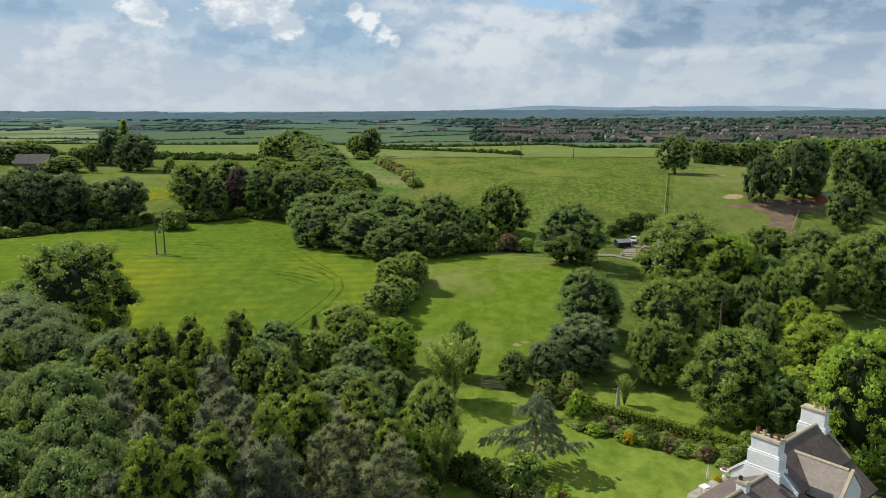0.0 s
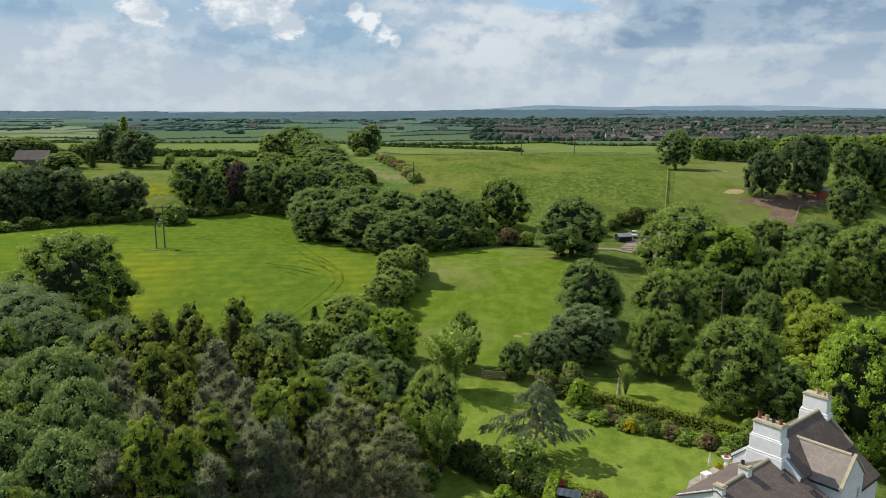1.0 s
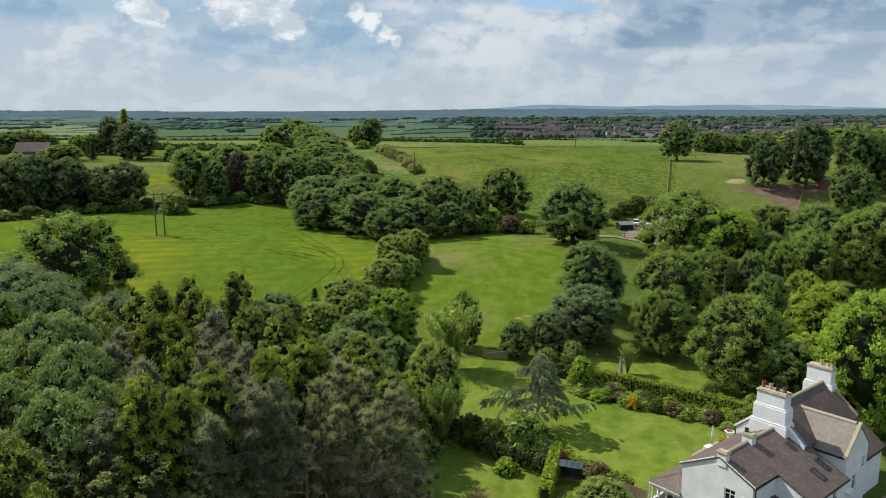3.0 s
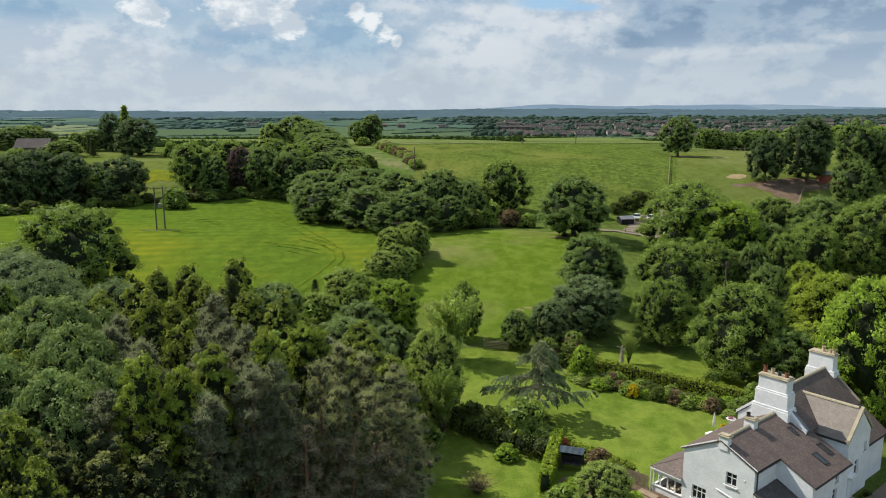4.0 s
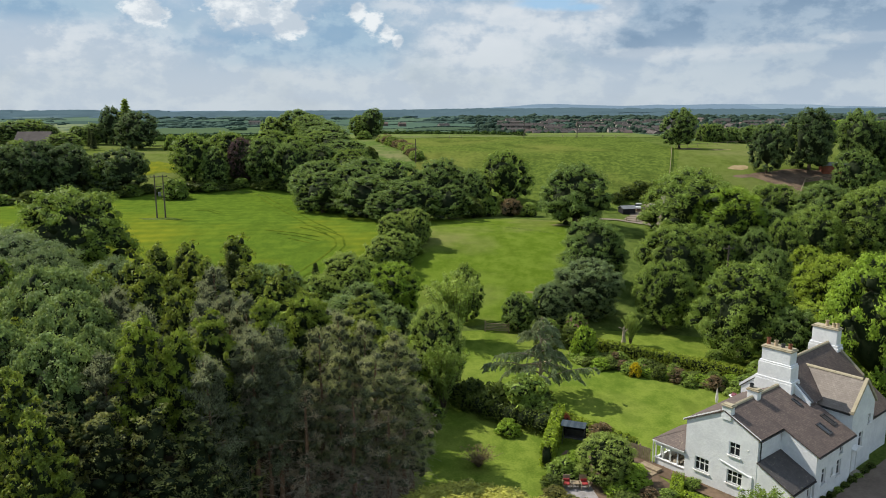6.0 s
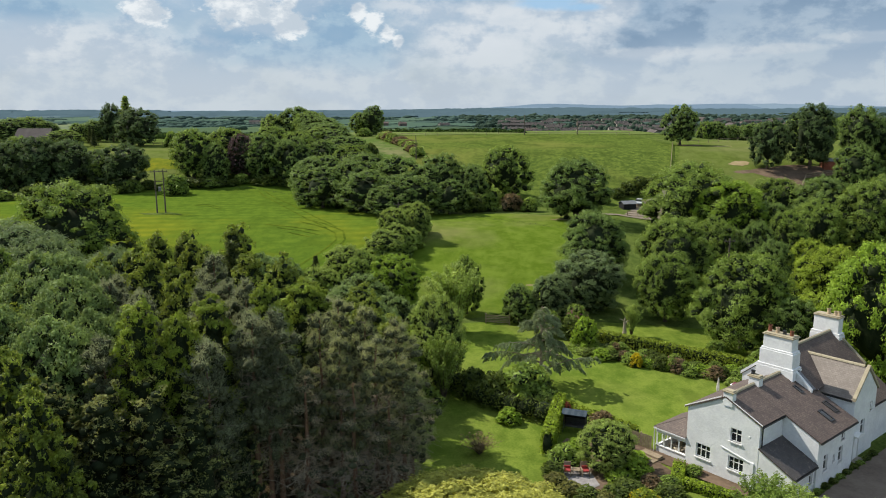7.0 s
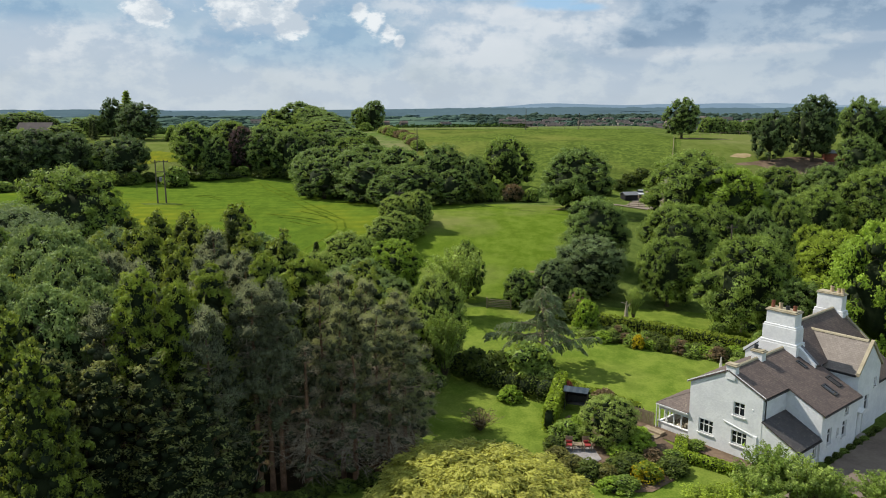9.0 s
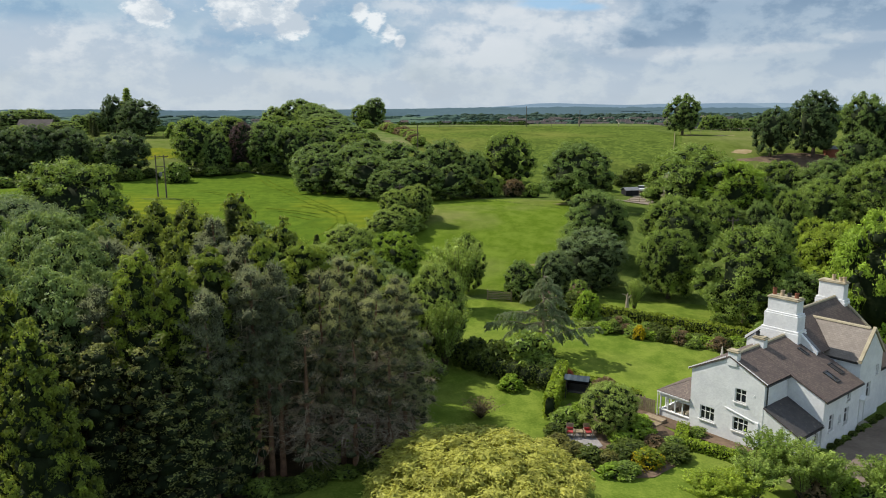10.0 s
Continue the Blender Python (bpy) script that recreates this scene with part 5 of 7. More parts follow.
# trees between paddock and garden
for kind, x, y, top, w in [("sycamore", 23.0, 114.8, 11.8, 11.6), ("oak", 34.0, 109.0, 11.5, 12.4), ("oak", 29.3, 96.9, 8.8, 8.8), ("oak", 35.2, 85.6, 10.7, 12.4), ("grey", 19.7, 101.5, 8.1, 11.0), ("oak", 43.4, 119.0, 10.4, 8.0), ("oak", 54.7, 118.0, 11.4, 7.0), ("sycamore", 49.6, 117.6, 10.0, 6.0), ("sycamore", 47.8, 121.0, 8.0, 6.6), ("lime", 54.9, 110.6, 8.0, 7.4),
                           ("lime", 50.5, 96, 9.6, 10), ("lime", 45, 87, 5.6, 9), ("lime", 55, 88, 7.0, 10), ("bright", 43.5, 72, 14.6, 12), ("bright", 49, 67, 14.0, 12), ("bright", 54, 77, 14, 12), ("sycamore", 47.5, 107, 8.6, 7), 
                           ("sycamore", 39, 81.5, 6.6, 7), ("grey", 14, 98, 5.6, 6.5), ("sycamore", 9.6, 96.5, 4.6, 5.0)]:
    plant(kind, x, y, top, w)
# ---------------------------------------------------------------- the white house
HOUSE = new("house")
HOUSE.matrix_basis = pose(19.1, 56.2, 0, 0, 0, 39.5)
tagged(HOUSE, "rambling white roughcast farmhouse with brown slate roofs and tall stacks", "house")
BASE = -1.1


def hv(u, v, z):
    """House axes: u along the ridge, v across towards the drive."""
    return Vector((u, -v, z))


def cut_out(ob, boxes):
    """Cuts window and door recesses into a wall."""
    bm = bmesh.new()
    for b in boxes:
        add_box(bm, *b)
    me = bpy.data.meshes.new("cutter")
    bm.to_mesh(me)
    bm.free()
    cutter = new("cutter", me)
    cutter.parent = ob.parent
    mod = ob.modifiers.new("cut", "BOOLEAN")
    mod.object, mod.operation, mod.solver = cutter, "DIFFERENCE", "EXACT"
    dg = bpy.context.evaluated_depsgraph_get()
    made = bpy.data.meshes.new_from_object(ob.evaluated_get(dg))
    ob.modifiers.clear()
    ob.data = made
    bpy.data.objects.remove(cutter)


def walls(name, outline, u0, u1, label=""):
    """A solid block: its cross-section in (v, z) pushed along u."""
    bm = prism([(-v, z) for v, z in outline], u0, u1, "x")
    return part(name, bm, M["white"], HOUSE, label)


def roof_plane(name, corners, material, thick=0.12, label="", parent=None):
    """A slab of roofing through four corners (eave, eave, ridge, ridge), with courses along the eave."""
    c = [Vector(p) for p in corners]
    n = (c[1] - c[0]).cross(c[3] - c[0]).normalized()
    if n.z < 0:
        n = -n
    me = bpy.data.meshes.new(name)
    verts = [p + n * thick for p in c] + c
    me.from_pydata([tuple(v) for v in verts], [], [(0, 1, 2, 3), (7, 6, 5, 4), (0, 4, 5, 1), (1, 5, 6, 2), (2, 6, 7, 3), (3, 7, 4, 0)])
    uv = me.uv_layers.new(name="courses")
    along = (c[1] - c[0]).normalized()
    up = n.cross(along)
    for lp in me.loops:
        d = verts[lp.vertex_index] - c[0]
        uv.data[lp.index].uv = (d.dot(along), d.dot(up))
    me.materials.append(material)
    bm = bmesh.new()
    bm.from_mesh(me)
    bmesh.ops.recalc_face_normals(bm, faces=bm.faces)
    bm.to_mesh(me)
    bm.free()
    ob = new(name, me)
    ob.parent = parent or HOUSE
    if label:
        ob["label"] = label
    return ob


def ridge_tiles(p, q, material, parent, width=0.16, length=0.45, name="ridge_tile"):
    """Half-round ridge pieces, each a mesh object of its own."""
    p, q = Vector(p), Vector(q)
    n = max(1, round((q - p).length / length))
    step = (q - p) / n
    bm = bmesh.new()
    L = step.length * 0.97
    prof = [(-width, -0.09), (-width * 0.7, 0.03), (0, 0.09), (width * 0.7, 0.03), (width, -0.09)]
    add_prism(bm, prof, 0, L, "x")
    me = bpy.data.meshes.new(name)
    bmesh.ops.recalc_face_normals(bm, faces=bm.faces)
    bm.to_mesh(me)
    bm.free()
    me.materials.append(material)
    rot = step.to_track_quat("X", "Z").to_matrix().to_4x4()
    for i in range(n):
        ob = new(name, me)
        ob.parent = parent
        ob.matrix_basis = Matrix.Translation(p + step * i) @ rot


def window(face, a0, a1, z0, z1, cols, rows, at, depth=0.14, parent=None):
    """A white casement in its recess. face 'u': in the gable (looks along -u); 'v': in the long side (looks along +v)."""
    parent = parent or HOUSE
    win = new("window")
    win.parent = parent

    def bx(bm, p0, p1, zz0, zz1, d0, d1):
        if face == "u":
            add_box(bm, at + d0, -p1, zz0, at + d1, -p0, zz1)
        else:
            add_box(bm, p0, -(at - d0), zz0, p1, -(at - d1), zz1)
    t = 0.07
    bm = bmesh.new()
    bx(bm, a0, a1, z0, z0 + t, depth - 0.06, depth)
    bx(bm, a0, a1, z1 - t, z1, depth - 0.06, depth)
    bx(bm, a0, a0 + t, z0 + t, z1 - t, depth - 0.06, depth)
    bx(bm, a1 - t, a1, z0 + t, z1 - t, depth - 0.06, depth)
    for i in range(1, cols):
        c = a0 + (a1 - a0) * i / cols
        bx(bm, c - 0.03, c + 0.03, z0 + t, z1 - t, depth - 0.05, depth)
    for i in range(1, rows):
        c = z0 + (z1 - z0) * (i / rows if rows > 2 else 0.62)
        bx(bm, a0 + t, a1 - t, c - 0.022, c + 0.022, depth - 0.045, depth - 0.002)
    part("window_frame", bm, M["trim"], win)
    for i in range(cols):
        c0, c1 = a0 + (a1 - a0) * i / cols, a0 + (a1 - a0) * (i + 1) / cols
        bm = bmesh.new()
        bx(bm, c0 + 0.03, c1 - 0.03, z0 + t, z1 - t, depth + 0.004, depth + 0.02)
        part("pane", bm, M["glass"], win)
    bm = bmesh.new()
    bx(bm, a0 - 0.1, a1 + 0.1, z0 - 0.09, z0, -0.10, depth - 0.02)
    part("window_sill", bm, M["trim"], win)
    return (a0, a1, z0, z1)


def recess(face, w, at, depth=0.14):
    a0, a1, z0, z1 = w
    if face == "u":
        return (at - 0.2, -a1, z0, at + depth + 0.03, -a0, z1)
    return (a0, -(at + 0.2), z0, a1, -(at - depth - 0.03), z1)


RIDGE_A, V_A = 5.85, 3.15
# lower block: gable towards the garden
wall_a = walls("wall", [(0, BASE), (0, 4.1), (V_A, RIDGE_A - 0.06), (6.0, 4.5), (6.0, BASE)], 0.2, 8.9, "white roughcast gable block")
wins = [window("u", 3.70, 4.62, 2.52, 3.60, 2, 2, 0.2), window("u", 0.88, 2.14, 0.22, 1.36, 3, 2, 0.2), window("u", 3.66, 4.92, 0.22, 1.30, 3, 2, 0.2)]
cut_out(wall_a, [recess("u", w, 0.2) for w in wins])
k = (RIDGE_A - 4.5) / (6.0 - V_A)
roof_plane("roof", [hv(0.1, -0.22, 4.02), hv(8.9, -0.22, 4.02), hv(8.9, V_A, RIDGE_A), hv(0.1, V_A, RIDGE_A)], M["slate"], 0.1)
roof_plane("roof", [hv(0.1, 6.15, 4.5 - k * 0.15), hv(3.58, 6.15, 4.5 - k * 0.15), hv(3.58, V_A, RIDGE_A), hv(0.1, V_A, RIDGE_A)], M["slate"], 0.1)
# catslide wing
wing = walls("wall", [(5.9, BASE), (5.9, 4.45), (8.8, 3.12), (8.8, BASE)], 3.7, 9.9, "white side wing under the catslide roof")
wins = [window("v", 4.75, 5.45, 0.45, 1.75, 1, 2, 8.8), window("v", 6.35, 6.75, 0.75, 1.35, 1, 1, 8.8), window("v", 7.30, 8.05, 0.35, 1.65, 1, 2, 8.8), window("v", 7.6, 8.2, 2.15, 3.0, 1, 2, 8.8)]
cut_out(wing, [recess("v", w, 8.8) for w in wins])
roof_plane("roof", [hv(3.6, 8.98, RIDGE_A - k * (8.98 - V_A)), hv(9.95, 8.98, RIDGE_A - k * (8.98 - V_A)), hv(9.95, V_A, RIDGE_A), hv(3.6, V_A, RIDGE_A)], M["slate"], 0.1)
ridge_tiles(hv(0.7, V_A, RIDGE_A + 0.16), hv(8.6, V_A, RIDGE_A + 0.16), M["copestone"], HOUSE)
part("gutter", add_box(bmesh.new(), 3.6, -9.08, 3.02, 9.95, -8.97, 3.12), M["iron"], HOUSE)
part("gutter", add_box(bmesh.new(), 0.15, -6.25, 4.32, 3.58, -6.14, 4.42), M["iron"], HOUSE)
part("downpipe", tube(hv(0.45, 6.1, 4.35), hv(0.45, 6.1, 2.75), 0.05, 0.05), M["iron"], HOUSE)
part("verge", prism([(-0.30, 4.0), (-0.30, 4.16), (V_A - 0.35, RIDGE_A + 0.02), (V_A - 0.35, RIDGE_A - 0.10)], 0.13, 0.2, "x"), M["trim"], HOUSE).matrix_basis = Matrix.Diagonal((1, -1, 1, 1))
part("verge", prism([(V_A + 0.3, RIDGE_A - 0.02), (6.2, 4.56), (6.2, 4.46), (V_A + 0.3, RIDGE_A - 0.12)], 0.13, 0.2, "x"), M["trim"], HOUSE).matrix_basis = Matrix.Diagonal((1, -1, 1, 1))
# roof lights
slope = math.degrees(math.atan(k))
for u0, v0 in ((7.35, 7.6), (8.95, 7.2), (8.0, 5.0)):
    z = RIDGE_A - k * (v0 - V_A) + 0.13
    sky_light = new("skylight")
    sky_light.parent = HOUSE
    sky_light.matrix_basis = Matrix.Translation(hv(u0, v0, z)) @ Matrix.Rotation(radians(slope), 4, "X")
    w, l = (0.34, 0.62) if v0 > 6 else (0.22, 0.45)
    bm = bmesh.new()
    for b in ((-w, -l, w, -l + 0.1), (-w, l - 0.1, w, l), (-w, -l + 0.1, -w + 0.1, l - 0.1), (w - 0.1, -l + 0.1, w, l - 0.1)):
        add_box(bm, b[0], b[1], -0.03, b[2], b[3], 0.07)
    part("window_frame", bm, M["iron"], sky_light)
    part("pane", box(-w + 0.1, -l + 0.1, 0, w - 0.1, l - 0.1, 0.03), M["glass"], sky_light)
# lean-to in the angle
lean_to = walls("wall", [(5.95, BASE), (5.95, 2.62), (8.65, 1.30), (8.65, BASE)], 0.22, 3.7, "low white lean-to")
wins = [window("v", 2.9, 3.45, -0.1, 0.95, 1, 2, 8.65)]
cut_out(lean_to, [recess("v", w, 8.65) for w in wins])
roof_plane("roof", [hv(0.1, 8.85, 1.24), hv(3.69, 8.85, 1.24), hv(3.69, 6.0, 2.66), hv(0.1, 6.0, 2.66)], M["newslate"], 0.1, "dark blue slate lean-to roof")
part("gutter", add_box(bmesh.new(), 0.12, -8.95, 1.14, 3.69, -8.84, 1.24), M["iron"], HOUSE)
part("flashing", add_box(bmesh.new(), 3.66, -8.7, 1.4, 3.70, -6.0, 1.5), M["lead"], HOUSE)
# drip ledge and buttress on the gable
ledge = prism([(3.0, 1.86), (5.45, 1.38), (5.45, 1.30), (3.0, 1.78)], 0.13, 0.22, "x")
part("drip_ledge", ledge, M["white"], HOUSE).matrix_basis = Matrix.Diagonal((1, -1, 1, 1))
part("buttress", prism([(0.21, BASE), (0.21, 1.46), (0.13, 1.36), (0.09, BASE)], -5.72, -5.45, "y"), M["white"], HOUSE)
part("plinth", add_box(bmesh.new(), 0.10, -5.4, BASE, 0.22, 0.05, -0.72, bevel=0.02), M["soil"], HOUSE, "bare earth-stained stone footing")
for v, z, r in ((5.25, 3.35, 0.06),):
    part("wall_vent", box(0.17, -v - r, z - r * 1.2, 0.22, -v + r, z + r * 1.2, bevel=0.02), M["trim"], HOUSE)


def stack(name, u0, u1, v0, v1, z0, z1, steps, pots, label):
    """A stepped chimney: (widening, height) from the top down, a cap and its pots."""
    ch = new(name)
    ch.parent = HOUSE
    ch["label"] = label
    bm = bmesh.new()
    top = z1
    for grow, zb in steps:
        add_box(bm, u0 - grow * 0.5, -v1 - grow, zb, u1 + grow * 0.5, -v0 + grow, top, bevel=0.025)
        top = zb
    part("shaft", bm, M["white"], ch)
    g = steps[0][0]
    part("cap", add_box(add_box(bmesh.new(), u0 - g - 0.08, -v1 - g - 0.10, z1, u1 + g + 0.08, -v0 + g + 0.10, z1 + 0.12, bevel=0.03), u0 - g, -v1 - g, z1 + 0.12, u1 + g, -v0 + g, z1 + 0.2, bevel=0.03), M["copestone"], ch)
    um = (u0 + u1) / 2
    for v, hgt, mat in pots:
        bm = tube((um, -v, z1 + 0.2), (um, -v, z1 + 0.2 + hgt), 0.17, 0.13, 12)
        add_tube(bm, (um, -v, z1 + 0.2 + hgt - 0.08), (um, -v, z1 + 0.2 + hgt), 0.17, 0.17, 12)
        part("chimney_pot", bm, M[mat], ch)
    return ch


stack("chimney", 0.12, 0.62, 2.95, 3.75, 5.2, 6.28, [(0.0, 5.2)], [], "short white gable stack with a stone cap")
stack("chimney", 4.25, 4.85, 2.70, 3.60, 5.4, 6.45, [(0.0, 5.4)], [(2.9, 0.3, "iron")], "short white ridge stack with a stone cap")
stack("chimney", 8.55, 9.65, 1.50, 3.95, 5.4, 8.85, [(0.0, 7.78), (0.13, 7.62), (0.20, 6.4), (0.34, 6.2), (0.38, 4.6)], [(1.75, 0.55, "terracotta"), (2.4, 0.45, "buff"), (3.0, 0.3, "iron"), (3.6, 0.4, "terracotta")],
      "broad stepped white chimney stack with clay pots")
stack("chimney", 18.6, 19.5, 1.10, 3.35, 5.4, 8.65, [(0.0, 7.25), (0.16, 7.0), (0.22, 5.4)], [(2.2, 0.5, "buff"), (2.8, 0.35, "buff"), (3.15, 0.4, "buff")], "white end stack with buff clay pots")
# tall block
tall = walls("wall", [(-0.3, BASE), (-0.3, 4.75), (2.6, 7.30), (5.45, 4.95), (5.45, BASE)], 8.9, 19.3, "tall white main block")
kt = 2.55 / 2.9
roof_plane("roof", [hv(9.05, -0.5, 4.60), hv(19.15, -0.5, 4.60), hv(19.15, 2.6, 7.34), hv(9.05, 2.6, 7.34)], M["slate"], 0.1)
roof_plane("roof", [hv(9.05, 5.7, 4.78), hv(19.15, 5.7, 4.78), hv(19.15, 2.6, 7.34), hv(9.05, 2.6, 7.34)], M["slate"], 0.1)
ridge_tiles(hv(9.7, 2.6, 7.5), hv(18.6, 2.6, 7.5), M["copestone"], HOUSE)
for u0, u1 in ((8.82, 9.1), (19.1, 19.38)):
    for pts in ([(-0.45, 4.72), (-0.45, 4.98), (2.6, 7.66), (2.6, 7.4)], [(2.6, 7.4), (2.6, 7.66), (5.7, 5.02), (5.7, 4.76)]):
        part("gable_coping", prism([(-v, z) for v, z in pts], u0, u1, "x"), M["white"] if u0 < 10 else M["copestone"], HOUSE)
part("flashing", prism([(-v, z) for v, z in ((4.3, 6.15), (4.3, 6.24), (5.75, 5.04), (5.75, 4.95))], 9.11, 9.4, "x"), M["lead"], HOUSE)
# cross wing with the pale roof
cross = part("wall", prism([(10.85, BASE), (10.85, 4.5), (12.95, 6.62), (15.05, 4.5), (15.05, BASE)], -8.3, -2.8, "y"), M["white"], HOUSE, "white cross gable facing the drive")
wins = [window("v", 12.4, 13.2, 0.9, 2.3, 1, 2, 8.3), window("v", 14.0, 14.5, 2.7, 3.5, 1, 2, 8.3)]
cut_out(cross, [recess("v", w, 8.3) for w in wins])
roof_plane("roof", [hv(10.68, 2.5, 4.36), hv(10.68, 8.2, 4.36), hv(12.95, 8.2, 6.64), hv(12.95, 2.5, 6.64)], M["paleslate"], 0.1, "lichened pale stone-slate roof")
roof_plane("roof", [hv(15.22, 2.5, 4.36), hv(15.22, 8.2, 4.36), hv(12.95, 8.2, 6.64), hv(12.95, 2.5, 6.64)], M["paleslate"], 0.1, "lichened pale stone-slate roof")
ridge_tiles(hv(12.95, 3.2, 6.8), hv(12.95, 8.0, 6.8), M["copestone"], HOUSE)
for pts in ([(10.62, 4.36), (10.62, 4.62), (12.95, 6.95), (12.95, 6.66)], [(12.95, 6.66), (12.95, 6.95), (15.28, 4.62), (15.28, 4.36)]):
    part("gable_coping", prism(pts, -8.42, -8.16, "y"), M["copestone"], HOUSE)
part("gutter", add_box(bmesh.new(), 10.56, -8.15, 4.26, 10.68, -5.5, 4.36), M["iron"], HOUSE)
part("downpipe", tube(hv(10.78, 5.9, 4.3), hv(10.78, 5.9, 3.4), 0.05, 0.05), M["iron"], HOUSE)
# link wall and far catslide
walls("wall", [(5.4, BASE), (5.4, 4.75), (7.95, 2.82), (7.95, BASE)], 15.06, 19.3)
roof_plane("roof", [hv(15.1, 8.15, 2.75), hv(19.4, 8.15, 2.75), hv(19.4, 5.4, 4.85), hv(15.1, 5.4, 4.85)], M["slate"], 0.1)
part("gutter", add_box(bmesh.new(), 15.1, -8.26, 2.66, 19.4, -8.14, 2.76), M["iron"], HOUSE)
# front door with its hood
door = new("door")
door.parent = HOUSE
part("door_leaf", add_box(bmesh.new(), 11.2, -8.36, BASE + 0.15, 12.0, -8.31, 0.95, bevel=0.01), M["trim"], door)
part("door_hood", prism([(11.0, 1.25), (12.2, 1.25), (12.2, 1.33), (11.6, 1.55), (11.0, 1.33)], -8.75, -8.31, "y"), M["trim"], door)
for u in (11.08, 12.06):
    part("door_post", add_box(bmesh.new(), u, -8.42, BASE + 0.1, u + 0.08, -8.31, 1.25), M["trim"], door)
part("door_step", add_box(bmesh.new(), 10.9, -8.9, BASE, 12.3, -8.31, BASE + 0.28, bevel=0.02), M["stone"], door)

# conservatory
sunroom = new("conservatory")
sunroom.parent = HOUSE
sunroom["label"] = "white glazed conservatory under a slate lean-to roof"
V0 = -2.85
part("dwarf_wall", add_box(add_box(bmesh.new(), 0.25, 0.05, BASE, 0.45, -V0, -0.15, bevel=0.01), 0.25, -V0 - 0.2, BASE, 4.2, -V0, -0.15, bevel=0.01), M["white"], sunroom)
part("inner_floor", add_box(bmesh.new(), 0.45, 0.02, BASE, 4.2, -V0 - 0.2, -0.75), M["room"], sunroom)
part("inner_wall", add_box(bmesh.new(), 3.9, 0.02, -0.75, 4.2, -V0 - 0.2, 1.3), M["room"], sunroom)
bm = bmesh.new()
for i in range(5):
    v = V0 + 0.05 + (-V0 - 0.1) * i / 4
    add_box(bm, 0.28, -v - 0.045, -0.15, 0.38, -v + 0.045, 1.2)
for i in range(6):
    u = 0.3 + 3.8 * i / 5
    add_box(bm, u - 0.045, -V0 - 0.12, -0.15, u + 0.045, -V0 - 0.02, 1.2)
add_box(bm, 0.24, 0.0, 0.94, 0.42, -V0 + 0.02, 1.36)
add_box(bm, 0.24, -V0 - 0.16, 0.94, 4.2, -V0 + 0.02, 1.36)
add_box(bm, 0.18, 0.03, -0.2, 0.44, -V0 + 0.04, -0.13)
part("glazing_frame", bm, M["trim"], sunroom)
for i in range(4):
    v0, v1 = V0 + 0.05 + (-V0 - 0.1) * i / 4, V0 + 0.05 + (-V0 - 0.1) * (i + 1) / 4
    p = part("pane", add_box(bmesh.new(), 0.32, -v1 + 0.05, -0.13, 0.335, -v0 - 0.05, 1.18), M["clear"], sunroom)
    p.visible_shadow = False
for i in range(5):
    u0, u1 = 0.3 + 3.8 * i / 5, 0.3 + 3.8 * (i + 1) / 5
    p = part("pane", add_box(bmesh.new(), u0 + 0.05, -V0 - 0.08, -0.13, u1 - 0.05, -V0 - 0.065, 1.18), M["clear"], sunroom)
    p.visible_shadow = False
roof_plane("roof", [hv(0.1, V0 - 0.15, 1.36), hv(4.3, V0 - 0.15, 1.36), hv(4.3, 0.0, 2.95), hv(1.9, 0.0, 2.95)], M["slate"], 0.08, parent=sunroom)
roof_plane("roof", [hv(0.1, -0.02, 1.36), hv(0.1, V0 - 0.15, 1.36), hv(1.9, 0.0, 2.95), hv(1.88, 0.0, 2.95)], M["slate"], 0.08, parent=sunroom)
part("gutter", add_box(bmesh.new(), 0.02, 0.02, 1.28, 0.12, -V0 + 0.15, 1.38), M["trim"], sunroom)
part("downpipe", tube(hv(0.12, V0 - 0.1, 1.3), hv(0.12, V0 - 0.1, BASE), 0.045, 0.045), M["trim"], sunroom)
# table inside
inside_table = thing("table", *(HOUSE.matrix_basis @ hv(1.6, -1.3, -0.75)), 39.5, "wooden table inside the glazed conservatory", "table")
part("tabletop", box(-0.7, -0.45, 0.70, 0.7, 0.45, 0.75, bevel=0.01), M["wood"], inside_table)
for x in (-0.6, 0.6):
    for y in (-0.36, 0.36):
        part("leg", box(x - 0.035, y - 0.035, 0, x + 0.035, y + 0.035, 0.70), M["wood"], inside_table)
# ---------------------------------------------------------------- garden


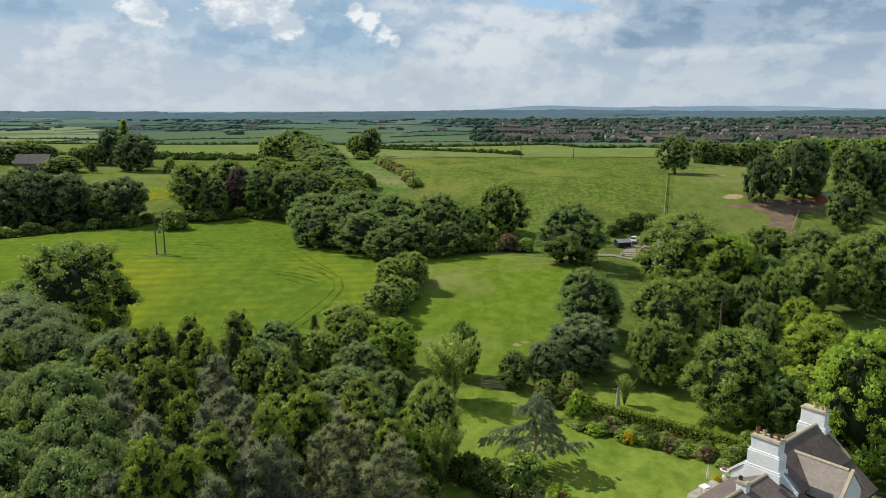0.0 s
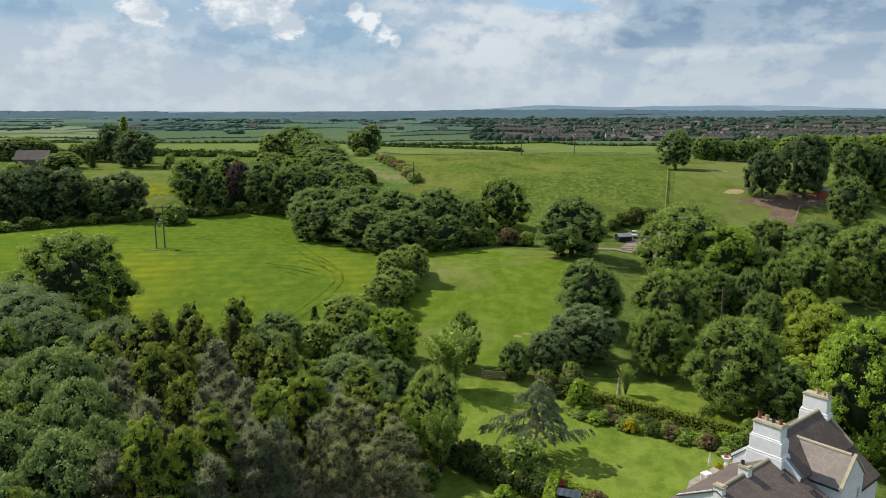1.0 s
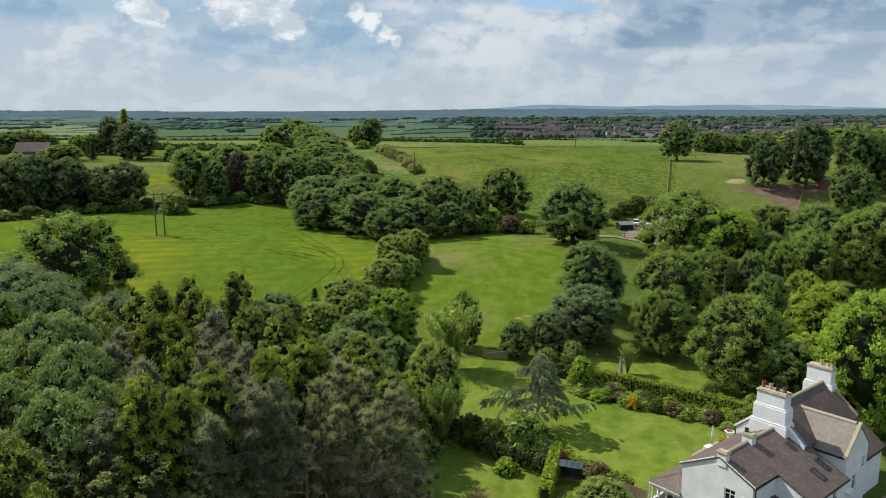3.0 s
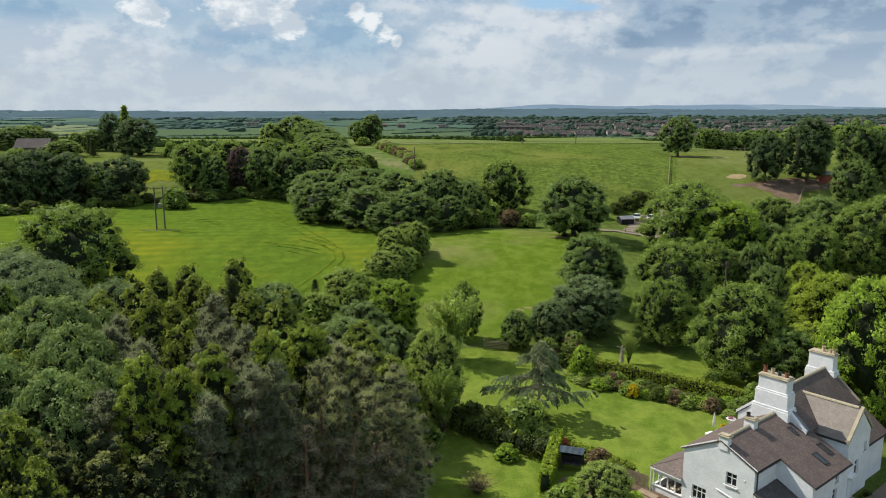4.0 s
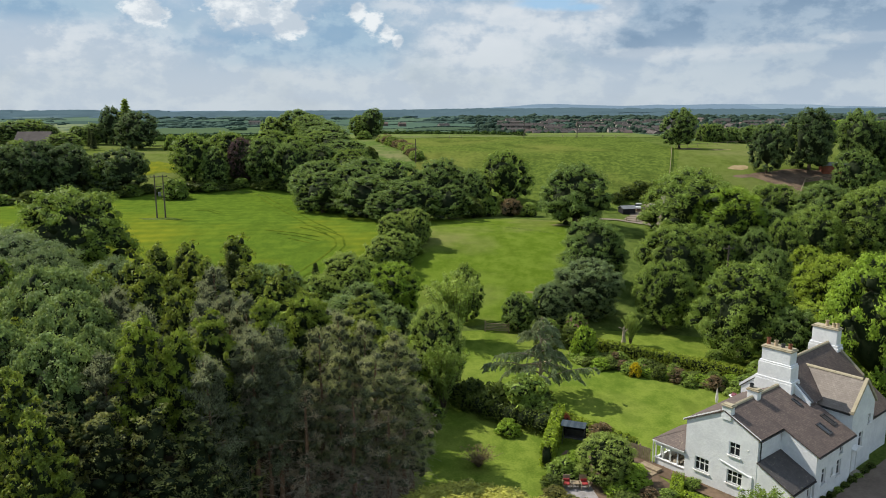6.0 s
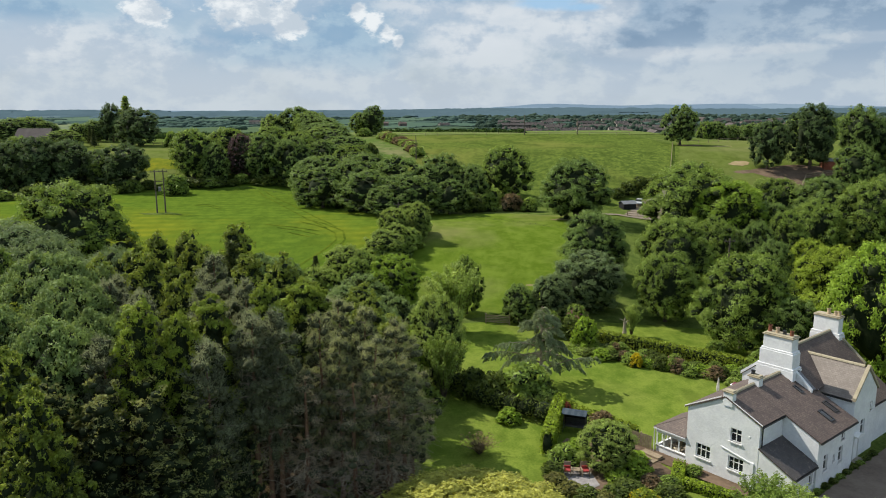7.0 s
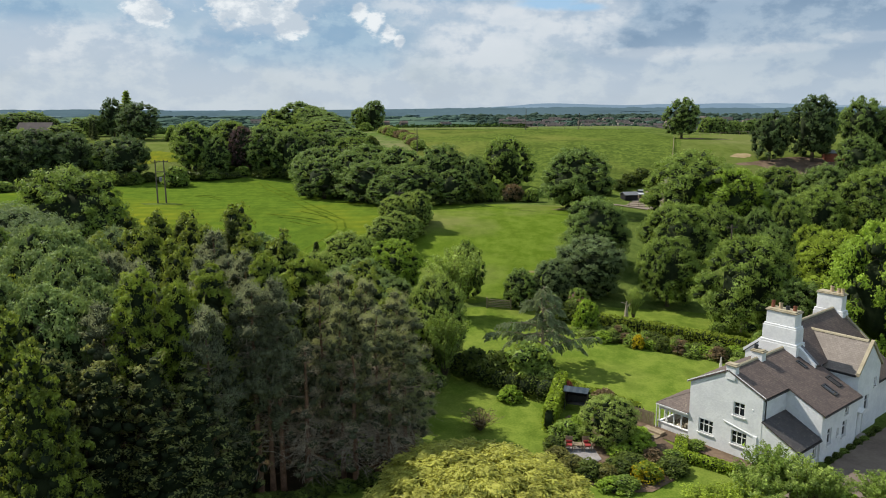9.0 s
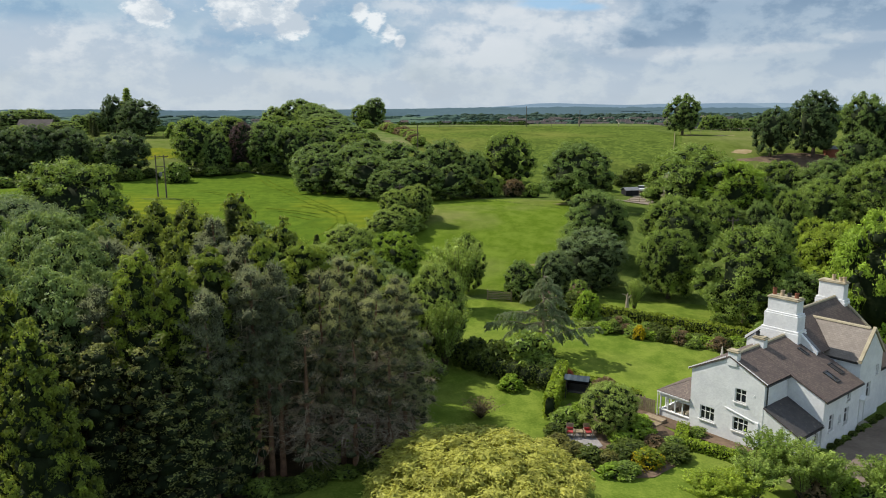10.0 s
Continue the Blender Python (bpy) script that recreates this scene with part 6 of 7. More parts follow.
def hedge(pts, width, tall, leaf, label, per=150, size=0.12, parts_each=2.0):
    """A clipped hedge along a line: boxy, with a leafy, slightly uneven face."""
    c = Crown(int(abs(pts[0][0] * 31 + pts[0][1] * 17)))
    x0, y0 = pts[0]
    ob = thing("hedge", x0, y0, h(x0, y0), 0, label, "hedge")
    g0 = h(x0, y0)
    for (xa, ya), (xb, yb) in zip(pts, pts[1:]):
        L = math.hypot(xb - xa, yb - ya)
        n = max(1, round(L / (width * 0.7)))
        d = np.array((xb - xa, yb - ya, 0)) / L
        s = np.array((-d[1], d[0], 0))
        for i in range(n):
            f = (i + 0.5) / n
            x, y = xa + (xb - xa) * f, ya + (yb - ya) * f
            z = h(x, y) - g0
            t = tall * (1 + 0.06 * noise.noise(Vector((x, y, 0.5))))
            m = int(per * (width + 2 * t) / 3)
            a = c.r.uniform(-0.55, 0.55, m) * width * 0.75
            q = c.r.uniform(0, 1, m) * (width + 2 * t)
            side, top = q < 2 * t, q >= 2 * t
            across = np.where(side, np.where(q < t, -0.5, 0.5) * width, (q - 2 * t) - width / 2)
            up = np.where(side, np.where(q < t, q, q - t), t)
            nor = np.where(top[:, None], np.array((0, 0, 1.0)), s * np.sign(across)[:, None])
            base = np.array((x - x0, y - y0, z))
            c.sprays(base + d * a[:, None] + s * across[:, None] + np.array((0, 0, 1)) * up[:, None] + nor * c.r.uniform(-0.1, 0.06, (m, 1)), nor, size)
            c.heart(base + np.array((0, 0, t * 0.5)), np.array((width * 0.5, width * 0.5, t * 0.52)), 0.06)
    c.build("leaves", LEAF[leaf], ob, M["heart_shade"])
    return ob


plant("cedar", 9.6, 73.2, 7.6, 10.6)
plant("willow", 1.8, 43.4, 3.7, 14.6)
hedge([(16.2, 89.2), (20.5, 86.2), (26, 82.2), (32.5, 77.2)], 1.1, 1.7, "hedge", "long clipped hedge with a yellow-green top behind the border")
hedge([(8.2, 57.6), (9.4, 62.0), (10.6, 66.4)], 0.95, 2.1, "box", "tall clipped bright green hedge at the lawn's edge", 210)
hedge([(10.9, 66.6), (13.2, 64.2), (16.4, 60.6)], 0.9, 1.2, "hedge", "low bushy green hedge beside the lawn", 170)
hedge([(18.6, 55.6), (17.5, 52.8), (20.9, 50.2)], 0.85, 0.75, "box", "low clipped bright green box hedge under the gable", 300, 0.085)
hedge([(0.6, 72.5), (4.2, 68.2), (9.6, 64.3)], 2.4, 2.0, "yew", "wide dark hedge crossing the lawn")
# the border below the long hedge
border_rng = random.Random(5)
BORDER = ["bush", "darkbush", "brightbush", "bush", "rustbush", "darkbush", "olivebush", "brightbush", "pinkbush", "bush"]
for k in range(62):
    f = (k + 0.5) / 62
    x, y = 15.2 + 13.8 * f + border_rng.uniform(-0.5, 0.5), 84.4 - 9.7 * f + border_rng.uniform(-0.5, 2.6)
    plant(BORDER[border_rng.randrange(10)], x, y, tall=border_rng.uniform(0.7, 1.6), width=border_rng.uniform(1.5, 2.8), group="shrubs of the border")
for kind, x, y, t, w in (("darkbush", 29.2, 75.6, 1.4, 2.2), ("bush", 30.4, 74.8, 1.2, 2.2), ("brightbush", 30.6, 76.4, 1.3, 2.4), ("bush", 31.8, 75.6, 1.5, 2.4), ("olivebush", 29.6, 73.6, 0.9, 1.8)):
    plant(kind, x, y, tall=t, width=w, group="shrubs of the border")
plant("goldbush", 21.0, 79.2, tall=1.7, width=1.5)
plant("pinkbush", 25.2, 79.3, tall=1.5, width=2.2, label="dusky pink flowering shrub in the border")
drape("flower_border", [(14.6, 84.4), (16.5, 88.6), (31.5, 77.6), (28.6, 75.0)], M["soil"], 0.10, "dark soil of the long flower border", "flower bed", 2.0, wobble=0.3)
# shrubs round the cedar and the dark corner
for kind, x, y, t, w in [("darkbush", 2.6, 70.6, 3.0, 3.8), ("darkbush", 4.8, 69.0, 3.2, 4.2), ("bush", 7.6, 68.0, 4.4, 5.6), ("olivebush", 9.0, 66.6, 2.4, 3.4), ("brightbush", 5.6, 64.4, 1.5, 2.6), ("darkbush", 8.8, 69.0, 3.0, 4.2),
                         ("redbush", 10.9, 65.4, 1.5, 1.9), ("rustbush", 13.9, 62.9, 1.7, 2.6), ("bush", 12.6, 64.0, 1.3, 2.0), ("brightbush", 16.4, 85.5, 4.0, 3.4), ("darkbush", 15.4, 90.0, 2.6, 3.4), ("darkbush", 12.0, 86.5, 2.2, 3.0),
                         ("pinkbush", 13.0, 91.0, 3.4, 3.4), ("pinkbush", 16.8, 93.0, 3.6, 3.6), ("bush", 2.0, 72.5, 1.8, 2.8), ("airyrust", 2.6, 58.0, 1.7, 3.4), ("bush", -2.2, 67.0, 2.6, 3.6), ("brightbush", -2.6, 75.0, 3.0, 3.6),
                         ("bush", 30.5, 81.5, 2.4, 2.4), ("bush", 33.5, 76.0, 3.0, 3.6), ("darkbush", 36, 73.5, 3.6, 4.4)]:
    plant(kind, x, y, tall=t, width=w)
for k in range(16):                                  # low bushes added where the wood's edge has only dark shade
    f = k / 15
    plant(["darkbush", "bush", "olivebush"][k % 3], -3.2 - 6.0 * f ** 2 + PLANT_RNG.uniform(-0.8, 0.3), 68 - 19 * f, tall=PLANT_RNG.uniform(0.6, 1.7), width=PLANT_RNG.uniform(1.6, 2.8), group="undergrowth along the wood")
M["chippings"] = plain("grey_chippings", (0.20, 0.185, 0.185), (0.33, 0.31, 0.31), 2.0, 0.95, relief=0.02)
for k in range(14):                                  # dark bushes added to cover the trunk stumps of the front pines
    f = k / 13
    plant(["darkbush", "darkbush", "bush"][k % 3], -14.5 + 11.5 * f + PLANT_RNG.uniform(-0.5, 0.5), 45.6 + 5.0 * f ** 1.5 + PLANT_RNG.uniform(-0.4, 0.6), tall=PLANT_RNG.uniform(0.5, 1.3), width=PLANT_RNG.uniform(1.4, 2.4), group="undergrowth along the wood")
# island bed with its seating place
drape("island_bed", [(8.1, 56.0), (8.0, 52.6), (9.2, 49.6), (11.4, 47.6), (14.2, 47.8), (16.6, 49.8), (18.4, 53.4), (16.8, 57.2), (13.5, 60.0), (10.5, 61.0), (8.9, 58.6)], M["soil"], 0.10, "planted island bed in the lawn", "flower bed", 2.0, wobble=0.3)
for kind, x, y, t, w in [("darkbush", 8.2, 54.3, 1.1, 1.6), ("bronzebush", 8.3, 52.6, 1.0, 1.8), ("bronzebush", 9.2, 51.0, 1.1, 1.9), ("darkbush", 10.2, 50.2, 1.2, 1.9), ("bronzebush", 11.3, 49.8, 1.0, 1.8), ("brightbush", 11.5, 48.4, 0.8, 2.0), ("bush", 12.4, 48.3, 0.9, 1.8),
                         ("darkbush", 12.4, 50.6, 1.1, 2.0), ("yellowbush", 14.2, 49.6, 1.3, 1.9), ("goldbush", 13.7, 49.4, 0.9, 0.9), ("darkbush", 13.4, 51.6, 1.0, 2.2), ("rustbush", 15.4, 52.4, 1.0, 1.6), ("darkbush", 16.4, 50.6, 1.1, 2.0), ("bush", 16.9, 52.4, 0.9, 1.8),
                         ("brightbush", 14.6, 54.6, 1.3, 2.6), ("brightbush", 13.2, 53.2, 1.0, 2.0), ("bush", 9.4, 56.2, 1.6, 2.4), ("brightbush", 10.8, 58.8, 1.0, 1.6), ("brightbush", 9.9, 57.4, 1.2, 2.0), ("brightbush", 15.4, 56.6, 0.9, 1.8),
                         ("bush", 19.4, 54.6, 0.7, 1.3), ("darkbush", 14.8, 60.8, 1.2, 2.0)]:
    plant(kind, x, y, tall=t * 1.05, width=w * 1.25)
plant("olive", 12.6, 55.4, 3.1, 5.0, label="dense small olive-green tree over the seating place")
drape("seating_place", [(8.7, 53.1), (9.0, 54.9), (11.3, 54.7), (11.6, 52.6), (10.4, 51.6), (9.2, 52.0)], M["chippings"], 0.14, "grey gravel seating place", "patio", 1.0)


def garden_chair(x, y, turn):
    ch = thing("garden_chair", x, y, h(x, y) + 0.14, turn, "wooden garden armchair with red cushions", "chair", "chairs round the garden table")
    for a, b in ((-0.28, -0.26), (0.28, -0.26), (-0.28, 0.26), (0.28, 0.26)):
        part("leg", box(a - 0.03, b - 0.03, 0, a + 0.03, b + 0.03, 0.58 if b < 0 else 0.40), M["wood"], ch)
    part("seat", box(-0.29, -0.30, 0.36, 0.29, 0.28, 0.41, bevel=0.01), M["wood"], ch)
    part("cushion", box(-0.25, -0.27, 0.41, 0.25, 0.22, 0.50, bevel=0.03), M["red"], ch, "red seat cushion")
    back = part("backrest", box(-0.28, 0.22, 0.41, 0.28, 0.28, 1.0, bevel=0.015), M["wood"], ch)
    back.matrix_basis = Matrix.Translation((0, 0.05, 0)) @ Matrix.Rotation(radians(-8), 4, "X")
    part("back_cushion", box(-0.24, 0.17, 0.52, 0.24, 0.26, 0.72, bevel=0.03), M["red"], ch, "red back cushion")
    for a in (-0.31, 0.31):
        part("armrest", box(a - 0.04, -0.30, 0.58, a + 0.04, 0.28, 0.62, bevel=0.01), M["wood"], ch)
    return ch


garden_chair(9.35, 54.2, -8)
garden_chair(10.75, 54.15, 6)
gt = thing("garden_table", 10.05, 54.3, h(10, 54.3) + 0.14, 0, "small square wooden garden table between two chairs", "table")
part("tabletop", box(-0.33, -0.3, 0.42, 0.33, 0.3, 0.46, bevel=0.01), M["wood"], gt)
for a, b in ((-0.27, -0.24), (0.27, -0.24), (-0.27, 0.24), (0.27, 0.24)):
    part("leg", box(a - 0.025, b - 0.025, 0, a + 0.025, b + 0.025, 0.42), M["wood"], gt)
# swing seat with its striped canopy
sw = thing("swing_seat", 11.3, 62.4, h(11.3, 62.4) + 0.05, -20, "dark garden swing seat under a striped blue-grey canopy", "garden seat")
for a in (-0.95, 0.95):
    part("post", tube((a, -0.5, 0), (a, 0, 1.9), 0.035, 0.035), M["iron"], sw)
    part("post", tube((a, 0.5, 0), (a, 0, 1.9), 0.035, 0.035), M["iron"], sw)
canopy = new("canopy")
canopy.parent = sw
M["canvas"] = plain("blue_grey_canvas", (0.03, 0.045, 0.06), (0.06, 0.08, 0.10), 2.0, 0.9)
M["canvas_pale"] = plain("pale_canvas", (0.045, 0.060, 0.075), (0.08, 0.10, 0.12), 2.0, 0.9)
for i in range(8):
    x = -1.1 + i * 0.275
    part("stripe", prism([(-0.7, 1.82), (0, 2.08), (0.7, 1.82), (0.7, 1.78), (0, 2.04), (-0.7, 1.78)], x, x + 0.272, "x"), M["canvas_pale"] if i % 2 else M["canvas"], canopy)
part("seat", box(-0.85, -0.28, 0.48, 0.85, 0.28, 0.60, bevel=0.03), M["iron"], sw)
part("backrest", box(-0.85, 0.24, 0.60, 0.85, 0.34, 1.15, bevel=0.03), M["iron"], sw)
# near-black sheet added for the dark under the canopy
part("back_sheet", box(-1.0, 0.46, 0.4, 1.0, 0.49, 1.8), M["dark"], sw)


def board_fence(name, x0, y0, x1, y1, tall, label, gap=0.16):
    L = math.hypot(x1 - x0, y1 - y0)
    ob = thing(name, x0, y0, h(x0, y0), math.degrees(math.atan2(y1 - y0, x1 - x0)), label, "fence")
    n = int(L / gap)
    for i in range(n):
        part("board", box(i * gap, -0.012, 0.12, i * gap + gap * 0.8, 0.012, tall), M["wood"], ob)
    for z in (0.3, tall - 0.2):
        part("rail", box(0, 0.013, z - 0.04, L, 0.05, z + 0.04), M["wood"], ob)
    for i in range(int(L / 1.8) + 1):
        part("post", box(min(i * 1.8, L - 0.1), 0.05, -0.2, min(i * 1.8, L - 0.1) + 0.1, 0.15, tall + 0.08), M["wood"], ob)
    return ob


board_fence("fence", 15.0, 60.6, 17.2, 58.7, 1.3, "weathered wooden board fence beside the conservatory")
gate = thing("gate", 14.6, 59.5, h(15, 59), -38, "low wooden garden gate with open boards", "gate")
for i in range(5):
    part("board", box(0.05 + i * 0.25, -0.015, 0.15, 0.19 + i * 0.25, 0.015, 1.05), M["wood"], gate)
for z in (0.35, 0.85):
    part("rail", box(0, 0.016, z - 0.05, 1.3, 0.05, z + 0.05), M["wood"], gate)
for x in (-0.1, 1.3):
    part("post", box(x, -0.05, -0.1, x + 0.1, 0.05, 1.2), M["wood"], gate)
steps = thing("garden_steps", 16.6, 57.3, h(16.6, 57.3), 39.5, "two shallow wooden-edged steps to the conservatory", "steps")
part("tread", box(-0.7, -0.9, 0, 0.0, 0.9, 0.18, bevel=0.02), M["wood"], steps)
part("tread", box(0.0, -0.9, 0, 0.7, 0.9, 0.34, bevel=0.02), M["wood"], steps)
drape("terrace", [(14.4, 58.8), (15.6, 60.2), (18.0, 58.2), (21.0, 54.2), (24.2, 50.6), (23.2, 49.9), (19.8, 53.4), (17.2, 56.4)], M["soil"], 0.11, "bare brown earth strip along the gable", "flower bed", 2.0)
# terrace behind the house with its parasol, table and planter
drape("back_terrace", [(22.6, 64.6), (24.0, 67.9), (27.4, 70.6), (30.4, 72.2), (30.6, 69.5), (27, 66)], M["stone"], 0.12, "brown paved terrace behind the house", "paving", 1.5, wobble=0.2)
M["cream"] = plain("cream_cloth", (0.42, 0.40, 0.36), (0.52, 0.50, 0.46), 3.0, 0.9)
g0 = h(26.4, 69.1) + 0.12
par = thing("parasol", 26.4, 69.1, g0, 0, "closed cream parasol standing on the terrace", "parasol")
part("pole", tube((0, 0, 0.1), (0, 0, 2.5), 0.025, 0.025, 8), M["wood"], par)
part("base", tube((0, 0, 0), (0, 0, 0.12), 0.28, 0.24, 12), M["stone"], par)
cloth = add_tube(bmesh.new(), (0, 0, 1.0), (0, 0, 1.4), 0.10, 0.17, 10)
part("canopy", add_tube(cloth, (0, 0, 1.4), (0, 0, 2.45), 0.17, 0.04, 10), M["cream"], par, "folded cream canopy")
wt_table = thing("patio_table", 25.8, 68.2, h(25.8, 68.2) + 0.12, 30, "white square patio table on the terrace", "table")
part("tabletop", box(-0.45, -0.36, 0.66, 0.45, 0.36, 0.70, bevel=0.01), M["trim"], wt_table)
for a, b in ((-0.38, -0.3), (0.38, -0.3), (-0.38, 0.3), (0.38, 0.3)):
    part("leg", box(a - 0.03, b - 0.03, 0, a + 0.03, b + 0.03, 0.66), M["trim"], wt_table)
urn = thing("planter", 29.0, 71.4, h(29.0, 71.4) + 0.12, 0, "white round planter with pale flowers on the terrace", "planter")
bowl = add_tube(bmesh.new(), (0, 0, 0), (0, 0, 0.3), 0.22, 0.16, 12)
part("bowl", add_tube(bowl, (0, 0, 0.3), (0, 0, 0.8), 0.2, 0.5, 12), M["trim"], urn)
fl = Crown(77)
fl.bough((0, 0, 0.88), (0.34, 0.34, 0.2), 120, 0.055)
fl.build("flower_cluster", LEAF["pink"], urn)
plant("goldbush", 28.0, 70.6, tall=0.7, width=0.9)
# dead trunk with ivy and a log
snag = thing("dead_tree", 22.2, 90.0, h(22.2, 90), 0, "short bare broken trunk standing on the lawn", "tree")
part("trunk", trunk_bm(np.random.default_rng(4), 2.6, 0.34, 2, 0.5, 0.7), M["deadwood"], snag)
plant("airyolive", 23.2, 90.6, tall=4.2, width=2.2, label="thin young tree beside the broken trunk")
log = thing("fallen_log", 17.9, 91.3, h(18, 91.3) + 0.25, 25, "pale fallen log on the lawn", "log")
part("stem", tube((-1.0, 0, 0), (1.0, 0.1, 0.15), 0.28, 0.2, 9), M["deadwood"], log)
part("stub", tube((0.3, 0, 0.1), (0.7, 0.1, 0.8), 0.1, 0.06, 7), M["deadwood"], log)
# gate into the paddock
pg = thing("field_gate", 5.2, 96.2, h(5.2, 96.2), -12, "wooden field gate into the paddock", "gate")
for i in range(5):
    part("bar", box(0, -0.03, 0.25 + i * 0.22, 3.0, 0.03, 0.35 + i * 0.22), M["wood"], pg)
for x in (-0.16, 3.02):
    part("post", box(x, -0.09, -0.2, x + 0.16, 0.09, 1.45), M["wood"], pg)
# drive edge: low wall, verge and shrubs in front of the house
for k in range(9):
    plant("darkbush" if k % 3 else "bush", 27.7 + k * 0.95, 51.6 + k * 0.77, tall=PLANT_RNG.uniform(0.25, 0.5), width=0.8, group="plants along the house wall")
for kind, x, y, top, w in [("airyoak", 21.4, 46.0, 3.4, 4.2), ("airyolive", 22.9, 44.8, 3.2, 3.8), ("airylime", 16.6, 44.0, 1.4, 4.0), ("airylime", 18.3, 43.8, 1.9, 3.8), ("airyolive", 19.8, 44.6, 2.5, 3.4), ("airyoak", 24.4, 44.2, 2.6, 3.2), ("airyoak", 28.0, 44.6, 2.2, 3.4)]:
    plant(kind, x, y, top, w)
for kind, x, y, t, w in [("brightbush", 24.4, 46.2, 1.5, 2.4), ("rustbush", 23.8, 44.6, 1.8, 2.4), ("brightbush", 26.0, 44.8, 1.6, 2.4), ("bush", 27.4, 43.4, 2.2, 3.0)]:
    plant(kind, x, y, tall=t, width=w)

for x, y, t in ((45.5, 187, 3.6), (49.0, 188.5, 4.2), (52.5, 187.5, 4.4), (42.5, 184.5, 2.8), (38.0, 180.0, 2.6)):
    plant("darkbush", x, y, tall=t, width=t * 1.4, group="dark bushes behind the yard")

# ---------------------------------------------------------------- poles, wires and fences


def pole(x, y, tall, label, arm=1.6, twin=0.0, turn=0):
    ob = thing("power_pole", x, y, h(x, y), turn, label, "power pole")
    for s in ((-twin / 2, twin / 2) if twin else (0,)):
        part("post", tube((s, 0, -0.5), (s, 0, tall), 0.17, 0.12, 9), M["pole"], ob)
    if arm:
        part("crossarm", box(-arm / 2 - twin / 2, -0.07, tall - 0.5, arm / 2 + twin / 2, 0.07, tall - 0.34), M["pole"], ob)
        for s in (-1, 0, 1):
            q = s * (arm / 2 + twin / 2 - 0.1)
            part("insulator", tube((q, 0, tall - 0.34), (q, 0, tall - 0.08), 0.06, 0.04, 7), M["iron"], ob)
    if twin:
        part("brace", box(-twin / 2, -0.05, tall - 2.6, twin / 2, 0.05, tall - 2.45), M["pole"], ob)
        part("switch_box", box(-0.3, -0.25, tall - 4.6, 0.3, 0.25, tall - 3.7, bevel=0.03), M["lead"], ob)
    return ob


pole(-61.6, 159, 9.4, "twin-legged wooden power pole standing in the crop field", 1.8, 1.7, 20)
pole(-9.0, 136.2, 6.5, "wooden power pole among the hedge bushes", 1.8, 0, 30)
pole(43.3, 112.5, 7.4, "wooden power pole among the garden trees", 1.8, 0, 10)
pole(-9.2, 223.4, 7.2, "bare wooden pole on the hillside meadow", 0)
pole(30.5, 296, 8.0, "bare wooden pole on the hilltop", 0)
pole(52, 300, 6.5, "bare wooden pole on the hilltop", 0)
wires = thing("power_lines", 0, 0, 0, 0, "thin sagging power lines between the poles", "power line")
for (a, za), (b, zb) in ((((-61.6, 159), 9.2), ((-9.0, 136.2), 6.4)), (((-9.0, 136.2), 6.4), ((43.3, 112.5), 7.3)), (((43.3, 112.5), 7.3), ((90, 92), 9.0))):
    for off in (-0.8, 0, 0.8):
        p0, p1 = Vector((a[0], a[1] + off, h(*a) + za)), Vector((b[0], b[1] + off, h(*b) + zb))
        strand = [p0.lerp(p1, i / 12) - Vector((0, 0, 4.4 * (i / 12) * (1 - i / 12))) for i in range(13)]
        bm = bmesh.new()
        rings = [[bm.verts.new(q + Vector(d) * 0.006) for d in ((0, 1, 0), (0, 0, 1), (0, -1, 0), (0, 0, -1))] for q in strand]
        for ra, rb in zip(rings, rings[1:]):
            for i in range(4):
                bm.faces.new((ra[i], ra[(i + 1) % 4], rb[(i + 1) % 4], rb[i]))
        part("wire", bm, M["dark"], wires)


def post_fence(pts, gap, tall, label, rails=2):
    """Posts with rails, following the ground."""
    x0, y0 = pts[0]
    z0 = h(x0, y0)
    ob = thing("fence", x0, y0, z0, 0, label, "fence")
    line = []
    for (xa, ya), (xb, yb) in zip(pts, pts[1:]):
        n = max(1, round(math.hypot(xb - xa, yb - ya) / gap))
        line += [(xa + (xb - xa) * i / n, ya + (yb - ya) * i / n) for i in range(n)]
    line.append(pts[-1])
    me = None
    for x, y in line:
        if me is None:
            first = part("post", box(-0.06, -0.06, -0.3, 0.06, 0.06, tall, bevel=0.01), M["wood"], ob)
            me = first.data
            o = first
        else:
            o = new("post", me)
            o.parent = ob
        o.matrix_basis = Matrix.Translation((x - x0, y - y0, h(x, y) - z0))
    for k in range(rails):
        bm = bmesh.new()
        zz = tall * (0.92 - 0.4 * k)
        rings = []
        for i, (x, y) in enumerate(line):
            (xa, ya), (xb, yb) = line[max(i - 1, 0)], line[min(i + 1, len(line) - 1)]
            d = Vector((ya - yb, xb - xa, 0)).normalized() * 0.04
            c = Vector((x - x0, y - y0, h(x, y) - z0 + zz))
            rings.append([bm.verts.new(c + v) for v in (d + Vector((0, 0, 0.05)), -d + Vector((0, 0, 0.05)), -d - Vector((0, 0, 0.05)), d - Vector((0, 0, 0.05)))])
        for ra, rb in zip(rings, rings[1:]):
            for i in range(4):
                bm.faces.new((ra[i], ra[(i + 1) % 4], rb[(i + 1) % 4], rb[i]))
        bm.faces.new(rings[0])
        bm.faces.new(rings[-1][::-1])
        part("rail", bm, M["wood"], ob)
    return ob


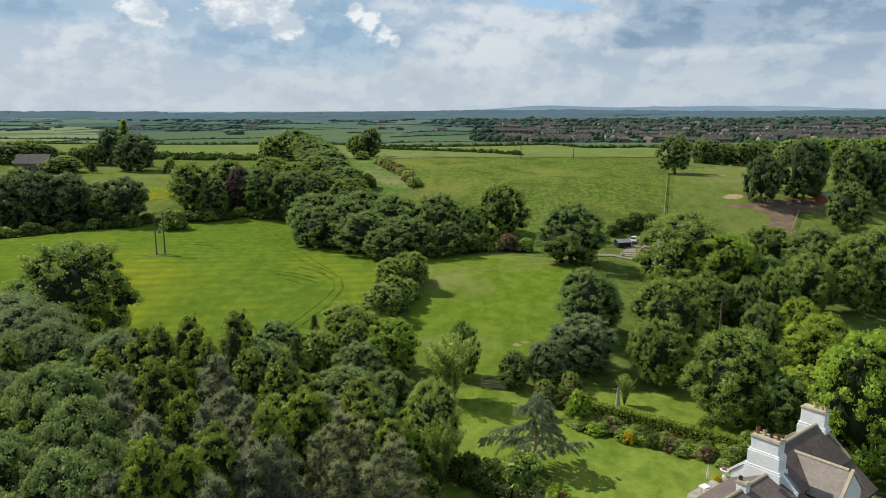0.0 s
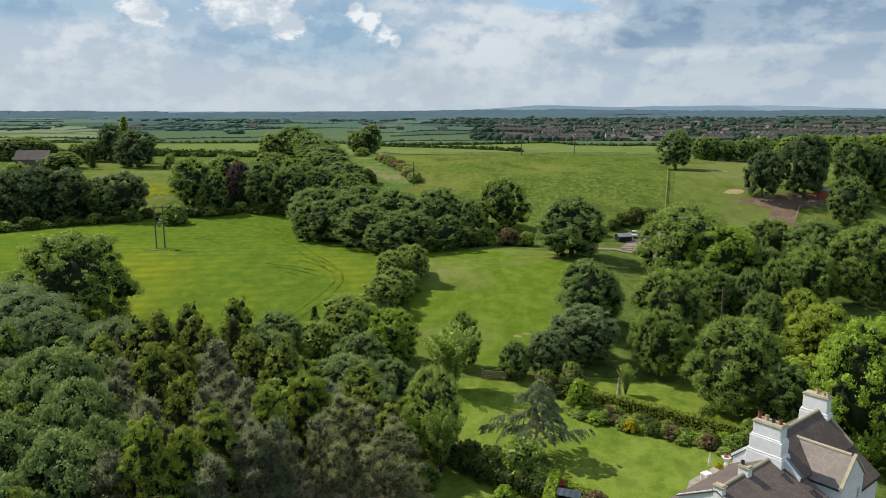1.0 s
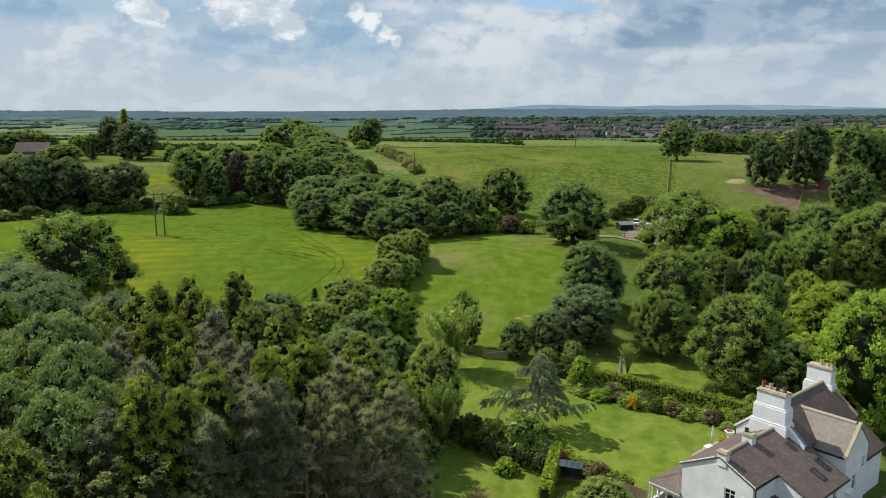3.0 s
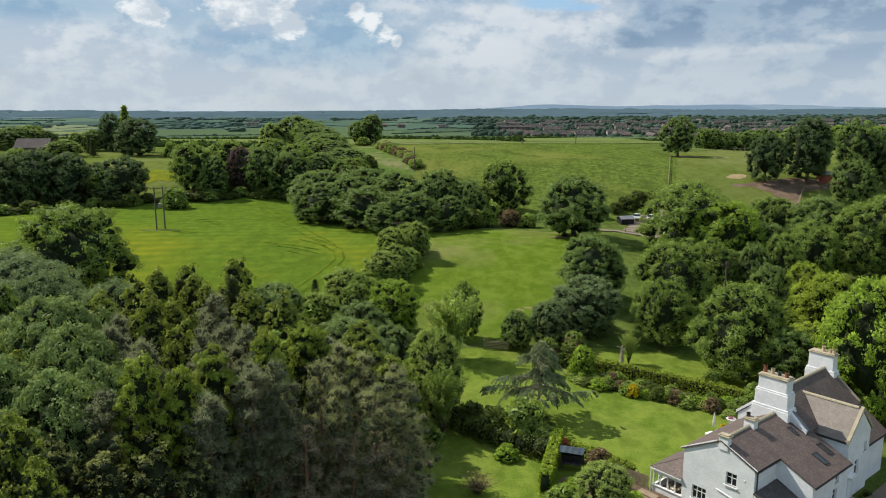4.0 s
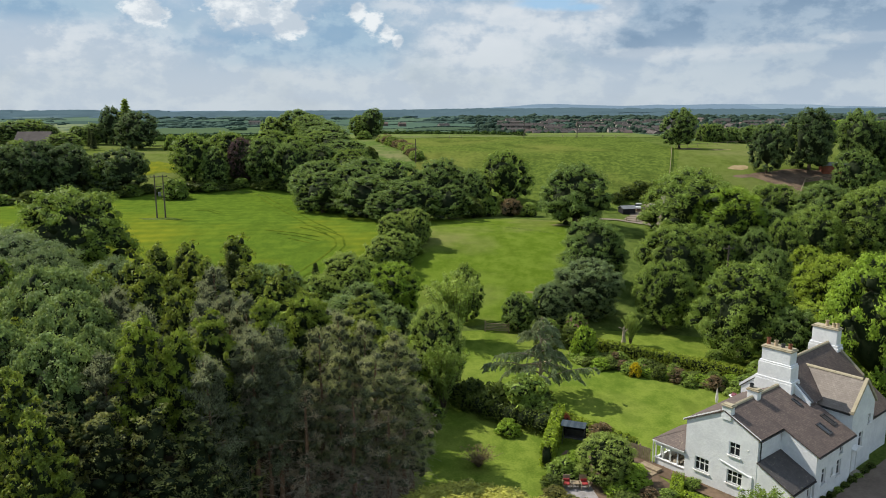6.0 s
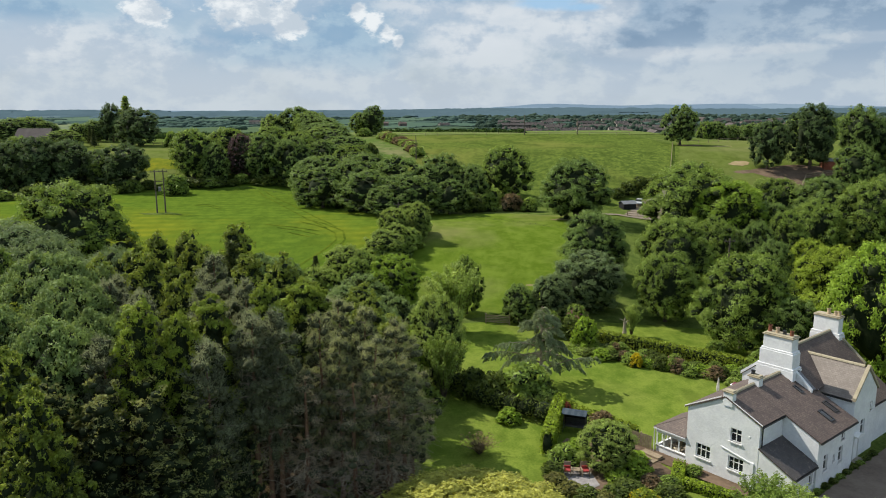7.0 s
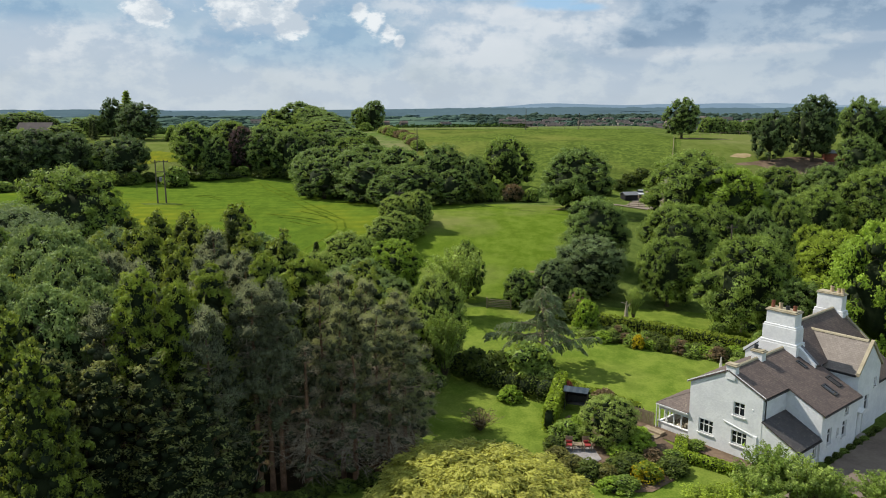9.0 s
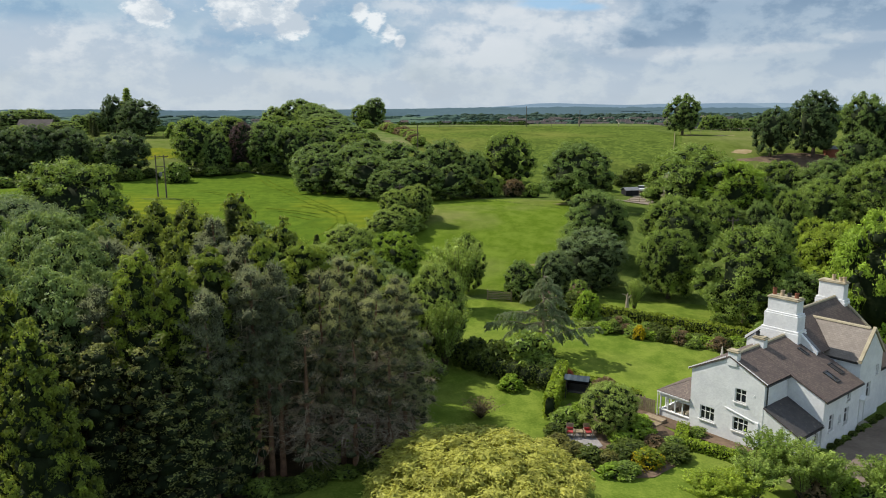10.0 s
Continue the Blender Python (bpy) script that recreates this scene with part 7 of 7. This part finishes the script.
post_fence([(74, 247), (64.9, 216.6), (58.8, 197), (55.3, 186)], 1.6, 0.85, "grey post-and-rail fence down the hillside", 2)
post_fence([(-18, 296), (30, 297), (72, 297)], 5.0, 1.2, "thin post-and-wire fence along the hilltop", 1)
post_fence([(76, 248), (110, 268), (150, 275)], 5.0, 1.2, "thin post-and-wire fence along the hilltop", 1)
post_fence([(-108, 276), (-92, 268), (-72, 262)], 4.0, 1.1, "low wooden fence across the hillside meadow", 2)
post_fence([(87.6, 185), (94.4, 196.4), (104.3, 199.6)], 2.4, 1.2, "wooden paddock fence beside the bare earth", 2)
post_fence([(40, 164), (47, 166), (52, 164)], 2.4, 1.2, "wooden rail fence in front of the farm yard", 3)

# ---------------------------------------------------------------- yard, cars and other buildings


def car(x, y, turn, body_mat, label):
    ob = thing("car", x, y, h(x, y) + 0.13, turn, label, "car", "cars parked in the yard")
    prof = [(-2.1, 0.35), (-2.15, 0.75), (-1.9, 0.92), (-1.25, 0.98), (1.05, 0.98), (1.95, 0.82), (2.12, 0.6), (2.1, 0.35)]
    body = prism(prof, -0.86, 0.86, "y")
    bmesh.ops.bevel(body, geom=body.edges[:], offset=0.05, segments=1, affect="EDGES")
    part("body", body, body_mat, ob)
    cab = bmesh.new()
    add_prism(cab, [(-1.75, 0.97), (-1.35, 1.42), (0.2, 1.46), (1.0, 0.97)], -0.74, 0.74, "y")
    bmesh.ops.bevel(cab, geom=cab.edges[:], offset=0.04, segments=1, affect="EDGES")
    part("windows", cab, M["glass"], ob)
    part("roof", box(-1.3, -0.68, 1.43, 0.18, 0.68, 1.49, bevel=0.02), body_mat, ob)
    for a in (-1.3, 1.3):
        for b in (-0.8, 0.8):
            wheel = part("wheel", tube((a, b - 0.1, 0.32), (a, b + 0.1, 0.32), 0.32, 0.32, 14), M["tyre"], ob)
            part("rim", tube((a, b - 0.11, 0.32), (a, b + 0.11, 0.32), 0.19, 0.19, 12), M["lead"], wheel)
    for b in (-0.6, 0.6):
        part("headlight", box(2.05, b - 0.16, 0.62, 2.14, b + 0.16, 0.74, bevel=0.01), M["trim"], ob)
    return ob


P_WHITE, P_DARK, P_SILVER = paint("white_car_paint", (0.75, 0.75, 0.76)), paint("dark_car_paint", (0.03, 0.035, 0.045)), paint("silver_car_paint", (0.45, 0.47, 0.5))
car(46.6, 179.6, 70, P_WHITE, "white car parked in the farm yard")
car(49.6, 178.8, 75, P_WHITE, "white car parked beside another in the yard")
car(53.0, 174.0, 20, P_SILVER, "silver car parked at the yard's edge")


def shed(name, x, y, turn, w, d, eave, ridge, wall_mat, roof_mat, label, category, openings=(), open_front=False):
    """A gabled building: walls, two roof slopes, and windows or doors on its near long side."""
    ob = thing(name, x, y, h(x, y), turn, label, category)
    wl = part("wall", prism([(-d / 2, -0.6), (-d / 2, eave), (0, ridge - 0.05), (d / 2, eave), (d / 2, -0.6)], -w / 2, w / 2, "x"), wall_mat, ob)
    if openings:
        cut_out(wl, [(a, -d / 2 - 0.3, z0, b, -d / 2 + 0.16, z1) for a, b, z0, z1 in openings])
    for a, b, z0, z1 in openings:
        win = new("window")
        win.parent = ob
        part("pane", box(a, -d / 2 + 0.12, z0, b, -d / 2 + 0.15, z1), M["glass"], win)
        part("window_frame", add_box(add_box(bmesh.new(), a, -d / 2 + 0.05, z1 - 0.08, b, -d / 2 + 0.11, z1), (a + b) / 2 - 0.04, -d / 2 + 0.05, z0, (a + b) / 2 + 0.04, -d / 2 + 0.11, z1 - 0.08), M["trim"], win)
    over = 0.3
    drop = (ridge - eave) / (d / 2) * over
    for s in (-1, 1):
        roof_plane("roof", [Vector((-w / 2 - 0.2, s * (d / 2 + over), eave - drop)), Vector((w / 2 + 0.2, s * (d / 2 + over), eave - drop)), Vector((w / 2 + 0.2, 0, ridge)), Vector((-w / 2 - 0.2, 0, ridge))], roof_mat, 0.1, parent=ob)
    return ob


M["townwall"] = plain("dark_muted_brick", (0.104, 0.086, 0.075), (0.165, 0.136, 0.118), 0.1, 0.9)
M["pantile"] = plain("red_brown_tiles", (0.125, 0.094, 0.084), (0.185, 0.140, 0.122), 0.08, 0.9)
M["pantile2"] = plain("brown_tiles", (0.082, 0.070, 0.067), (0.128, 0.110, 0.104), 0.08, 0.9)

shed("barn", 56, 178, 20, 9, 7, 3.6, 5.0, M["stone"], M["sheet"], "low barn with a pale blue-grey metal roof", "barn")
# the shelter is a closed block; its dark inside is only wall colour
shed("shelter", 43.0, 176.5, 15, 3.3, 2.4, 1.3, 1.8, M["dark"], M["lead"], "small dark closed shelter in the yard", "shed")
shed("cottage", 61.5, 149.5, 25, 10, 6.5, 4.6, 7.0, M["stone"], M["slate"], "grey stone cottage half hidden by trees", "house", [(-3.5, -2.4, 0.4, 1.8), (0.4, 1.5, 0.4, 1.8), (-3.5, -2.4, 2.8, 4.0), (0.4, 1.5, 2.8, 4.0)])
shed("field_shelter", 105.2, 203.4, -8, 6.5, 3.6, 2.0, 2.7, M["rust"], M["lead"], "rust-red timber field shelter by the trees", "shed")
# the bungalow takes the dark brick: shade of its near wall as colour
shed("bungalow", -144, 263, 6, 11.0, 7.5, 3.4, 6.2, M["townwall"], M["pantile2"], "brown brick bungalow with a long tiled roof", "house", [(-5, -3.4, 0.8, 2.1), (-1.6, 0, 0.8, 2.1), (2.0, 3.8, 0.8, 2.1)])
trailer = thing("white_trailer", 66.5, 147.5, h(66.5, 147.5), 12, "white box trailer parked among the trees", "trailer")
part("box", box(-2.6, -1.1, 0.7, 2.6, 1.1, 3.2, bevel=0.04), P_WHITE, trailer)
for x in (-0.6, 0.4):
    for y in (-1.0, 1.0):
        part("wheel", tube((x, y - 0.1, 0.38), (x, y + 0.1, 0.38), 0.38, 0.38, 12), M["tyre"], trailer)

# ---------------------------------------------------------------- the far plain: hedges, woods and the town
far_rng = np.random.default_rng(11)


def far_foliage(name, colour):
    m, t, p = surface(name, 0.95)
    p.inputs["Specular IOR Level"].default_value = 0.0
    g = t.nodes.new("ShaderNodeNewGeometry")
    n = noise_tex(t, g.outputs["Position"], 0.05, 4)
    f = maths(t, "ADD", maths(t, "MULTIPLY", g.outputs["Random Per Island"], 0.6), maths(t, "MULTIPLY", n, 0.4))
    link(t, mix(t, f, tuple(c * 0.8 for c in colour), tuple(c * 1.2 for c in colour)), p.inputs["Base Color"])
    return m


def far_wood(name, clumps, material, label, leafy=0):
    """Many low clumps of tree crowns in one mesh."""
    c = Crown(5 + len(clumps))
    for x, y, w, t in clumps:
        c.heart((x, y, h(x, y) + t * 0.25), (w, w * 0.7, t * (0.62 if y < 1400 else 0.5)), 0.20)
        if leafy:
            c.bough((x, y, h(x, y) + t * 0.4), (w, w * 0.8, t * 0.7), leafy, 0.42, heart=0)
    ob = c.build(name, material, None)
    ob.data.shade_smooth()
    return tagged(ob, label, "woodland", kind="stuff")


bands = {0: [], 1: [], 2: []}
town_wood = []


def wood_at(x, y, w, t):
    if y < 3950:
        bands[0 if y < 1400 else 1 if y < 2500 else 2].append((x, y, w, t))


for k in range(80):                                  # hedgerows
    y = 760 * (3900 / 760) ** far_rng.uniform(0, 1)
    x0 = far_rng.uniform(-0.72, 0.72) * y
    length = far_rng.uniform(0.08, 0.40) * y ** 0.97
    tilt = far_rng.choice([-0.35, -0.1, 0.05, 0.2, 0.6]) * far_rng.uniform(0.6, 1.2)
    size = far_rng.uniform(1.0, 2.2) * (1 + y / 2800)
    n = int(length / (size * 1.5))
    for i in range(n):
        d = (i / max(n, 1) - 0.5) * length
        big_tree = 1.9 if far_rng.uniform() < 0.09 else 1.0
        wood_at(x0 + d, y + d * tilt + far_rng.uniform(-2, 2), size * 1.5 * far_rng.uniform(0.8, 1.3), size * big_tree * far_rng.uniform(0.8, 1.3))
for y in np.geomspace(1350, 2500, 34):                # woodland, thicker with distance and towards the town side
    step = 7 + y / 170
    for x in np.arange(-0.66 * y, 0.68 * y, step):
        patch = noise.noise(Vector((x / 420, y / 330, 3.0))) + 0.5 * noise.noise(Vector((x / 150, y / 120, 8.0)))
        side = float(sm(-0.10, 0.10, x / y))
        thick = -0.22 + 0.55 * float(sm(1700, 3300, y)) + 0.36 * side * float(sm(1400, 1750, y))
        if patch + thick > 0.12:
            s = far_rng.uniform(3.4, 6.4) * (1 + y / 6000)
            wood_at(x + far_rng.uniform(-7, 7), y + far_rng.uniform(-0.02, 0.02) * y, s * 1.9, s)
for k in range(900):                                  # a belt of woodland beyond the town
    yy = far_rng.uniform(1950, 2500)
    town_wood.append((yy * far_rng.uniform(0.02, 0.66), yy, far_rng.uniform(9, 16), far_rng.uniform(9, 14)))
for k in range(1500):                                 # trees among the houses
    yy = far_rng.uniform(960, 1960)
    town_wood.append((yy * far_rng.uniform(0.04, 0.64), yy, far_rng.uniform(3, 8), far_rng.uniform(5, 11)))
# far_hedges, far_woods, distant_hedges: aerial haze is painted into ever bluer leaf colours
far_wood("far_hedges", bands[0], far_foliage("hazed_far_green", (0.060, 0.096, 0.064)), "dark green hedges and trees on the near plain")
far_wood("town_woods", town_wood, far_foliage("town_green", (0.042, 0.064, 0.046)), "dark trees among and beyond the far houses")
far_wood("far_woods", bands[1], far_foliage("hazed_farther_green", (0.066, 0.104, 0.086)), "woods across the plain, haze painted into their blue-green")
far_wood("distant_hedges", bands[2], far_foliage("hazed_distant_green", (0.088, 0.130, 0.145)), "hazy blue-green hedges far out on the plain")


def canopy():
    """The closed roof of the far woods: one bumpy sheet that dips under the fields where there is no wood."""
    gx, gy = np.arange(-2750, 2751, 22.0), np.geomspace(2350, 3980, 60)
    X, Y = np.meshgrid(gx, gy)
    cover = np.array([[noise.noise(Vector((x / 520, y / 260, 3.0))) + 0.5 * noise.noise(Vector((x / 190, y / 90, 8.0))) for x in gx] for y in gy])
    cover = (cover + 0.02 + 0.22 * sm(2600, 3700, Y) + 0.26 * sm(-0.1, 0.15, X / Y) + 1) * sm(2350, 2440, Y) - 1
    bumps = np.random.default_rng(9).uniform(-2.6, 2.6, X.shape)
    Z = H(X, Y) - 5 + 11 * sm(0.0, 0.12, cover) + bumps
    n = len(gx)
    i, j = np.meshgrid(np.arange(n - 1), np.arange(len(gy) - 1))
    a = (j * n + i).ravel()
    # the blue of this canopy holds the haze near the horizon
    ob = mesh_ob("distant_woods", np.stack([X.ravel(), Y.ravel(), Z.ravel()], 1), np.stack([a, a + 1, a + 1 + n, a + n], 1).tolist(), far_foliage("hazed_wood_roof", (0.076, 0.118, 0.142)), smooth=True)
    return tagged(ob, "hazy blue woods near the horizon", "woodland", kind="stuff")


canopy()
near = []
for a, b, n, s in (((-160, 332), (-70, 322), 60, 2.2), ((-300, 424), (-90, 336), 90, 2.0), ((-46, 420), (30, 322), 60, 1.5), ((-60, 600), (190, 644), 120, 2.2), ((190, 644), (420, 600), 90, 2.8), ((-480, 764), (-110, 724), 140, 2.6), ((-110, 724), (-62, 604), 30, 2.0),
                   ((110, 304), (188, 500), 70, 1.8), ((30, 322), (34, 316), 4, 1.6)):
    for i in range(n):
        f = i / n
        near.append((a[0] + (b[0] - a[0]) * f + far_rng.uniform(-1.5, 1.5), a[1] + (b[1] - a[1]) * f + far_rng.uniform(-2, 2), s * far_rng.uniform(0.8, 1.5), s * far_rng.uniform(0.6, 1.3)))
far_wood("field_hedges", near, far_foliage("hedge_green", (0.055, 0.088, 0.022)), "dark hedges between the hilltop fields", 60)

M["roughcast"] = plain("pale_rendered_wall", (0.27, 0.24, 0.20), (0.40, 0.36, 0.31), 0.1, 0.9)


def terrace(length, wall_mat, roof_mat):
    ob = new("terraced_houses")
    tagged(ob, "far row of brick houses with brown tiled roofs", "house", "houses of the far town")
    d, eave, ridge = 9.0, 5.4, 8.6
    wl = part("wall", prism([(-d / 2, -4), (-d / 2, eave), (0, ridge - 0.1), (d / 2, eave), (d / 2, -4)], -length / 2, length / 2, "x"), wall_mat, ob)
    for s in (-1, 1):
        roof_plane("roof", [Vector((-length / 2 - 0.3, s * (d / 2 + 0.4), eave - 0.3)), Vector((length / 2 + 0.3, s * (d / 2 + 0.4), eave - 0.3)), Vector((length / 2 + 0.3, 0, ridge)), Vector((-length / 2 - 0.3, 0, ridge))], roof_mat, 0.2, parent=ob)
    for i in range(int(length / 9)):
        x = -length / 2 + 4 + i * 9
        part("chimney", box(x - 0.5, -0.7, ridge - 0.6, x + 0.5, 0.7, ridge + 1.5), wall_mat, ob)
        for zz in (0.8, 3.3):
            part("window", box(x - 1.0, -d / 2 - 0.05, zz, x + 1.0, -d / 2 + 0.05, zz + 1.3), M["glass"], ob)
    return ob


TERRACES = [terrace(l, w, r) for l, w, r in ((38, M["townwall"], M["pantile2"]), (56, M["townwall"], M["pantile2"]), (27, M["roughcast"], M["pantile2"]), (16, M["townwall"], M["pantile"]))]
town_rng = random.Random(3)
count = 0
for yy in (1000, 1060, 1130, 1210, 1300, 1400, 1510, 1630, 1770, 1900):
    x = 0.08 * yy + town_rng.uniform(0, 40)
    while x < 0.60 * yy:
        src = TERRACES[town_rng.randrange(4)]
        px, py = x, yy + town_rng.uniform(-14, 14)
        m = pose(px, py, h(px, py), 0, 0, town_rng.choice([4, 8, -12, 14, 85]))
        if count < 4:
            src = TERRACES[count]
            src.matrix_basis = m
        else:
            copy_thing(src, m)
        count += 1
        x += town_rng.uniform(30, 75) * yy / 1000
for k in range(6):
    px, py = town_rng.uniform(-700, 60), town_rng.uniform(1500, 2200)
    copy_thing(TERRACES[2 + k % 2], pose(px, py, h(px, py), 0, 0, town_rng.uniform(0, 90)))
